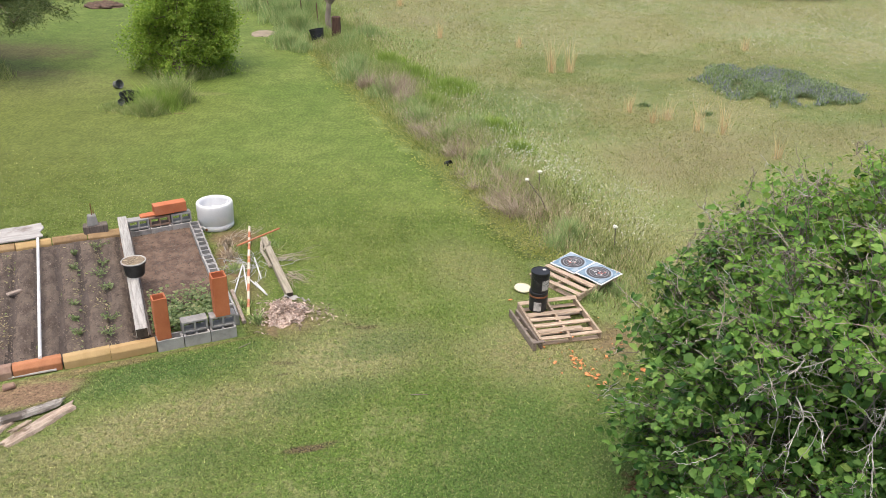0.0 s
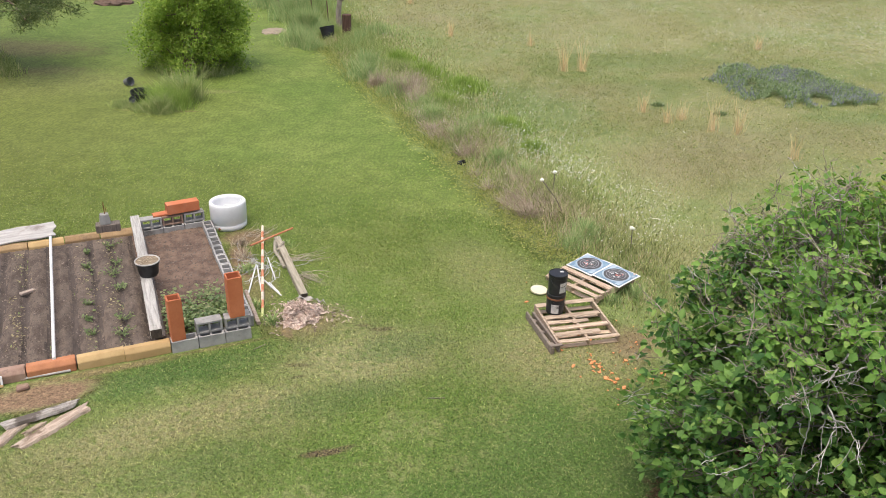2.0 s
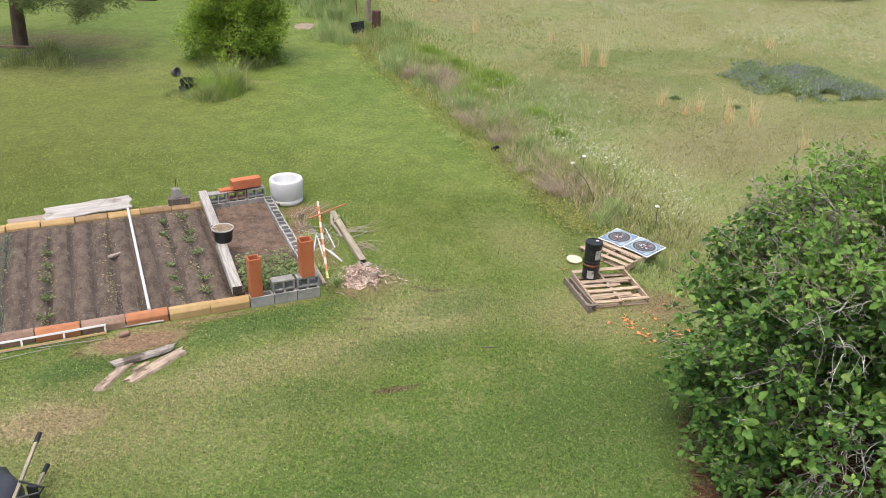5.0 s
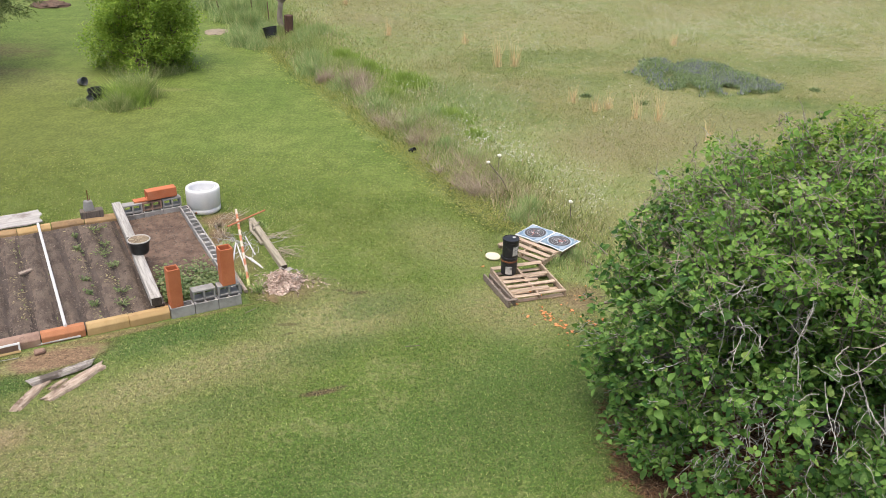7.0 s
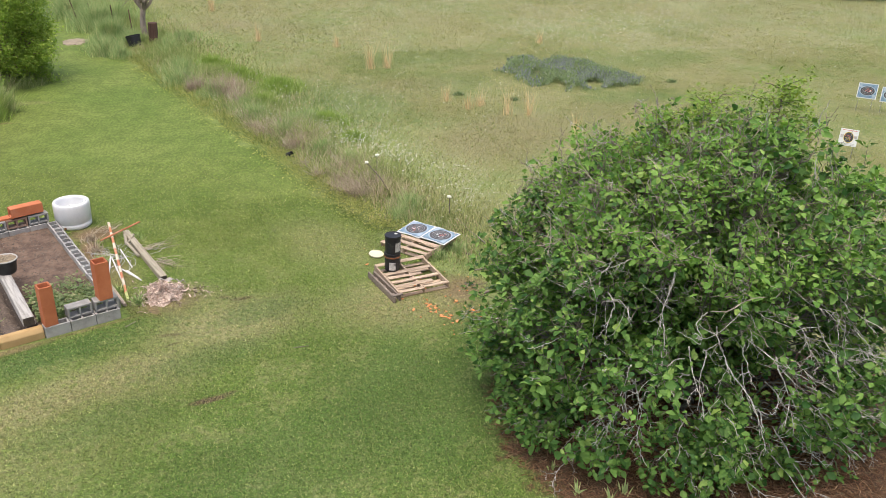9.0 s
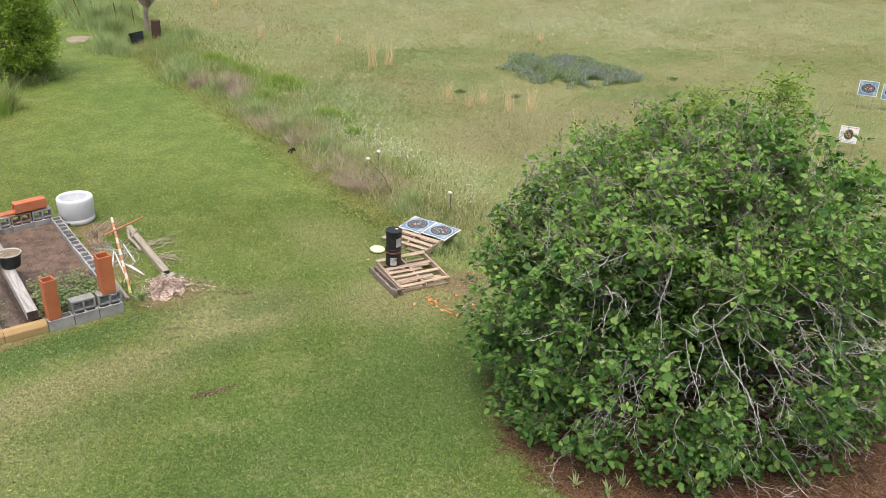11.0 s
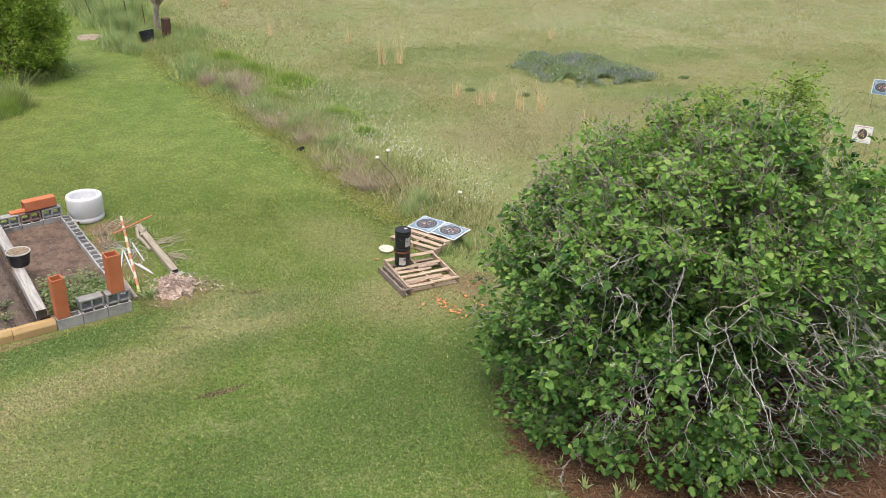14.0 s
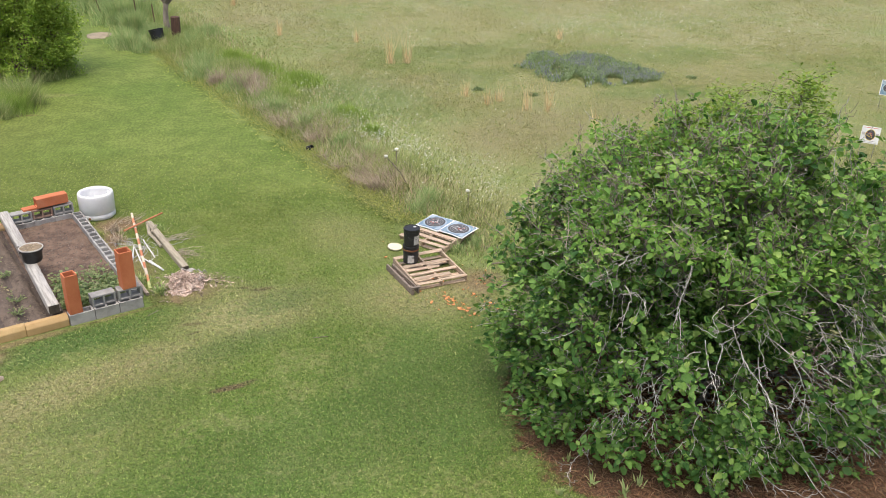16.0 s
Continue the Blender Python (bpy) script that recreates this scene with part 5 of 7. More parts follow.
# ---- raised garden bed ----
def soil_height(a, b, b1, z, furrow):
    ridge = np.abs(np.sin(a * np.pi / 0.36 + 0.12 * np.sin(b * 2.1))) ** 0.7 - 0.65
    return z + furrow * 3.0 * np.clip((b1 - b) / 0.4, 0, 1) * ridge + 0.018 * (wave(a, b, 0.06, 1.0) - 0.5) + 0.03 * (wave(a, b, 0.35, 3.0) - 0.5)


def soil(a0, a1, b0, b1, z, furrow, label):
    """Tilled soil in shallow furrows that run away from the front."""
    na, nb = int((a1 - a0) / 0.035), int((b1 - b0) / 0.06)
    ga, gb = np.meshgrid(np.linspace(a0, a1, na), np.linspace(b0, b1, nb))
    h = soil_height(ga, gb, b1, z, furrow) + rng.normal(0, 0.005, ga.shape)
    co = np.stack([ga, gb, h], -1).reshape(-1, 3)
    i, j = np.meshgrid(np.arange(nb - 1), np.arange(na - 1), indexing="ij")
    p = i * na + j
    ob = bulk("soil", co, np.stack([p, p + 1, p + na + 1, p + na], -1).reshape(-1, 4), M_REDSOIL if "reddish" in label else M_SOIL)
    ob.matrix_world = BED
    # the furrows' floors are smooth, darkened in colour like shade; the ridges crumbly
    ob.data.materials.append(M_SHADESOIL)
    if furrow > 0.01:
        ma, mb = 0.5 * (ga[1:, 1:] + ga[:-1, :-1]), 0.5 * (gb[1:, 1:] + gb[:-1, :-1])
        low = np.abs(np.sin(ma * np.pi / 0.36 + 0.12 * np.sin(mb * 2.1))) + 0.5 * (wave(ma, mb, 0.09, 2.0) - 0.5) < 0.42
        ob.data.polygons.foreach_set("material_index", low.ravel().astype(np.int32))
    return tagged(ob, label, "soil", kind="structure")


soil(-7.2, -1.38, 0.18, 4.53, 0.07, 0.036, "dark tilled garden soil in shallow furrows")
soil(-1.42, -0.02, 0.12, 4.42, 0.09, 0.006, "bare reddish-brown garden soil inside the block walls")


def clods():
    n = 42000
    a, b = rng.uniform(-6.9, -0.15, n), rng.uniform(0.3, 4.4, n)
    at = np.stack([a, b, np.where(a < -1.4, soil_height(a, b, 4.53, 0.07, 0.036), soil_height(a, b, 4.42, 0.09, 0.006))], 1)
    s = rng.gamma(1.8, 0.0034, n).clip(0.003, 0.024)
    shape = np.array([(1, 0, 0), (0, 1, 0), (-1, 0.2, 0), (0.1, -1, 0), (0.1, 0.1, 0.8)])
    co = (at[:, None] + s[:, None, None] * (shape[None] + rng.normal(0, 0.25, (n, 5, 3)))).reshape(-1, 3)
    f = (np.arange(n)[:, None, None] * 5 + np.array([(0, 1, 4), (1, 2, 4), (2, 3, 4), (3, 0, 4)])[None]).reshape(-1, 3)
    ob = bulk("soil_clods", co, f, M_PEBBLE)
    ob.matrix_world = BED
    return ob


tagged(clods(), "small clods and pebbles on the tilled soil", "soil", kind="stuff")


def concrete_block():
    xs, ys = [-0.195, -0.162, -0.016, 0.016, 0.162, 0.195], [-0.095, -0.063, 0.063, 0.095]
    full = {(i, j) for i in range(5) for j in range(3)} - {(1, 1), (3, 1)}
    return cells(xs, ys, full, 0, 0.19, 0.004)


block_mesh = None


def block(m, label, group):
    global block_mesh
    if block_mesh is None:
        ob = part("concrete_block", concrete_block(), M_CONCRETE)
        block_mesh = ob.data
    else:
        ob = new("concrete_block", block_mesh)
    ob.matrix_world = m
    return tagged(ob, label, "concrete block", group)


for k in range(3):
    block(bed(-1.02 + 0.4 * k, 0.135, 0.0, random.uniform(-1, 1)), "grey concrete block in the bed wall's lower course", "front wall blocks")
    block(bed(-1.03 + 0.4 * k, 4.42 + 0.03 * k, 0.0, 3), "grey concrete block in the bed wall's lower course", "back wall blocks")
UP = pose(0, 0, 0, 90)
for a, b, turn, label, group in ((-0.63, 0.22, 2, "grey concrete block on its side, two openings showing", "front wall blocks"), (-0.2, 0.21, 0, "grey concrete block on its side under a clay flue", "front wall blocks"),
                                 (-1.03, 4.50, 3, "pale grey concrete block on its side, openings showing", "back wall blocks"), (-0.22, 4.55, 4, "grey concrete block on its side under a clay flue", "back wall blocks")):
    block(bed(a, b, 0.288, turn) @ UP @ pose(0, 0, -0.095), label, group)
for k in range(10):
    block(bed(-0.01 + random.uniform(-0.008, 0.008), 4.18 - 0.398 * k, 0.02 - 0.003 * k, 90 + random.uniform(-1.2, 1.2)), "grey concrete block with open cells upward beside the bed", "side wall blocks")
xs, ys = [-0.195, -0.162, -0.016, 0.016, 0.162, 0.195], [-0.095, -0.063, 0.063, 0.095]
ob = part("clay_block", cells(xs, ys, {(i, j) for i in range(5) for j in range(3)} - {(1, 1), (3, 1)}, 0, 0.19), M_BROWNBRICK)
ob.matrix_world = bed(-0.63, 4.53, 0.288, 3) @ UP @ pose(0, 0, -0.095)
tagged(ob, "brown weathered hollow block on its side in the bed's wall", "clay block")


def flue(long=0.68, wide=0.215, wall=0.024):
    w = wide / 2
    s = [-w, -w + wall, w - wall, w]
    return cells(s, s, {(i, j) for i in range(3) for j in range(3)} - {(1, 1)}, 0, long, 0.008)


for m, long, wide, label in ((bed(-1.10, 0.16, 0.19, 4), 0.70, 0.205, "upright terracotta clay flue liner on the concrete blocks"), (bed(-0.2, 0.21, 0.383, 2), 0.68, 0.225, "upright terracotta clay flue liner on a concrete block"),
                             (bed(-0.72, 4.5, 0.52, 6) @ pose(0, 0, 0, 0, 90, 0), 0.62, 0.20, "terracotta clay flue liner lying across the block wall")):
    ob = part("flue_liner", flue(long, wide), M_FLUE)
    ob.matrix_world = m
    tagged(ob, label, "flue liner", "clay flue liners")


ob = part("clay_tile", box(0.36, 0.19, 0.033, bevel=0.005, wobble=0.006), M_FLUE)
ob.matrix_world = bed(-0.80, 4.57, 0.385, 5)
tagged(ob, "flat broken terracotta tile lying on the block wall", "tile")


def edging(long):
    """A long clay edging block with sloped upper edges."""
    bm = bmesh.new()
    prof = [(0, 0), (0, 0.125), (0.05, 0.19), (0.15, 0.19), (0.2, 0.125), (0.2, 0)]
    rows = [[bm.verts.new((x, y + random.uniform(-0.003, 0.003), z + random.uniform(-0.003, 0.003))) for y, z in prof] for x in (-long / 2, long / 2)]
    for k in range(6):
        bm.faces.new((rows[0][k], rows[0][(k + 1) % 6], rows[1][(k + 1) % 6], rows[1][k]))
    bm.faces.new(rows[0])
    bm.faces.new(rows[1][::-1])
    bmesh.ops.recalc_face_normals(bm, faces=bm.faces[:])
    bmesh.ops.bevel(bm, geom=bm.edges[:], offset=0.007, segments=2, affect="EDGES")
    return bm


FRONT = [(-1.55, M_YELLOW), (-2.2, M_YELLOW), (-2.87, M_ORANGE), (-3.53, M_BROWNBRICK), (-4.2, M_ORANGE), (-4.86, M_BROWNBRICK), (-5.53, M_YELLOW), (-6.2, M_ORANGE), (-6.86, M_YELLOW)]
KIND = {M_YELLOW.name: "buff yellow", M_ORANGE.name: "orange", M_BROWNBRICK.name: "brown weathered"}
for k, (a, mat) in enumerate(FRONT):
    ob = part("edging_block", edging(0.645), mat)
    ob.matrix_world = bed(a, 0.06 + 0.004 * (k % 3) + 0.012 * k, 0.0, random.uniform(-1.2, 1.2))
    tagged(ob, KIND[mat.name] + " clay edging block with sloped edges along the bed's front", "edging block", "front edging")
for k in range(9):
    mat = M_BUFFBROWN if k in (0, 1, 3) else M_YELLOW
    ob = part("edging_block", edging(0.61), mat)
    ob.matrix_world = bed(-1.66 - 0.628 * k, 4.5 + 0.02 * (k % 2), -0.01, random.uniform(-2.5, 2.5), random.uniform(-3, 3))
    tagged(ob, ("brownish weathered" if k in (0, 1, 3) else "buff yellow") + " clay edging block along the bed's back", "edging block", "back edging")


def beam(m, sx, sy, long, material, label, name="timber_beam", category="beam"):
    """A sawn timber along its own z, laid by the pose."""
    ob = part(name, box(sx, sy, long, bevel=0.012, wobble=0.004), material)
    ob.matrix_world = m
    # thin caps colour the ends near black: wet wood and shade in one
    for z in (-0.003, long - 0.001):
        part("end_grain", box(sx * 0.9, sy * 0.9, 0.006, (0, 0, z - 0.001), 0), M_SHADEDEND, ob, "cracked end grain coloured dark for wet and shade")
    return tagged(ob, label, category, "garden timbers" if category == "beam" else "")


LIE = pose(0, 0, 0, -90)  # own z turned to lie along b
beam(bed(-1.33, 2.83, 0.305, -0.8) @ LIE, 0.17, 0.16, 1.88, M_TIMBER, "weathered silver-grey timber beam between the two parts of the bed")
beam(bed(-1.395, 0.19, 0.305, -1.2) @ LIE, 0.18, 0.16, 1.93, M_TIMBER, "weathered silver-grey timber beam carrying a plant pot")
# the lower beam's dark colour paints the shade along the upper beams' side
beam(bed(-1.35, 0.24, 0.15, -1.0) @ LIE, 0.17, 0.16, 4.2, M_TIMBERDARK, "timber beam half sunk in the soil under the others, coloured dark as shade")


M_POT = surface("grey_black_plastic", (0.028, 0.03, 0.033), (0.075, 0.078, 0.085), scale=6, fine=70, rough=0.5, bump=0.1, rand=0.0, stain=(0.16, 0.135, 0.105), stain_at=(0.55, 0.8))


def plant_pot():
    root = empty("plant_pot", bed(-1.30, 2.06, 0.386), "black plastic pot of dry potting soil standing on a timber", "plant pot")
    part("pot", lathe([(0.0, 0.0), (0.145, 0.0), (0.155, 0.03), (0.162, 0.032), (0.178, 0.21), (0.196, 0.215), (0.2, 0.25), (0.19, 0.262), (0.18, 0.24), (0.17, 0.2)], 30), M_POT, root, smooth=True)
    bm = lathe([(0.188, 0.252), (0.12, 0.262), (0.0, 0.266)], 24)
    for v in bm.verts:
        v.co.z += random.uniform(-0.006, 0.008)
    part("potting_soil", bm, M_POTSOIL, root, "dry pale soil with dead stems")
    part("rim", lathe([(0.184, 0.246), (0.204, 0.246), (0.207, 0.258), (0.2, 0.27), (0.188, 0.268), (0.184, 0.246)], 30), M_BOARD, root, "dusty pale rim", smooth=True)
    bm = bmesh.new()
    for _ in range(16):
        p = Vector((random.uniform(-0.1, 0.1), random.uniform(-0.1, 0.1), 0.263))
        tube(bm, [p, p + Vector((random.uniform(-0.09, 0.09), random.uniform(-0.09, 0.09), random.uniform(0.01, 0.03)))], 0.004, 4)
    part("dead_stems", bm, M_DEAD, root)


plant_pot()


def pipe(name, p, q, r, material, label, category="pipe", n=12):
    ob = part(name, tube(bmesh.new(), [p, q], r, n), material, smooth=False)
    return tagged(ob, label, category)


def bed_pt(a, b, z):
    return BED @ Vector((a, b, z))


pipe("white_pipe", bed_pt(-2.83, 4.62, 0.215), bed_pt(-2.82, 0.2, 0.209), 0.026, M_PVC, "long white plastic pipe laid across the bed on its edging")


def bleached_board():
    nx, ny = 24, 10
    top = []
    gx, gy = np.meshgrid(np.linspace(-0.83, 0.83, nx), np.linspace(-0.3, 0.3, ny))
    z = 0.03 * np.sin(gx * 2.1) + 0.012 * (wave(gx, gy, 0.2, 1.0) - 0.5) + 0.05 * gy
    gxx = gx + 0.03 * np.sin(gy * 17) * (np.abs(gx) > 0.8)
    gyy = gy + 0.02 * np.sin(gx * 9) * (np.abs(gy) > 0.28) + 0.06 * gx
    bm = bmesh.new()
    g = [[bm.verts.new((gxx[j, i], gyy[j, i], z[j, i])) for i in range(nx)] for j in range(ny)]
    for j in range(ny - 1):
        for i in range(nx - 1):
            bm.faces.new((g[j][i], g[j][i + 1], g[j + 1][i + 1], g[j + 1][i]))
    r = bmesh.ops.extrude_face_region(bm, geom=bm.faces[:])
    bmesh.ops.translate(bm, verts=[v for v in r["geom"] if isinstance(v, bmesh.types.BMVert)], vec=(0, 0, 0.022))
    bmesh.ops.recalc_face_normals(bm, faces=bm.faces[:])
    ob = part("board", bm, M_BOARD)
    ob.matrix_world = bed(-3.58, 4.92, 0.205, -3)
    tagged(ob, "bleached warped grey-white board resting on the bed's back edging", "board")


bleached_board()
ob = part("board", box(0.7, 0.45, 0.03, wobble=0.01), M_PLANK)
ob.matrix_world = bed(-4.75, 5.0, 0.03, 6)
tagged(ob, "weathered brown board lying on the ground behind the bed", "board")


def rod_block():
    ob = part("stone_block", box(0.44, 0.2, 0.17, bevel=0.014, wobble=0.008), M_TIMBERDARK)
    ob.matrix_world = bed(-1.80, 4.66, 0.155, -3)
    tagged(ob, "dark weathered timber block lying on the back edging", "timber block")
    root = empty("pier_block", bed(-1.84, 4.68, 0.326, 3), "small grey concrete pier block with steel rods standing in it", "concrete block")
    bm = bmesh.new()
    bmesh.ops.create_cube(bm, size=1)
    for v in bm.verts:
        k = 0.2 if v.co.z < 0 else 0.15
        v.co = Vector((v.co.x * k, v.co.y * k, (v.co.z + 0.5) * 0.19))
    bmesh.ops.bevel(bm, geom=bm.edges[:], offset=0.01, segments=2, affect="EDGES")
    part("block", bm, M_CONCRETE, root)
    part("rod", tube(bmesh.new(), [(0.01, 0, 0.18), (0.012, 0.004, 0.42)], 0.009, 6), M_RUST, root, "rusty steel rod")
    part("rod", tube(bmesh.new(), [(0.04, 0.03, 0.18), (0.05, 0.03, 0.3)], 0.006, 6), M_RUST, root, "rusty steel rod")


rod_block()


def tank():
    prof = [(0.0, 0.0), (0.33, 0.0), (0.352, 0.02), (0.355, 0.085), (0.343, 0.10), (0.343, 0.112), (0.356, 0.128), (0.36, 0.40), (0.357, 0.455), (0.345, 0.476), (0.315, 0.482), (0.298, 0.472), (0.29, 0.42), (0.285, 0.10), (0.0, 0.09)]
    bm = lathe(prof, 48)
    for v in bm.verts:
        r = math.hypot(v.co.x, v.co.y)
        if r > 0.3:
            k = 1 + 0.012 * noise.noise(v.co * 5)
            v.co.x, v.co.y = v.co.x * k, v.co.y * k
    for v in bm.verts:
        v.co.z *= 1.13
    root = empty("plastic_tub", pose(-4.9, 15.2, 0), "thick-walled white plastic tub, open on top, on bare soil", "tub")
    part("body", bm, M_WHITE, root, smooth=True)
    n = 14
    arc = [radians(-115 + 150 * k / (n - 1)) for k in range(n)]
    bm = bmesh.new()
    rows = [[bm.verts.new((0.07 + r * math.cos(t), 0.02 + r * math.sin(t), z)) for z, r in ((0.12, 0.175), (0.515, 0.185), (0.515, 0.2), (0.12, 0.19))] for t in arc]
    for a, b in zip(rows, rows[1:]):
        for k in range(4):
            bm.faces.new((a[k], a[(k + 1) % 4], b[(k + 1) % 4], b[k]))
    bm.faces.new(rows[0])
    bm.faces.new(rows[-1][::-1])
    bmesh.ops.recalc_face_normals(bm, faces=bm.faces[:])
    part("inner_wall", bm, M_WHITE, root, "curved white inner wall", smooth=True)
    hole = part("drain_hole", lathe([(0.0, 0.0), (0.026, 0.0), (0.026, 0.012), (0.016, 0.014), (0.014, 0.006), (0.0, 0.006)], 14), M_RUST, root, "rusty drain fitting")
    hole.matrix_basis = pose(-0.1, -0.338, 0.055, 90, 0, -16)


tank()


for x, y, reach, tall, mat, label in ((-4.45, 14.3, 0.2, 0.22, M_DEAD, "dry brown weed stems beside the block row"), (-4.25, 13.75, 0.22, 0.25, M_DEAD, "dry brown weed stems beside the block row"), (-4.05, 13.2, 0.2, 0.2, M_REED, "green weeds beside the block row"), (-3.6, 14.3, 0.25, 0.14, M_REED, "green weeds beside the block row"),
                                   (-3.2, 11.45, 0.12, 0.24, M_REED, "green weeds at the end of the block wall"), (-3.55, 11.95, 0.15, 0.16, M_REED, "green weeds beside the block row")):
    tuft("weed_clump", x, y, reach, tall, 120, mat, label, "weeds", 0.014, 1.2, "weeds by the block row")


# seedlings and crops
def seedling_mesh(n, size, spread, tall):
    """A rosette of leaves that all spring from one point."""
    th = rng.uniform(0, 2 * np.pi, n)
    way = np.stack([np.cos(th), np.sin(th), rng.uniform(0.15, 1.3, n)], 1)
    co, f = leaves(np.tile([0.0, 0.0, 0.0], (n, 1)), way, np.tile([0.0, 0.0, 1.0], (n, 1)) + rng.normal(0, 0.3, (n, 3)), rng.uniform(0.6, 1.3, n) * (size + spread), OVAL, OVAL_F, 0.9)
    f = np.where(f % 4 == 0, 0, f)
    return co, f


kinds = []
for n, size, spread, tall in ((9, 0.022, 0.018, 0.05), (14, 0.03, 0.026, 0.07), (20, 0.04, 0.034, 0.1)):
    me = bulk("seedling", *seedling_mesh(n, size, spread, tall), M_CROP)
    kinds.append(me.data)
    bpy.data.objects.remove(me)
for a, step, kind, jitter in ((-4.36, 0.9, 1, 0.08), (-3.35, 0.5, 0, 0.05), (-2.25, 0.34, 1, 0.05), (-1.85, 0.30, 1, 0.09), (-5.9, 0.9, 1, 0.08)):
    b = 0.5
    while b < 4.3:
        ob = new("seedling", kinds[random.choice((kind, max(0, kind - 1)))])
        s = random.uniform(0.45, 1.05)
        ob.matrix_world = bed(a + random.uniform(-jitter, jitter), b, 0.075, random.uniform(0, 360)) @ Matrix.Diagonal((s, s, s, 1))
        tagged(ob, "young green vegetable seedling in a soil row", "seedling", "vegetable seedlings")
        b += step * random.uniform(0.3, 0.85)


def greens():
    n = 2600
    a, b = rng.uniform(-1.2, -0.2, n), rng.gamma(2.2, 0.26, n) + 0.28
    keep = (b < 1.75) & (rng.uniform(0, 1, n) < 0.3 + wave(a, b, 0.12, 1.0))
    a, b = a[keep], b[keep]
    m = len(a)
    at = np.stack([a, b, 0.09 + rng.uniform(0.02, 0.19, m)], 1)
    way = rng.normal(0, 1, (m, 3)) * np.array([1, 1, 0.35])
    ob = bulk("leafy_greens", *leaves(at, way, np.tile([0.0, 0.0, 1.0], (m, 1)) + rng.normal(0, 0.35, (m, 3)), rng.uniform(0.03, 0.075, m), LEAF, LEAF_F, 1.0), M_CROP)
    ob.matrix_world = BED
    return ob


def dead_leaves():
    """Withered leaves and straw along the planted rows."""
    n = 1500
    a = np.array([-4.36, -3.35, -2.25, -1.85, -5.1])[rng.integers(0, 5, n)] + rng.normal(0, 0.07, n)
    b = rng.uniform(0.35, 4.35, n)
    keep = wave(a, b, 0.12, 4.0) > 0.5
    a, b = a[keep], b[keep]
    m = len(a)
    at = np.stack([a, b, soil_height(a, b, 4.53, 0.07, 0.036) + 0.012], 1)
    ob = bulk("dead_leaves", *leaves(at, rng.normal(0, 1, (m, 3)) * np.array([1, 1, 0.2]), np.tile([0.0, 0.0, 1.0], (m, 1)) + rng.normal(0, 0.3, (m, 3)), rng.uniform(0.02, 0.07, m), OVAL, OVAL_F, 0.7), M_WITHERED)
    ob.matrix_world = BED
    return ob


M_WITHERED = leaf_material("withered_leaf", (0.26, 0.22, 0.13), (0.46, 0.40, 0.26), yellow=(0.30, 0.36, 0.14), through_light=0.2, spec=0.1)
tagged(dead_leaves(), "withered straw-coloured leaves along the planted rows", "leaves", kind="stuff")


def potato_plant(a, b, r, label):
    """A low spreading crop plant of broad leaves on short stems."""
    root = empty("crop_plant", bed(a, b, 0.09), label, "plant", "crop plants")
    chunks, at, way = [], [], []
    for k in range(11):
        t = k * 2.4
        q = np.array([math.cos(t) * r * rng.uniform(0.4, 1.0), math.sin(t) * r * rng.uniform(0.4, 1.0), rng.uniform(0.03, 0.10)])
        pts = crooked(np.zeros(3), q, 0.01, 4)
        limb(chunks, pts, np.linspace(0.006, 0.003, 4), 4)
        for i in (1, 2, 3, 3):
            at.append(pts[i])
            way.append(q * np.array([1, 1, 0.3]) + rng.normal(0, 0.08, 3))
    bulk("stems", *join(chunks), M_CROP, root)
    at, way = np.array(at), np.array(way)
    bulk("foliage", *leaves(at, way, np.tile([0.0, 0.0, 1.0], (len(at), 1)) + rng.normal(0, 0.35, at.shape), rng.uniform(0.022, 0.055, len(at)), LEAF, LEAF_F, 0.9), M_CROP, root)


for b, r in ((3.14, 0.11), (2.59, 0.12), (2.06, 0.13), (1.35, 0.10), (0.68, 0.16)):
    potato_plant(-4.35 + random.uniform(-0.05, 0.05), b, r, "low broad-leaved crop plant in a soil row")
for b, r in ((4.1, 0.2), (3.3, 0.14), (2.9, 0.17), (2.3, 0.12), (1.2, 0.16), (0.75, 0.2)):
    potato_plant(-1.82 + random.uniform(-0.06, 0.06), b, r, "leafy green plant in the soil beside the timber")
for b, r in ((3.9, 0.07), (3.3, 0.06), (1.9, 0.09), (1.35, 0.08), (0.9, 0.09)):
    potato_plant(-2.28 + random.uniform(-0.05, 0.05), b, r, "small leafy green plant in a soil row")


def netting():
    """A strip of green plastic net, crumpled along a row."""
    bm = bmesh.new()
    for k in range(5):
        x0 = -0.09 + 0.045 * k
        tube(bm, [(x0 + 0.05 * math.sin(b * 2.2 + k * 0.25) + random.uniform(-0.012, 0.012), b, 0.05 + 0.06 * abs(math.sin(b * 4 + k * 0.8)) + random.uniform(0, 0.02)) for b in [0.12 * i for i in range(34)]], 0.0022, 4)
    for i in range(40):
        b = 0.1 * i
        tube(bm, [(-0.09 + 0.045 * k + 0.05 * math.sin(b * 2.2 + k * 0.4) + random.uniform(-0.01, 0.01), b + random.uniform(-0.02, 0.02), 0.05 + 0.06 * abs(math.sin(b * 4 + k * 1.2))) for k in range(5)], 0.0018, 4)
    ob = part("garden_net", bm, M_NET)
    ob.matrix_world = bed(-5.1, 0.3, 0.07)
    tagged(ob, "crumpled strip of green plastic garden net along a row", "net")


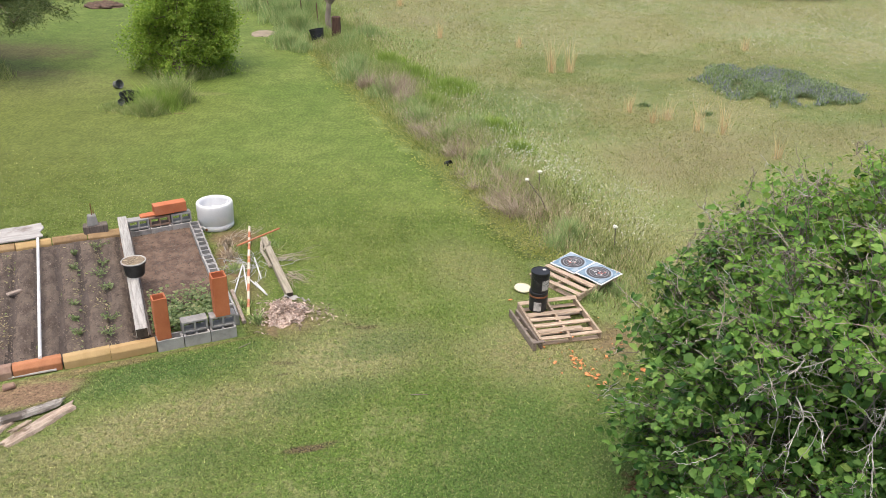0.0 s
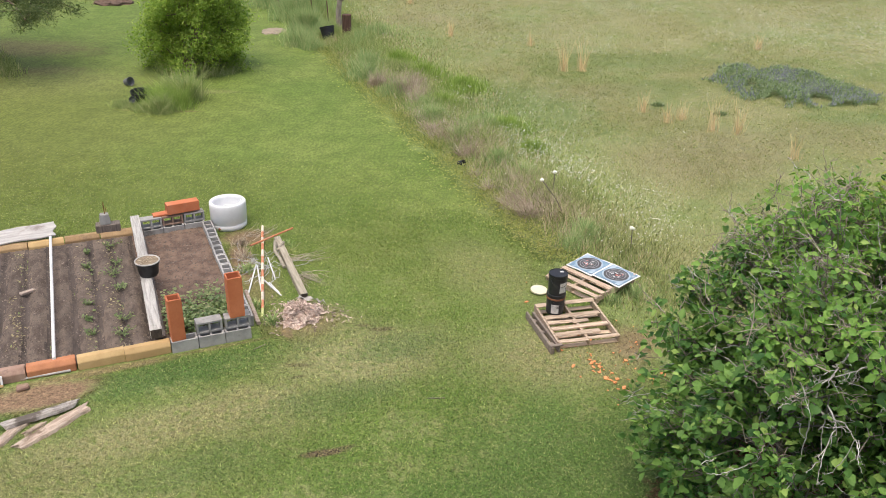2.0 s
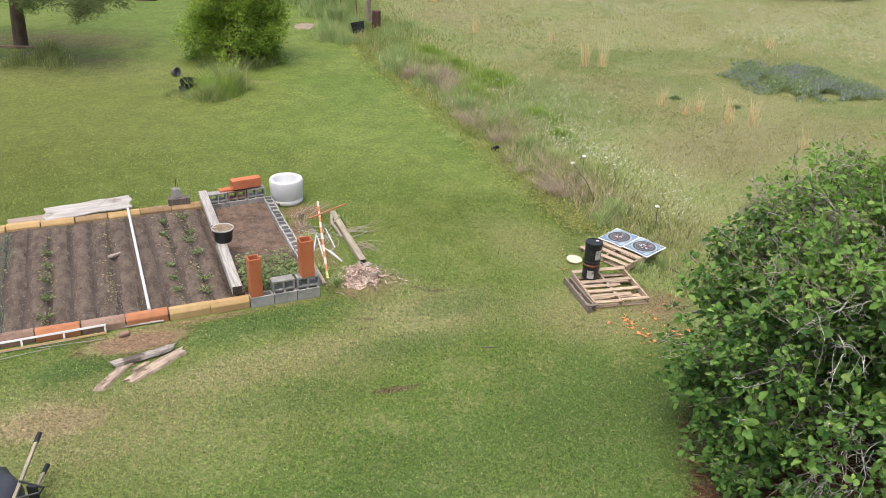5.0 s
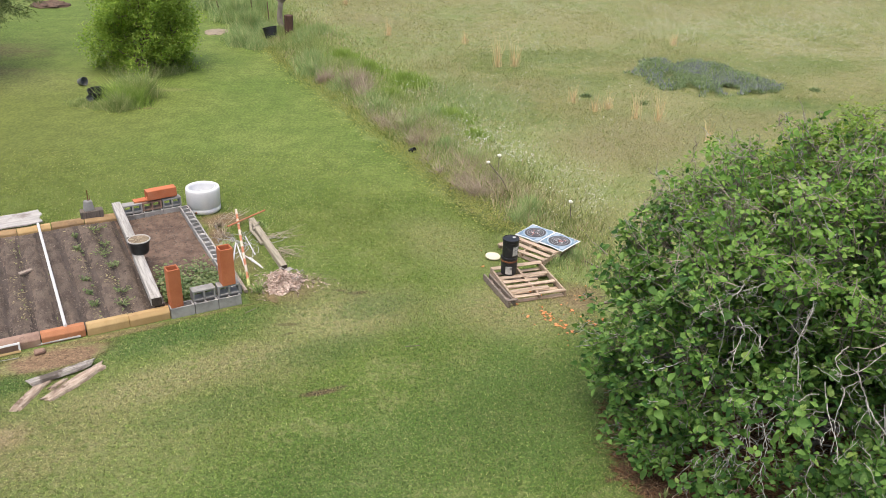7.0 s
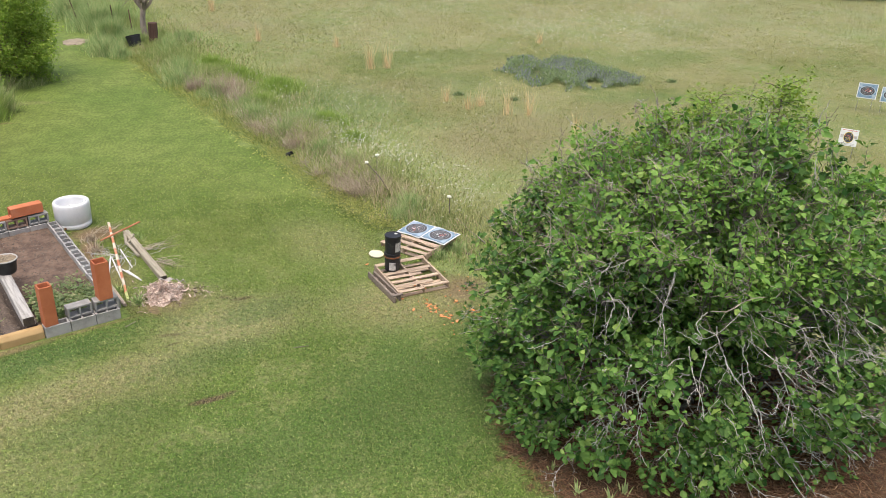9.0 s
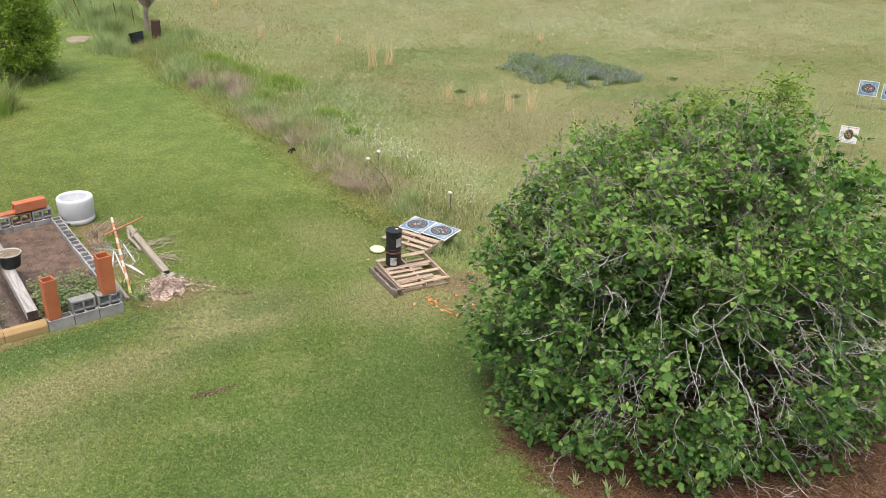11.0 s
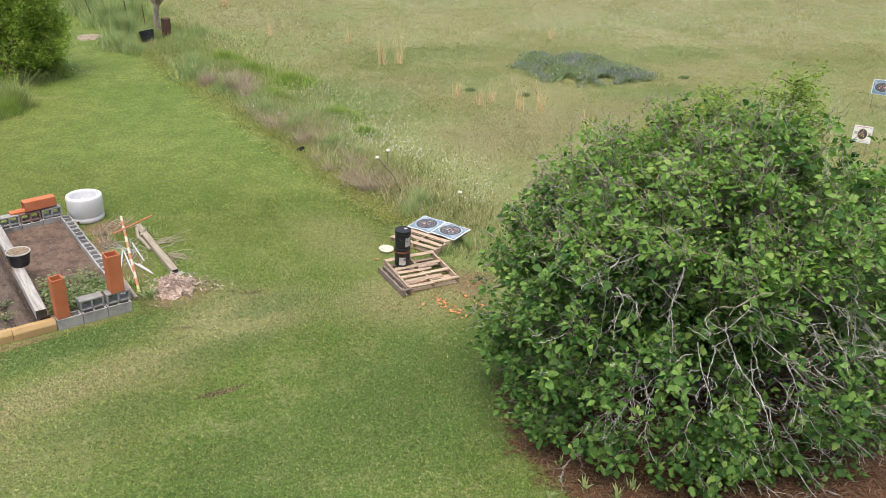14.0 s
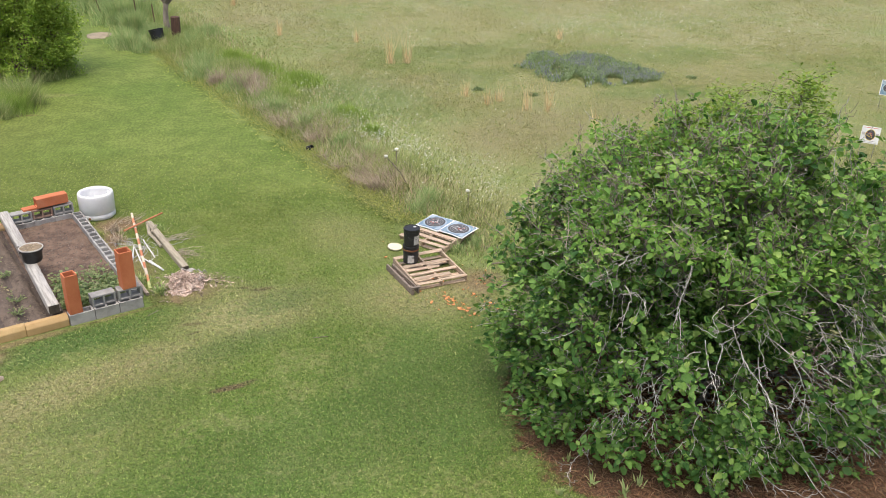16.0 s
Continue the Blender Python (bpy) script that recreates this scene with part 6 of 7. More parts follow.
M_NET = surface("green_net", (0.06, 0.17, 0.11), (0.12, 0.27, 0.175), scale=9, fine=60, rand=0.1, bump=0.05, rough=0.5)
netting()
tagged(greens(), "low mass of green leafy weeds inside the block walls", "plants", kind="stuff")
ob = part("wood_chip", box(0.24, 0.09, 0.04, bevel=0.01, wobble=0.01), M_PLANK)
ob.matrix_world = bed(-3.22, 2.7, 0.085, 30)
tagged(ob, "short weathered offcut of wood lying on the soil", "wood offcut")


# ---- litter round the bed ----
def striped_pole():
    root = empty("striped_pole", look((-4.2, 15.08, 0.05), (-3.37, 11.55, 0.05)) @ pose(0, 0, 0), "long orange and white striped pole lying in the grass", "pole")
    n = 13
    long = 3.62
    for k in range(n):
        z0, z1 = -long * k / n, -long * (k + 1) / n
        part("band", tube(bmesh.new(), [(0, 0, z0), (0, 0, z1)], 0.027 - 0.001 * (k % 2), 10), M_LIME if k >= n - 1 else (M_STRIPE if k % 2 else M_CREAM), root, "orange band" if k % 2 else "white band")


striped_pole()
pipe("rusty_stake", (-4.2, 14.1, 0.09), (-3.55, 14.9, 0.12), 0.018, M_STRIPE, "thin rust-orange stake lying across the striped pole", "stake", 8)
ob = beam(look((-3.78, 14.5, 0.06), (-2.83, 12.28, 0.06)) @ pose(0, 0, 0, 180), 0.12, 0.115, 2.42, M_OLDPOST, "grey weathered round-edged fence post lying on the grass", "fence_post", "post")


def stand():
    root = empty("forked_branch", pose(-3.6, 13.9, 0.02), "grey forked dead branch lying against the old post", "branch")
    part("stem", tube(bmesh.new(), [(-0.16, 0.36, 0.1), (-0.1, 0.05, 0.05), (0.04, -0.22, 0.06), (0.2, -0.55, 0.03)], 0.03, 7), M_OLDPOST, root)
    part("fork", tube(bmesh.new(), [(0.03, 0.27, 0.14), (-0.08, 0.04, 0.05)], 0.022, 7), M_OLDPOST, root)


stand()
for k, (p, q) in enumerate((((-3.81, 12.38, 0.02), (-3.92, 13.4, 0.06)), ((-3.90, 13.38, 0.04), (-3.59, 12.42, 0.02)), ((-3.74, 12.97, 0.03), (-3.24, 12.35, 0.02)), ((-3.79, 13.75, 0.03), (-3.47, 12.93, 0.02)), ((-3.55, 12.8, 0.02), (-3.3, 12.45, 0.02)))):
    pipe("plastic_conduit", p, q, 0.014, M_PVC, "length of thin white plastic pipe lying in the grass", "pipe", 8)["group"] = "loose white pipes"
ob = part("grey_stick", tube(bmesh.new(), [bed_pt(0.18, 1.5, 0.05), bed_pt(0.16, 0.4, 0.03)], 0.035, 8), M_PLANK)
tagged(ob, "weathered grey stick lying beside the block row", "stick")


def wire_tangle(x, y, reach, n, label):
    bm = bmesh.new()
    for _ in range(n):
        p = Vector((random.gauss(0, reach * 0.5), random.gauss(0, reach * 0.35), 0.02))
        a = random.uniform(0, 6.28)
        pts = []
        for k in range(9):
            pts.append(p.copy())
            a += random.uniform(-0.5, 0.5)
            p = p + Vector((math.cos(a), math.sin(a), 0)) * 0.09
            p.z = 0.02 + abs(random.gauss(0, 0.03))
        tube(bm, pts, 0.0045, 5)
    ob = part("wire_tangle", bm, M_WIRE)
    ob.matrix_world = pose(x, y, 0)
    tagged(ob, label, "wire", "wire tangles")


wire_tangle(-3.68, 13.35, 0.2, 20, "tangle of grey hose and wire on the grass")
wire_tangle(-4.05, 13.75, 0.2, 7, "small tangle of grey wire on bare soil")


def brush_pile(x, y, turn, n, long, label):
    chunks = []
    for _ in range(n):
        p = np.array([rng.normal(0, 0.07), rng.normal(0, 0.1), 0.03])
        a = rng.normal(0, 0.45)
        q = p + np.array([math.cos(a), math.sin(a), rng.uniform(0.0, 0.12)]) * long * rng.uniform(0.5, 1.1)
        limb(chunks, crooked(p, q, 0.03, 5), np.linspace(0.005, 0.002, 5), 4)
    ob = bulk("brushwood", *join(chunks), M_STALK)
    ob.matrix_world = pose(x, y, 0, 0, 0, turn)
    tagged(ob, label, "brushwood", "brushwood")


brush_pile(-3.4, 13.75, 18, 16, 0.75, "thin dry twigs lying across the grass")
brush_pile(-3.05, 13.1, -48, 34, 0.6, "small heap of dry twigs lying in the grass")
brush_pile(-4.3, 14.6, 60, 14, 0.6, "dry twigs and stems on bare soil by the tub")


def fibre_pile():
    root = empty("fibre_heap", pose(-2.78, 11.72, 0, 0, 0, -20), "ragged heap of shredded pinkish-brown bark on the lawn", "heap")
    bm = bmesh.new()
    bmesh.ops.create_icosphere(bm, subdivisions=4, radius=1)
    for v in bm.verts:
        k = 1 + 0.4 * noise.noise(v.co * 1.9 + Vector((3, 1, 0))) + 0.2 * noise.noise(v.co * 6)
        v.co = Vector((v.co.x * 0.31 * k, v.co.y * 0.36 * k, max(v.co.z, -0.02) * 0.15 * (1 + noise.noise(v.co * 5))))
    part("core", bm, M_FIBRE, root)
    n = 2100
    th, r = rng.uniform(0, 2 * np.pi, n), np.abs(rng.normal(0, 0.55, n)).clip(0, 1.5)
    wob = 1 + 0.25 * np.sin(2 * th + 1) + 0.25 * np.sin(3 * th + 0.5) + 0.14 * np.sin(7 * th)
    x, y = 0.40 * r * wob * np.cos(th), 0.46 * r * wob * np.sin(th)
    lump = 0.6 + 0.9 * wave(x, y, 0.07, 1.4)
    at = np.stack([x, y, 0.16 * np.exp(-(r / 0.8) ** 2) * lump + rng.uniform(0.0, 0.035, n)], 1)
    tagged(bulk("shredded_bark", *leaves(at, rng.normal(0, 1, (n, 3)) * np.array([1, 1, 0.45]), rng.normal(0, 0.8, (n, 3)) + np.array([0, 0, 1.0]), rng.uniform(0.02, 0.10, n), OVAL, OVAL_F, 0.5), M_FIBRE, root), kind="stuff")
    for x, y, z, w, d, turn in ((-0.12, 0.40, 0.10, 0.26, 0.10, 12), (0.12, 0.42, 0.09, 0.2, 0.08, -15), (-0.28, 0.18, 0.08, 0.16, 0.09, 50), (0.22, 0.1, 0.12, 0.15, 0.07, 30)):
        bm = bmesh.new()
        g = [[bm.verts.new(((i / 6 - 0.5) * w + random.uniform(-0.012, 0.012), (k / 3 - 0.5) * d + random.uniform(-0.012, 0.012), 0.03 * math.sin(i * 1.3 + k) + random.uniform(0, 0.008))) for i in range(7)] for k in range(4)]
        for k in range(3):
            for i in range(6):
                bm.faces.new((g[k][i], g[k][i + 1], g[k + 1][i + 1], g[k + 1][i]))
        e = bmesh.ops.extrude_face_region(bm, geom=bm.faces[:])
        bmesh.ops.translate(bm, verts=[v for v in e["geom"] if isinstance(v, bmesh.types.BMVert)], vec=(0, 0, 0.006))
        bmesh.ops.recalc_face_normals(bm, faces=bm.faces[:])
        part("torn_sheet", bm, M_BOARD, root, "pale torn bark sheet").matrix_basis = pose(x, y, z, random.uniform(-20, 20), random.uniform(-15, 15), turn)


fibre_pile()


def plank(p, q, wide, thick, label, material):
    p, q = Vector(p), Vector(q)
    long = (q - p).length
    bm = bmesh.new()
    n = 17
    rows = []
    for k in range(n):
        x = long * k / (n - 1) - long / 2
        taper = random.uniform(0.75, 1.0) if k in (0, n - 1) else 1.0
        w0 = wide * (0.5 + 0.22 * noise.noise((x * 4.5, wide * 70, 1.0)) + 0.1 * noise.noise((x * 17, 3.0, wide))) * taper
        w1 = wide * (0.5 + 0.22 * noise.noise((x * 4.5, wide * 70, 9.0)) + 0.1 * noise.noise((x * 17, 7.0, wide))) * taper
        sag = 0.012 * noise.noise((x * 4, wide * 40, 0))
        rows.append([bm.verts.new((x + random.uniform(-0.07, 0.07) * (k in (0, n - 1)), s * w, z + sag + (0.01 * noise.noise((x * 9, s * 2.0, wide * 9)) if z else 0.0))) for s, w, z in ((-1, w0, 0), (1, w1, 0), (0.8, w1, thick), (0.0, w1, thick * 1.15), (-0.8, w0, thick))])
    for a, b in zip(rows, rows[1:]):
        for k in range(5):
            bm.faces.new((a[k], a[(k + 1) % 5], b[(k + 1) % 5], b[k]))
    bm.faces.new(rows[0][::-1])
    bm.faces.new(rows[-1])
    bmesh.ops.recalc_face_normals(bm, faces=bm.faces[:])
    ob = part("plank", bm, material)
    d = q - p
    ob.matrix_world = Matrix.Translation((p + q) / 2) @ pose(0, 0, 0, 0, -math.degrees(math.asin(d.z / long)), math.degrees(math.atan2(d.y, d.x)))
    tagged(ob, label, "plank", "old planks")


plank((-6.07, 8.55, 0.035), (-5.33, 9.13, 0.035), 0.15, 0.045, "split grey weathered plank lying across another on the grass", M_GREYPLANK)
plank((-5.70, 8.22, 0.0), (-5.17, 9.12, 0.0), 0.19, 0.04, "broad broken brown plank lying on the grass", M_BROKEN)
plank((-6.03, 8.0, 0.0), (-5.88, 8.75, 0.0), 0.17, 0.035, "weathered plank with a sawn end lying on the grass", M_BROKEN)
plank((-5.74, 8.48, 0.0), (-5.6, 8.72, 0.0), 0.07, 0.03, "short broken plank lying on the grass", M_BROKEN)
ob = part("brick_piece", box(0.15, 0.1, 0.07, bevel=0.02, wobble=0.015), M_BROWNBRICK)
ob.matrix_world = pose(-6.25, 9.45, 0, 0, 0, 30)
tagged(ob, "broken brown brick lying on bare earth", "brick")


def white_frame():
    root = empty("window_frame", bed(-3.5, 0.035, 0.01, 0.8), "old white painted window sash leaning on the edging blocks", "window frame")
    tilt = pose(0, 0, 0.01, 66)
    long = 3.2
    for name, sx, sy, at in (("rail", long, 0.035, (-long / 2, 0, 0)), ("top_rail", long, 0.035, (-long / 2, 0.125, 0))):
        ob = part(name, box(sx, sy, 0.03, at, 0.004), M_PVC if name == "top_rail" else M_YELLOW, root)
        ob.matrix_basis = tilt
    for k in range(6):
        ob = part("bar", box(0.03, 0.09, 0.026, (-0.016 - k * 0.6, 0.0625, 0.002), 0.004), M_PVC, root)
        ob.matrix_basis = tilt


white_frame()
for p, q in (((-8.3, 8.55, 0.03), (-6.9, 9.25, 0.03)), ((-8.2, 8.35, 0.02), (-7.2, 8.95, 0.03)), ((-7.4, 8.95, 0.02), (-6.5, 9.3, 0.02))):
    pipe("dry_stalk", p, q, 0.005, M_BOARD, "long dry stalk lying on the grass before the bed", "stalk", 6)["group"] = "dry stalks"
pipe("grey_pipe", (-6.66, 9.53, 0.03), (-5.78, 9.91, 0.03), 0.018, M_BOARD, "thin grey plastic pipe lying along the edging blocks", "pipe", 8)


def wheelbarrow():
    root = empty("wheelbarrow", WHEELBARROW, "wheelbarrow with a charcoal tub and wooden handles, lying on its side", "wheelbarrow")
    # tub: open box with sloping sides, rim rolled over
    def rounded(x0, x1, half, n=28):
        pts = []
        for k in range(n):
            c, s = math.cos(2 * math.pi * k / n), math.sin(2 * math.pi * k / n)
            f = (abs(c) ** 3.2 + abs(s) ** 3.2) ** (-1 / 3.2)
            pts.append(((x0 + x1) / 2 + (x1 - x0) / 2 * c * f, half * s * f))
        return pts

    lo, low2, mid, hi = rounded(-0.12, 0.20, 0.10), rounded(-0.24, 0.31, 0.19), rounded(-0.34, 0.42, 0.26), rounded(-0.42, 0.52, 0.32)
    bm = bmesh.new()
    ring = lambda pts, z: [bm.verts.new((x, y, z)) for x, y in pts]
    big = lambda pts, k: [(x * k + 0.04 * (1 - k), y * k) for x, y in pts]
    rings = [ring(lo, 0.315), ring(low2, 0.34), ring(mid, 0.46), ring(hi, 0.60), ring(big(hi, 1.06), 0.605), ring(big(hi, 1.06), 0.585), ring(big(hi, 1.015), 0.58), ring(big(mid, 1.03), 0.45), ring(big(low2, 1.04), 0.325), ring(big(lo, 1.04), 0.295)]
    for a, b in zip(rings, rings[1:]):
        for k in range(28):
            bm.faces.new((a[k], a[(k + 1) % 28], b[(k + 1) % 28], b[k]))
    bm.faces.new(rings[0][::-1])
    bm.faces.new(rings[-1])
    bmesh.ops.recalc_face_normals(bm, faces=bm.faces[:])
    part("tub", bm, M_TUB, root, smooth=True)
    for s in (-1, 1):
        ob = part("handle", box(0.038, 0.034, 1.55, bevel=0.006), M_OLDPOST, root, "bare wooden handle")
        ob.matrix_basis = Matrix.Translation((0.62, 0.10 * s, 0.16)) @ pose(0, 0, 0, 0, -80, -8 if s > 0 else 3)
        g = part("grip", tube(bmesh.new(), [(0, 0, 1.42), (0, 0, 1.57)], 0.03, 10), M_BLACK, ob, "black rubber grip")
        leg = part("leg", tube(bmesh.new(), [(0.1, 0.2 * s, 0.3), (-0.04, 0.22 * s, 0.0), (-0.12, 0.22 * s, 0.0), (-0.17, 0.24 * s, 0.3)], 0.014, 8), M_BLACK, root, "black steel leg")
    part("brace", box(0.03, 0.5, 0.12, (-0.1, 0, 0.06), 0.004), M_BLACK, root)
    wheel = part("wheel", lathe([(0.0, -0.03), (0.11, -0.03), (0.12, -0.035), (0.12, 0.035), (0.11, 0.03), (0.0, 0.03)], 24), M_STEEL, root)
    wheel.matrix_basis = pose(0.68, 0, 0.2, 90)
    tyre = part("tyre", lathe([(0.12, -0.03), (0.17, -0.045), (0.2, -0.03), (0.205, 0.0), (0.2, 0.03), (0.17, 0.045), (0.12, 0.03), (0.12, -0.03)], 28), M_BLACK, wheel)
    for k, w in enumerate((0.10, 0.07)):
        part("marking", box(0.004, w, 0.03, (0, 0, 0)), M_LABEL, root, "plain pale marking").matrix_basis = pose(-0.36, 0.02 - 0.02 * k, 0.47 - 0.05 * k, 0, -34, 0)


# it lies on its side, handles pointing away, underside turned to the lawn
WHEELBARROW = Matrix(((-0.015, 0.0, -1.0, -5.47), (-1.0, 0.0, 0.015, 5.28), (0.0, 1.0, 0.0, 0.35), (0, 0, 0, 1)))
wheelbarrow()


# ---- pallets and targets ----
def pallet(m, sx, sy, boards, label, stringers=3, material=None, skip=(), inset=0.0, cut={}):
    """A slatted pallet: boards across, on edge-set stringers, with bottom boards."""
    material = material or M_PALLET
    root = empty("pallet", m, label, "pallet", "pallets")
    for k in range(stringers):
        y = -sx / 2 + 0.02 + (sx - 0.04) * k / (stringers - 1)
        part("stringer", box(0.038, sy, 0.09 + (0.02 if inset and k != 1 else 0.0), (y, 0, 0.018), 0.004, wobble=0.004), material, root)
    for k in range(boards):
        if k in skip:
            continue
        y = -sy / 2 + 0.045 + (sy - 0.09) * k / (boards - 1)
        long, x = sx - (2 * inset if 0 < k < boards - 1 else 0.0) + random.uniform(-0.008, 0.004), 0.0
        if inset and k in cut:
            x = (long / 2 - cut[k] / 2) * (-1 if k % 2 else 1)
            part("deck_board", box(long - cut[k] - 0.02, 0.085, 0.018, (-x * (long / cut[k] - 1) - 0.0, y - 0.02, 0.106), 0.003, turn=pose(0, 0, 0, 0, 0, random.uniform(-3, 3)), wobble=0.007), material, root)
            long = cut[k]
        part("deck_board", box(long, random.choice((0.095, 0.1, 0.085)), 0.018, (x, y, (0.130 if inset and k == boards - 1 else 0.108)), 0.003, turn=pose(0, 0, 0, random.uniform(-2, 2), random.uniform(-0.6, 0.6), random.uniform(-2.2, 2.2)), wobble=0.008), material, root)
    for k in range(5 if inset else 3):
        y = -sy / 2 + 0.05 + (sy - 0.1) * k / (4 if inset else 2)
        part("bottom_board", box(sx, 0.09, 0.018, (0, y, 0.0), 0.003, wobble=0.003), material, root)
    return root


PALLET_A = pose(1.68, 11.68, 0.02, 1.5, 0, 15.5)
pallet(PALLET_A, 1.04, 1.12, 7, "pale wooden pallet lying on the lawn with two buckets on it", skip=(5,), inset=0.045, cut={0: 0.52, 1: 0.74, 3: 0.66})
old = empty("old_pallet", pose(1.14, 11.42, 0.0, 0, 0, 17.5), "old dark wooden pallet end half under the paler pallet", "pallet", "pallets")
part("stringer", box(0.045, 1.14, 0.12, (-0.07, 0, 0), 0.008, wobble=0.008), M_PALLETDARK, old)
part("stringer", box(0.035, 1.10, 0.10, (0.05, 0.01, 0), 0.006, wobble=0.008), M_PALLETDARK, old)
for y in (-0.34, 0.02, 0.38):
    part("cross_board", box(0.15, 0.07, 0.02, (-0.01, y, 0.03), 0.004, wobble=0.005), M_PALLETDARK, old)
part("end_board", box(0.20, 0.06, 0.02, (0.0, -0.53, 0.12), 0.004), M_PALLETDARK, old)


def bucket(m, label, label_at, tall=0.355):
    root = empty("bucket", m, label, "bucket", "stacked buckets")
    part("body", lathe([(0.0, 0.0), (0.138, 0.0), (0.142, 0.006), (0.148, tall * 0.80), (0.152, tall * 0.805), (0.154, tall * 0.83), (0.149, tall * 0.835), (0.150, tall * 0.9), (0.1515, tall * 0.905), (0.1515, tall * 0.925), (0.150, tall * 0.93)], 36), M_BLACK, root, smooth=False)
    lid = part("lid", lathe([(0.150, tall * 0.93), (0.1555, tall * 0.93), (0.156, tall * 0.985), (0.152, tall), (0.146, tall), (0.142, tall * 0.975), (0.0, tall * 0.97)], 36), M_BLACK, root, "black plastic lid")
    bm = bmesh.new()
    n, a0, a1, z0, z1 = 12, *label_at
    rows = [[bm.verts.new((r * math.cos(radians(a)), r * math.sin(radians(a)), z)) for z, r in ((z0, 0.1435 + 0.006 * z0 / (tall * 0.8)), (z1, 0.1435 + 0.006 * z1 / (tall * 0.8)))] for a in [a0 + (a1 - a0) * k / (n - 1) for k in range(n)]]
    for a, b in zip(rows, rows[1:]):
        bm.faces.new((a[0], b[0], b[1], a[1]))
    part("label", bm, M_LABEL, root, "worn pale paper label")
    part("bung", lathe([(0.0, tall * 0.97), (0.03, tall * 0.97), (0.03, tall * 0.97 + 0.008), (0.0, tall * 0.97 + 0.01)], 14, at=(0.06, 0.05, 0)), M_LABEL, lid, "pale round bung in the cover")
    part("handle", tube(bmesh.new(), [(0.155 * math.cos(t), 0.155 * math.sin(t), tall * 0.83 - 0.13 * math.sin(t - 3.6)) for t in [3.6 + math.pi * k / 14 for k in range(15)]], 0.003, 5), M_BLACK, root, "thin wire handle")
    return root


BUCKET = (1.355, 11.93, 0.15)
low = bucket(pose(*BUCKET, 0, 0, 20), "dirty black plastic bucket with a torn label on the pallet", (218, 268, 0.03, 0.19))
part("rust_band", lathe([(0.1505, 0.262), (0.1565, 0.27), (0.157, 0.29), (0.1525, 0.297)], 36), M_RUST, low, "brown dirt band")
bucket(pose(BUCKET[0] + 0.008, BUCKET[1], BUCKET[2] + 0.353, 0, 0, -4), "black plastic bucket with a lid, stacked on another bucket", (284, 345, 0.05, 0.23))
ob = part("round_cover", lathe([(0.0, 0.0), (0.148, 0.0), (0.15, 0.008), (0.146, 0.02), (0.135, 0.021), (0.128, 0.016), (0.0, 0.016)], 36), M_LID)
ob.matrix_world = pose(1.17, 12.84, 0.035, 4, 3, 0)
tagged(ob, "cream plastic bucket lid lying on the grass", "cover")

# the second pallet lies tilted on the weeds
TILTED = pose(2.10, 13.18, 0.07) @ Euler((radians(7), radians(-3), radians(-50))).to_matrix().to_4x4() @ pose(0, 0, 0, 0, 0, 90)
pallet(TILTED @ pose(0, 0, 0, 0, 0, 90), 1.18, 1.02, 6, "pale wooden pallet lying tilted on the weeds under two targets")


def ellipse(rx, ry, z, hole=0.0, n=40, rag=0.0, thick=0.002):
    bm = bmesh.new()
    a = [2 * math.pi * k / n for k in range(n)]
    out = [bm.verts.new((rx * math.cos(t) * (1 + random.uniform(-rag, rag)), ry * math.sin(t) * (1 + random.uniform(-rag, rag)), z)) for t in a]
    if hole:
        inn = [bm.verts.new((rx * hole * math.cos(t), ry * hole * math.sin(t), z)) for t in a]
        for k in range(n):
            bm.faces.new((out[k], out[(k + 1) % n], inn[(k + 1) % n], inn[k]))
    else:
        bm.faces.new(out)
    return bm


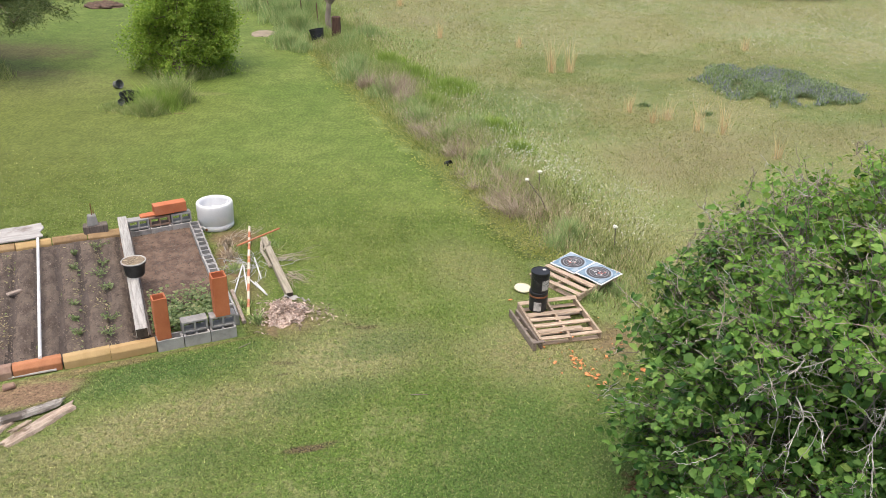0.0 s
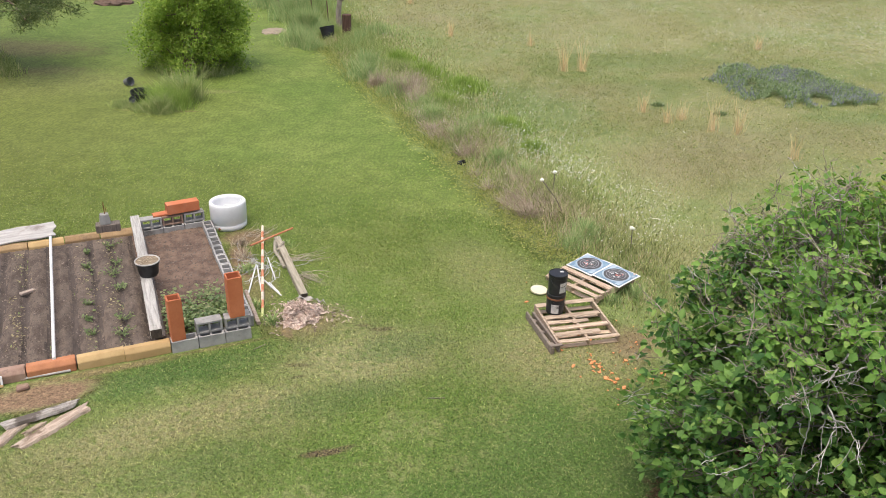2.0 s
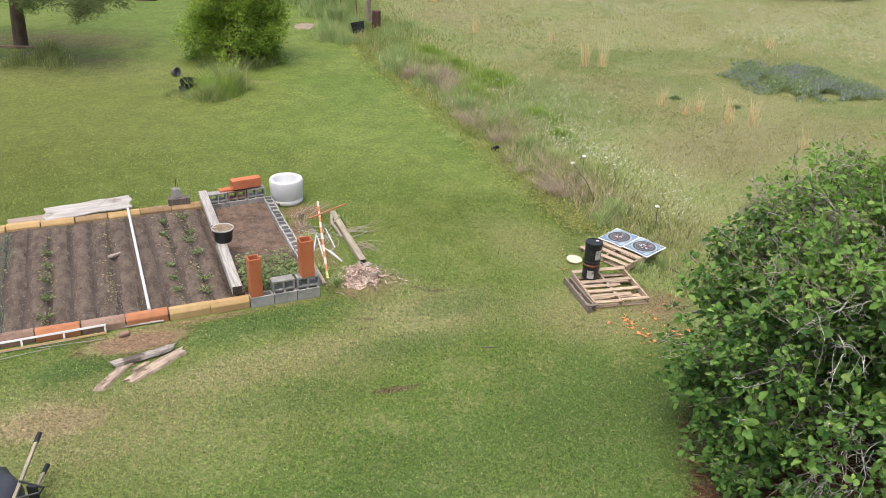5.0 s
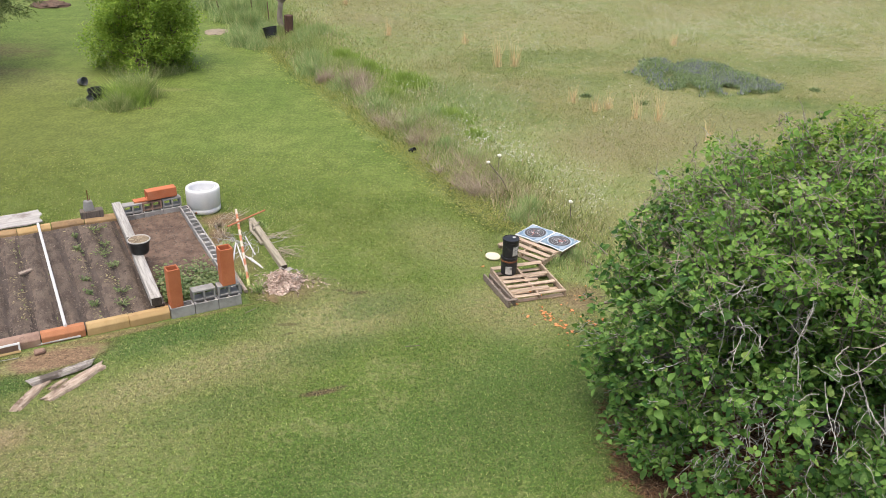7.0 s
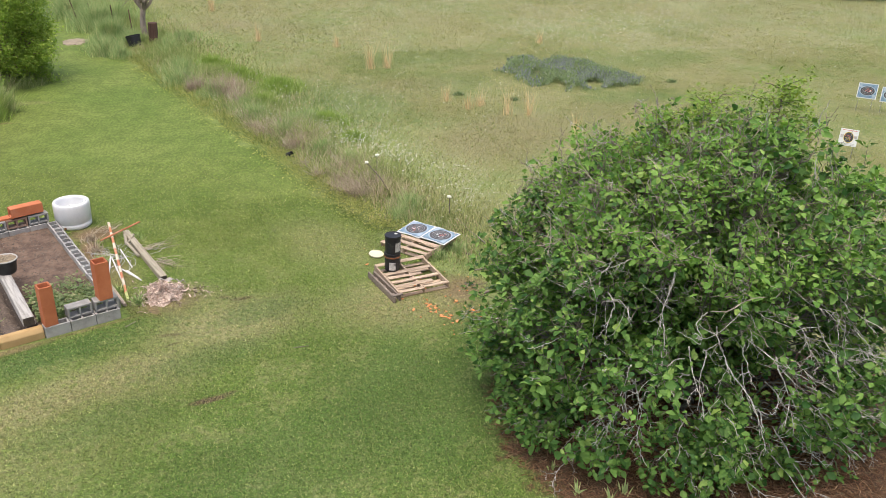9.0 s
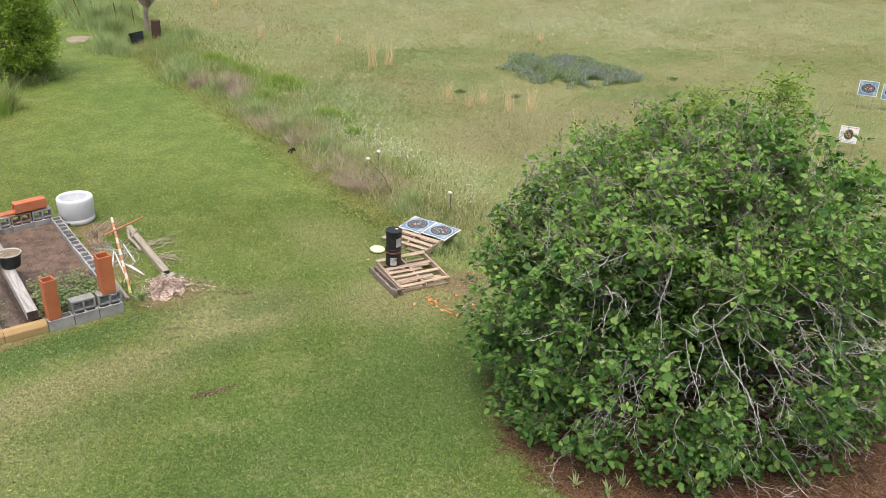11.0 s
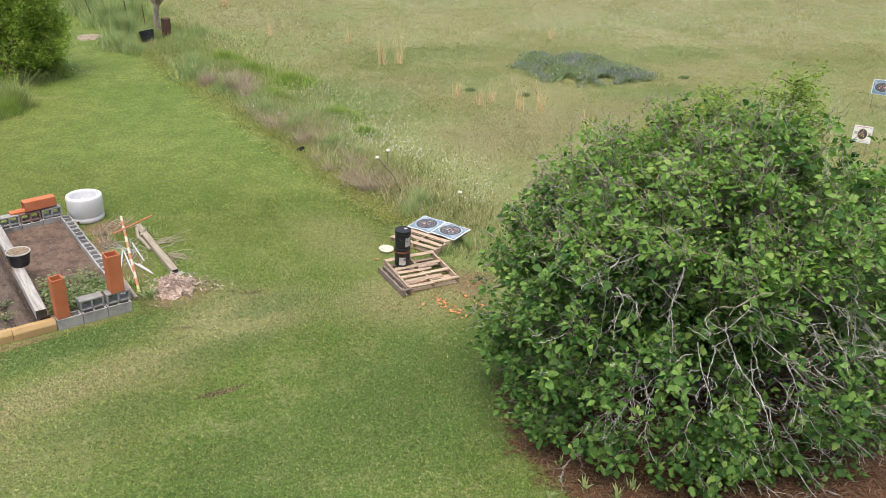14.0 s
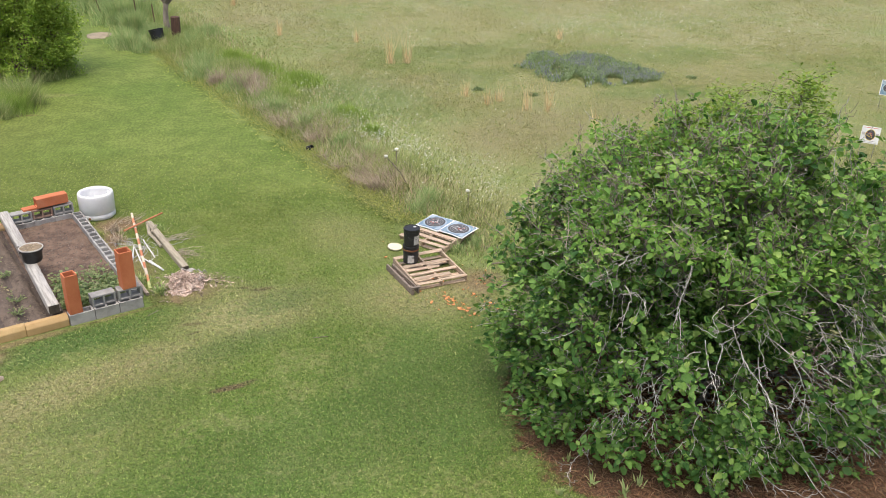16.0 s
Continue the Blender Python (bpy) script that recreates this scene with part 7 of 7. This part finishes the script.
def target(m, w, h, label, ovx=0.37, ovy=0.31, group="lying targets", sheet=None, ink=None):
    """A printed cardboard target: white sheet, blue field, dark rings and a shot-up middle."""
    root = empty("target", m, label, "target", group)
    bm = bmesh.new()
    nx, ny = 8, 6
    g = [[bm.verts.new((w * (i / nx - 0.5), h * (j / ny - 0.5), 0.006 * math.sin(i * 1.1 + j * 0.6))) for i in range(nx + 1)] for j in range(ny + 1)]
    for j in range(ny):
        for i in range(nx):
            bm.faces.new((g[j][i], g[j][i + 1], g[j + 1][i + 1], g[j + 1][i]))
    r = bmesh.ops.extrude_face_region(bm, geom=bm.faces[:])
    bmesh.ops.translate(bm, verts=[v for v in r["geom"] if isinstance(v, bmesh.types.BMVert)], vec=(0, 0, -0.006))
    bmesh.ops.recalc_face_normals(bm, faces=bm.faces[:])
    sheet_part = part("sheet", bm, M_PAPER, root, "white cardboard sheet")
    part("printed_field", box(w * 0.91, h * 0.90, 0.003, (0, 0, 0.007), 0), sheet or M_BLUE, sheet_part, "blue printed field")
    part("corner_panel", box(w * 0.15, h * 0.24, 0.003, (-w * 0.36, h * 0.32, 0.0105), 0), M_PALEBLUE, sheet_part)
    part("corner_panel", box(w * 0.15, h * 0.24, 0.003, (w * 0.36, -h * 0.32, 0.0105), 0), M_PALEBLUE, sheet_part)
    part("pale_oval", ellipse(w * (ovx + 0.06), h * (ovy + 0.09), 0.0145), M_PALEBLUE, sheet_part, "pale blue oval")
    part("dark_oval", ellipse(w * ovx, h * (ovy + 0.05), 0.018, rag=0.02), M_INK, sheet_part, "black oval")
    for k in (0.8, 0.58, 0.38):
        part("ring", ellipse(w * ovx * k, h * (ovy + 0.05) * k, 0.021, 0.93), M_RINGS, sheet_part, "thin grey ring")
    for _ in range(22):
        p = part("shot_mark", ellipse(random.uniform(0.006, 0.02), random.uniform(0.008, 0.022), 0, 0, 7, 0.4), random.choice((M_RED, M_LABEL, M_PAPER)), sheet_part, "ragged pale red shot mark")
        p.matrix_basis = pose(random.gauss(0, w * 0.10), random.gauss(0, h * 0.08), 0.0235 + random.uniform(0, 0.003), 0, 0, random.uniform(0, 180))
    return root


target(TILTED @ pose(0.26, 0.26, 0.137) @ pose(0, 0, 0, 0, 0, 90), 0.62, 0.56, "blue and white printed target with shot-up middle on a pallet")
target(TILTED @ pose(0.27, -0.36, 0.137) @ pose(0, 0, 0, 2, -2, 90), 0.62, 0.56, "creased blue and white shooting target hanging over the pallet's edge")


def standing_target(x, y, z, w, h, turn, label, kind):
    m = pose(x, y, 0, 0, 0, turn)
    if kind == "blue":
        root = target(m, w, h, label, 0.36, 0.24, "standing targets")
        flat = [o for o in root.children]
    else:
        root = empty("target", m, label, "target", "standing targets")
        card = part("sheet", box(w, h, 0.006, (0, 0, -0.003), 0), M_PAPER, root, "white cardboard sheet")
        part("ring", ellipse(w * 0.27, h * 0.33, 0.004), M_GOLD, card, "yellow outer ring")
        part("dark_disc", ellipse(w * 0.245, h * 0.30, 0.007, rag=0.02), M_INK, card, "black disc")
        for k in range(2):
            for s in (-1, 1):
                part("lettering_bar", box(w * 0.16, h * 0.17, 0.003, (s * w * 0.36, h * 0.05, 0.003), 0), M_LABEL, card, "plain grey bar in place of a printed name")
        for k in range(2):
            part("footer_bar", box(w * 0.8, h * 0.03, 0.003, (0, -h * (0.36 + 0.08 * k), 0.003), 0), M_LABEL, card, "plain grey bar")
        part("header_bar", box(w * 0.8, h * 0.03, 0.003, (0, h * 0.42, 0.003), 0), M_RED, card, "plain red bar")
        for _ in range(9):
            p = part("shot_mark", ellipse(0.018, 0.014, 0, 0, 8, 0.3), random.choice((M_GOLD, M_RED)), card, "bright shot mark")
            p.matrix_basis = pose(random.gauss(0, w * 0.08), random.gauss(0, h * 0.09), 0.0095)
        flat = [o for o in root.children]
    lean = pose(0, 0, z + h / 2 * math.cos(radians(14)), 76)
    for o in flat:
        o.matrix_basis = lean @ o.matrix_basis
    for s in (-1, 1):
        part("wire_leg", tube(bmesh.new(), [(s * w * 0.36, 0.02, 0), (s * w * 0.36, 0.02, z + 0.1)], 0.006, 6), M_STEEL, root, "thin wire leg")


standing_target(18.88, 21.83, 0.46, 0.60, 0.50, -38, "blue printed shooting target standing on wire legs in the pasture", "blue")
standing_target(19.55, 21.5, 0.38, 0.60, 0.50, -38, "blue printed shooting target on wire legs, further along the row", "blue")
standing_target(14.88, 17.26, 0.42, 0.47, 0.46, -38, "white target with a black disc standing on wire legs", "white")


# clay shards from shot discs, scattered before the pallet
def shards():
    spots = [(1.45, 11.02, 0.06, 5), (1.82, 10.82, 0.05, 5), (1.84, 10.66, 0.05, 7), (1.9, 10.53, 0.05, 9), (1.96, 10.40, 0.05, 9), (2.03, 10.25, 0.05, 7), (2.13, 10.02, 0.06, 5), (2.30, 10.22, 0.09, 8), (2.6, 10.34, 0.09, 8), (2.74, 10.24, 0.07, 5), (2.28, 10.76, 0.08, 4), (1.66, 10.47, 0.12, 4), (0.97, 13.18, 0.03, 1), (2.3, 11.0, 0.25, 7), (2.55, 11.2, 0.25, 6), (0.98, 12.4, 0.1, 3), (2.05, 9.7, 0.1, 2), (1.95, 11.55, 0.12, 5), (1.5, 11.25, 0.1, 4), (2.1, 11.9, 0.1, 3)]
    meshes = []
    for _ in range(6):
        bm = bmesh.new()
        n = random.choice((4, 5, 6))
        lowv = [bm.verts.new((0.03 * math.cos(6.28 * k / n) * random.uniform(0.5, 1.2), 0.022 * math.sin(6.28 * k / n) * random.uniform(0.5, 1.2), 0)) for k in range(n)]
        bm.faces.new(lowv)
        r = bmesh.ops.extrude_face_region(bm, geom=bm.faces[:])
        bmesh.ops.translate(bm, verts=[v for v in r["geom"] if isinstance(v, bmesh.types.BMVert)], vec=(0, 0, 0.008))
        bmesh.ops.recalc_face_normals(bm, faces=bm.faces[:])
        me = bpy.data.meshes.new("clay_shard")
        bm.to_mesh(me)
        bm.free()
        me.materials.append(M_SHARD)
        meshes.append(me)
    for x, y, s, n in spots:
        for _ in range(n):
            ob = new("clay_shard", random.choice(meshes))
            k = random.choice((0.35, 0.5, 0.6, 0.8, 1.0, 1.5))
            ob.matrix_world = pose(random.gauss(x, 1.5 * s), random.gauss(y, 1.5 * s), 0.022, random.uniform(-20, 20), random.uniform(-20, 20), random.uniform(0, 360)) @ Matrix.Diagonal((k, k, 1, 1))
            tagged(ob, "bright orange shard of a broken clay disc on the grass", "clay shard", "clay shards")

    for x, y in ((1.86, 11.78), (1.52, 11.46), (1.62, 11.40), (1.95, 11.5), (1.75, 11.62)):
        ob = new("clay_shard", random.choice(meshes))
        ob.matrix_world = PALLET_A @ pose(0, 0, 0.02) @ pose(x - 1.68, y - 11.68, 0.0, 0, 0, random.uniform(0, 360))
        tagged(ob, "orange clay shard lying between the pallet's boards", "clay shard", "clay shards")


shards()
for p, q, r in (((2.98, 12.68, 0.02), (3.2, 12.36, 0.03), 0.014), ((2.9, 11.9, 0.02), (3.35, 11.95, 0.03), 0.014), ((2.9, 10.95, 0.03), (3.5, 11.2, 0.05), 0.02), ((-0.6, 9.6, 0.01), (-0.35, 9.62, 0.012), 0.006), ((-3.3, 10.65, 0.02), (-3.15, 10.8, 0.03), 0.006)):
    pipe("fallen_stick", p, q, r, M_BROWNTWIG, "dry fallen stick lying on the grass", "stick", 6)["group"] = "fallen sticks"


def mulch_straw():
    """Fallen straw and leaf litter under the fig."""
    n = 16000
    th, r = rng.uniform(0, 2 * np.pi, n), np.sqrt(rng.uniform(0, 1, n))
    x, y = 4.6 + 2.55 * r * np.cos(th), 7.0 + 2.6 * r * np.sin(th)
    side = rng.uniform(0, 1, n) < 0.35
    x, y = np.where(side, 6.6 + 2.0 * r * np.cos(th), x), np.where(side, 6.2 + 2.2 * r * np.sin(th), y)
    at = np.stack([x, y, rng.uniform(0.004, 0.03, n)], 1)
    way = rng.normal(0, 1, (n, 3)) * np.array([1, 1, 0.12])
    return bulk("fallen_straw", *leaves(at, way, np.tile([0.0, 0.0, 1.0], (n, 1)) + rng.normal(0, 0.3, (n, 3)), rng.uniform(0.06, 0.18, n), OVAL, OVAL_F, 0.14), M_NEEDLES)


tagged(mulch_straw(), "reddish-brown straw and leaf litter under the fig", "mulch", kind="stuff")
for x, y, s in ((2.75, 5.6, 0.2), (3.1, 5.35, 0.26), (2.3, 5.5, 0.16), (3.35, 5.5, 0.2), (2.6, 6.1, 0.15)):
    tuft("weed", x, y, 0.07, s, 14, M_REED, "small green weed in the straw under the fig", "weed", 0.035, 0.9, "weeds under the fig")


# ---- along the old fence ----
def stump_post():
    bm = lathe([(0.0, 0.0), (0.19, 0.0), (0.185, 0.3), (0.182, 0.7), (0.178, 0.95), (0.165, 0.98), (0.0, 0.975)], 18)
    for v in bm.verts:
        a = math.atan2(v.co.y, v.co.x)
        k = 1 + 0.05 * math.sin(5 * a) + 0.04 * noise.noise((a * 3, v.co.z * 1.5, 0))
        v.co.x, v.co.y = v.co.x * k, v.co.y * k
    ob = part("fence_post", bm, M_STUMP)
    ob.matrix_world = pose(-5.1, 33.35, 0, 0, 1, 0)
    tagged(ob, "thick reddish-brown wooden fence post", "post")


M_STUMP = surface("red_brown_post", (0.06, 0.032, 0.024), (0.21, 0.12, 0.09), scale=5, fine=35, grain=(4, 4, 0.6), bump=0.8, depth=0.01)
stump_post()


def small_tree():
    root = empty("bare_tree", pose(-5.58, 34.5, 0), "small grey tree with a leaning trunk behind the fence post", "tree")
    chunks = []
    limb(chunks, crooked(np.array([0, 0, 0.0]), np.array([0.05, 0.1, 1.3]), 0.05, 6), np.linspace(0.13, 0.10, 6), 10)
    ends = []
    for k in range(7):
        a = k * 0.9
        q = np.array([0.05 + math.cos(a) * 1.1, 0.1 + math.sin(a) * 1.1, 2.9 + 0.5 * math.sin(k * 2)])
        pts = crooked(np.array([0.05, 0.1, 1.25]), q, 0.1, 6)
        limb(chunks, pts, np.linspace(0.075, 0.02, 6), 6)
        for _ in range(9):
            e = pts[rng.integers(2, 6)] + rng.normal(0, 0.3, 3)
            limb(chunks, crooked(pts[rng.integers(2, 6)], e, 0.04, 4), np.linspace(0.014, 0.005, 4), 4)
            ends.append(e)
    tagged(bulk("trunk", *join(chunks), M_PALEBARK, root), "brownish-grey trunk and branches")
    at = np.repeat(np.array(ends), 22, 0) + rng.normal(0, 0.16, (len(ends) * 22, 3))
    at = at[at[:, 2] > 2.3]
    m = len(at)
    bulk("crown", *leaves(at, rng.normal(0, 1, (m, 3)), rng.normal(0, 0.5, (m, 3)) + np.array([0, 0, 1.0]), rng.uniform(0.06, 0.12, m), OVAL, OVAL_F, 1.0), M_BUSH, root)


small_tree()


def tub(m, r, tall, label):
    ob = part("plant_pot", lathe([(0.0, 0.0), (r * 0.78, 0.0), (r * 0.8, 0.02), (r * 0.94, tall * 0.88), (r, tall * 0.89), (r * 1.02, tall), (r * 0.96, tall), (r * 0.9, tall * 0.86), (r * 0.75, 0.04), (0.0, 0.035)], 28), M_GREYPOT if "grey" in label else M_BLACK)
    ob.matrix_world = m
    return tagged(ob, label, "plant pot", "black pots")


tub(pose(-5.74, 32.95, 0.06, -13, -12, 0), 0.29, 0.5, "large black plastic tub standing in the tall grass")
tub(pose(-9.85, 23.8, 0.0, 6, 4, 0), 0.30, 0.32, "black plastic plant pot standing in long grass")
tub(pose(-9.3, 24.2, 0.05, 30, 10, 0), 0.15, 0.22, "black plastic plant pot tilted in long grass")
tub(pose(-10.95, 25.5, 0.107, 75, 0, 60), 0.14, 0.22, "dusty grey plastic plant pot lying on its side on the lawn")
tub(pose(-9.97, 23.45, 0.1, 60, 0, 20), 0.10, 0.16, "small grey plastic pot lying in the grass")
tub(pose(-0.35, 19.09, 0.06, 72, 10, 55), 0.085, 0.15, "small black plastic pot lying at the lawn's edge")
for x, y in ((-9.1, 39.6), (-8.0, 37.9), (-7.15, 37.2), (-6.25, 36.0)):
    root = empty("fence_stake", pose(x, y, 0, random.uniform(-3, 3), -14 if x < -7.6 else -3, 0), "thin rusty steel fence stake in the tall grass", "fence post", "fence stakes")
    part("bar", box(0.045, 0.012, 1.05, bevel=0.002), M_STUMP, root)
    part("web", box(0.012, 0.03, 1.05, (0, 0.021, 0), 0.002), M_STUMP, root)


def seed_head(x, y, tall, lean, label):
    root = empty("wild_flower", pose(x, y, 0), label, "flower", "tall flower stalks")
    p = Vector((lean[0], lean[1], tall))
    part("stem", tube(bmesh.new(), [(0, 0, 0), (lean[0] * 0.4, lean[1] * 0.4, tall * 0.55), p], 0.008, 6), M_TWIG, root)
    bm = bmesh.new()
    bmesh.ops.create_icosphere(bm, subdivisions=2, radius=0.055)
    for v in bm.verts:
        v.co = Vector((v.co.x, v.co.y, v.co.z * 0.6)) * random.uniform(0.8, 1.15) + p
    part("flower_head", bm, M_PETAL, root, "round white flower head")


seed_head(1.75, 17.1, 0.62, (0.02, 0.1), "tall stalk with a round white flower at the pasture's edge")
seed_head(1.95, 16.0, 0.62, (-0.5, 0.7), "leaning stalk with a round white flower at the pasture's edge")
seed_head(3.05, 14.6, 0.45, (0.0, 0.1), "short stalk with a round white flower at the pasture's edge")
ob = part("plank", box(1.9, 0.22, 0.05, bevel=0.006), M_BROWNBRICK)
ob.matrix_world = pose(-16.9, 27.6, 0.25, 0, 4, 20)
tagged(ob, "reddish-brown plank lying on brush under the pine", "plank")
brush_pile(-17.3, 27.2, 10, 60, 1.2, "heap of dry brush under the pine")


# ---- far off ----
def far_hedge():
    """Scrub at the far side of the pasture."""
    for k, (x, y) in enumerate(((12.5, 47.2), (15.6, 47.6), (18.6, 47.8), (37.5, 46.4), (41.5, 45.2))):
        bush("pasture_scrub", x, y, 1.9, 0.8, 0.8, 420, 0.12, M_SAGE, "low grey-green scrub at the pasture's far side", "bush", 9)


far_hedge()
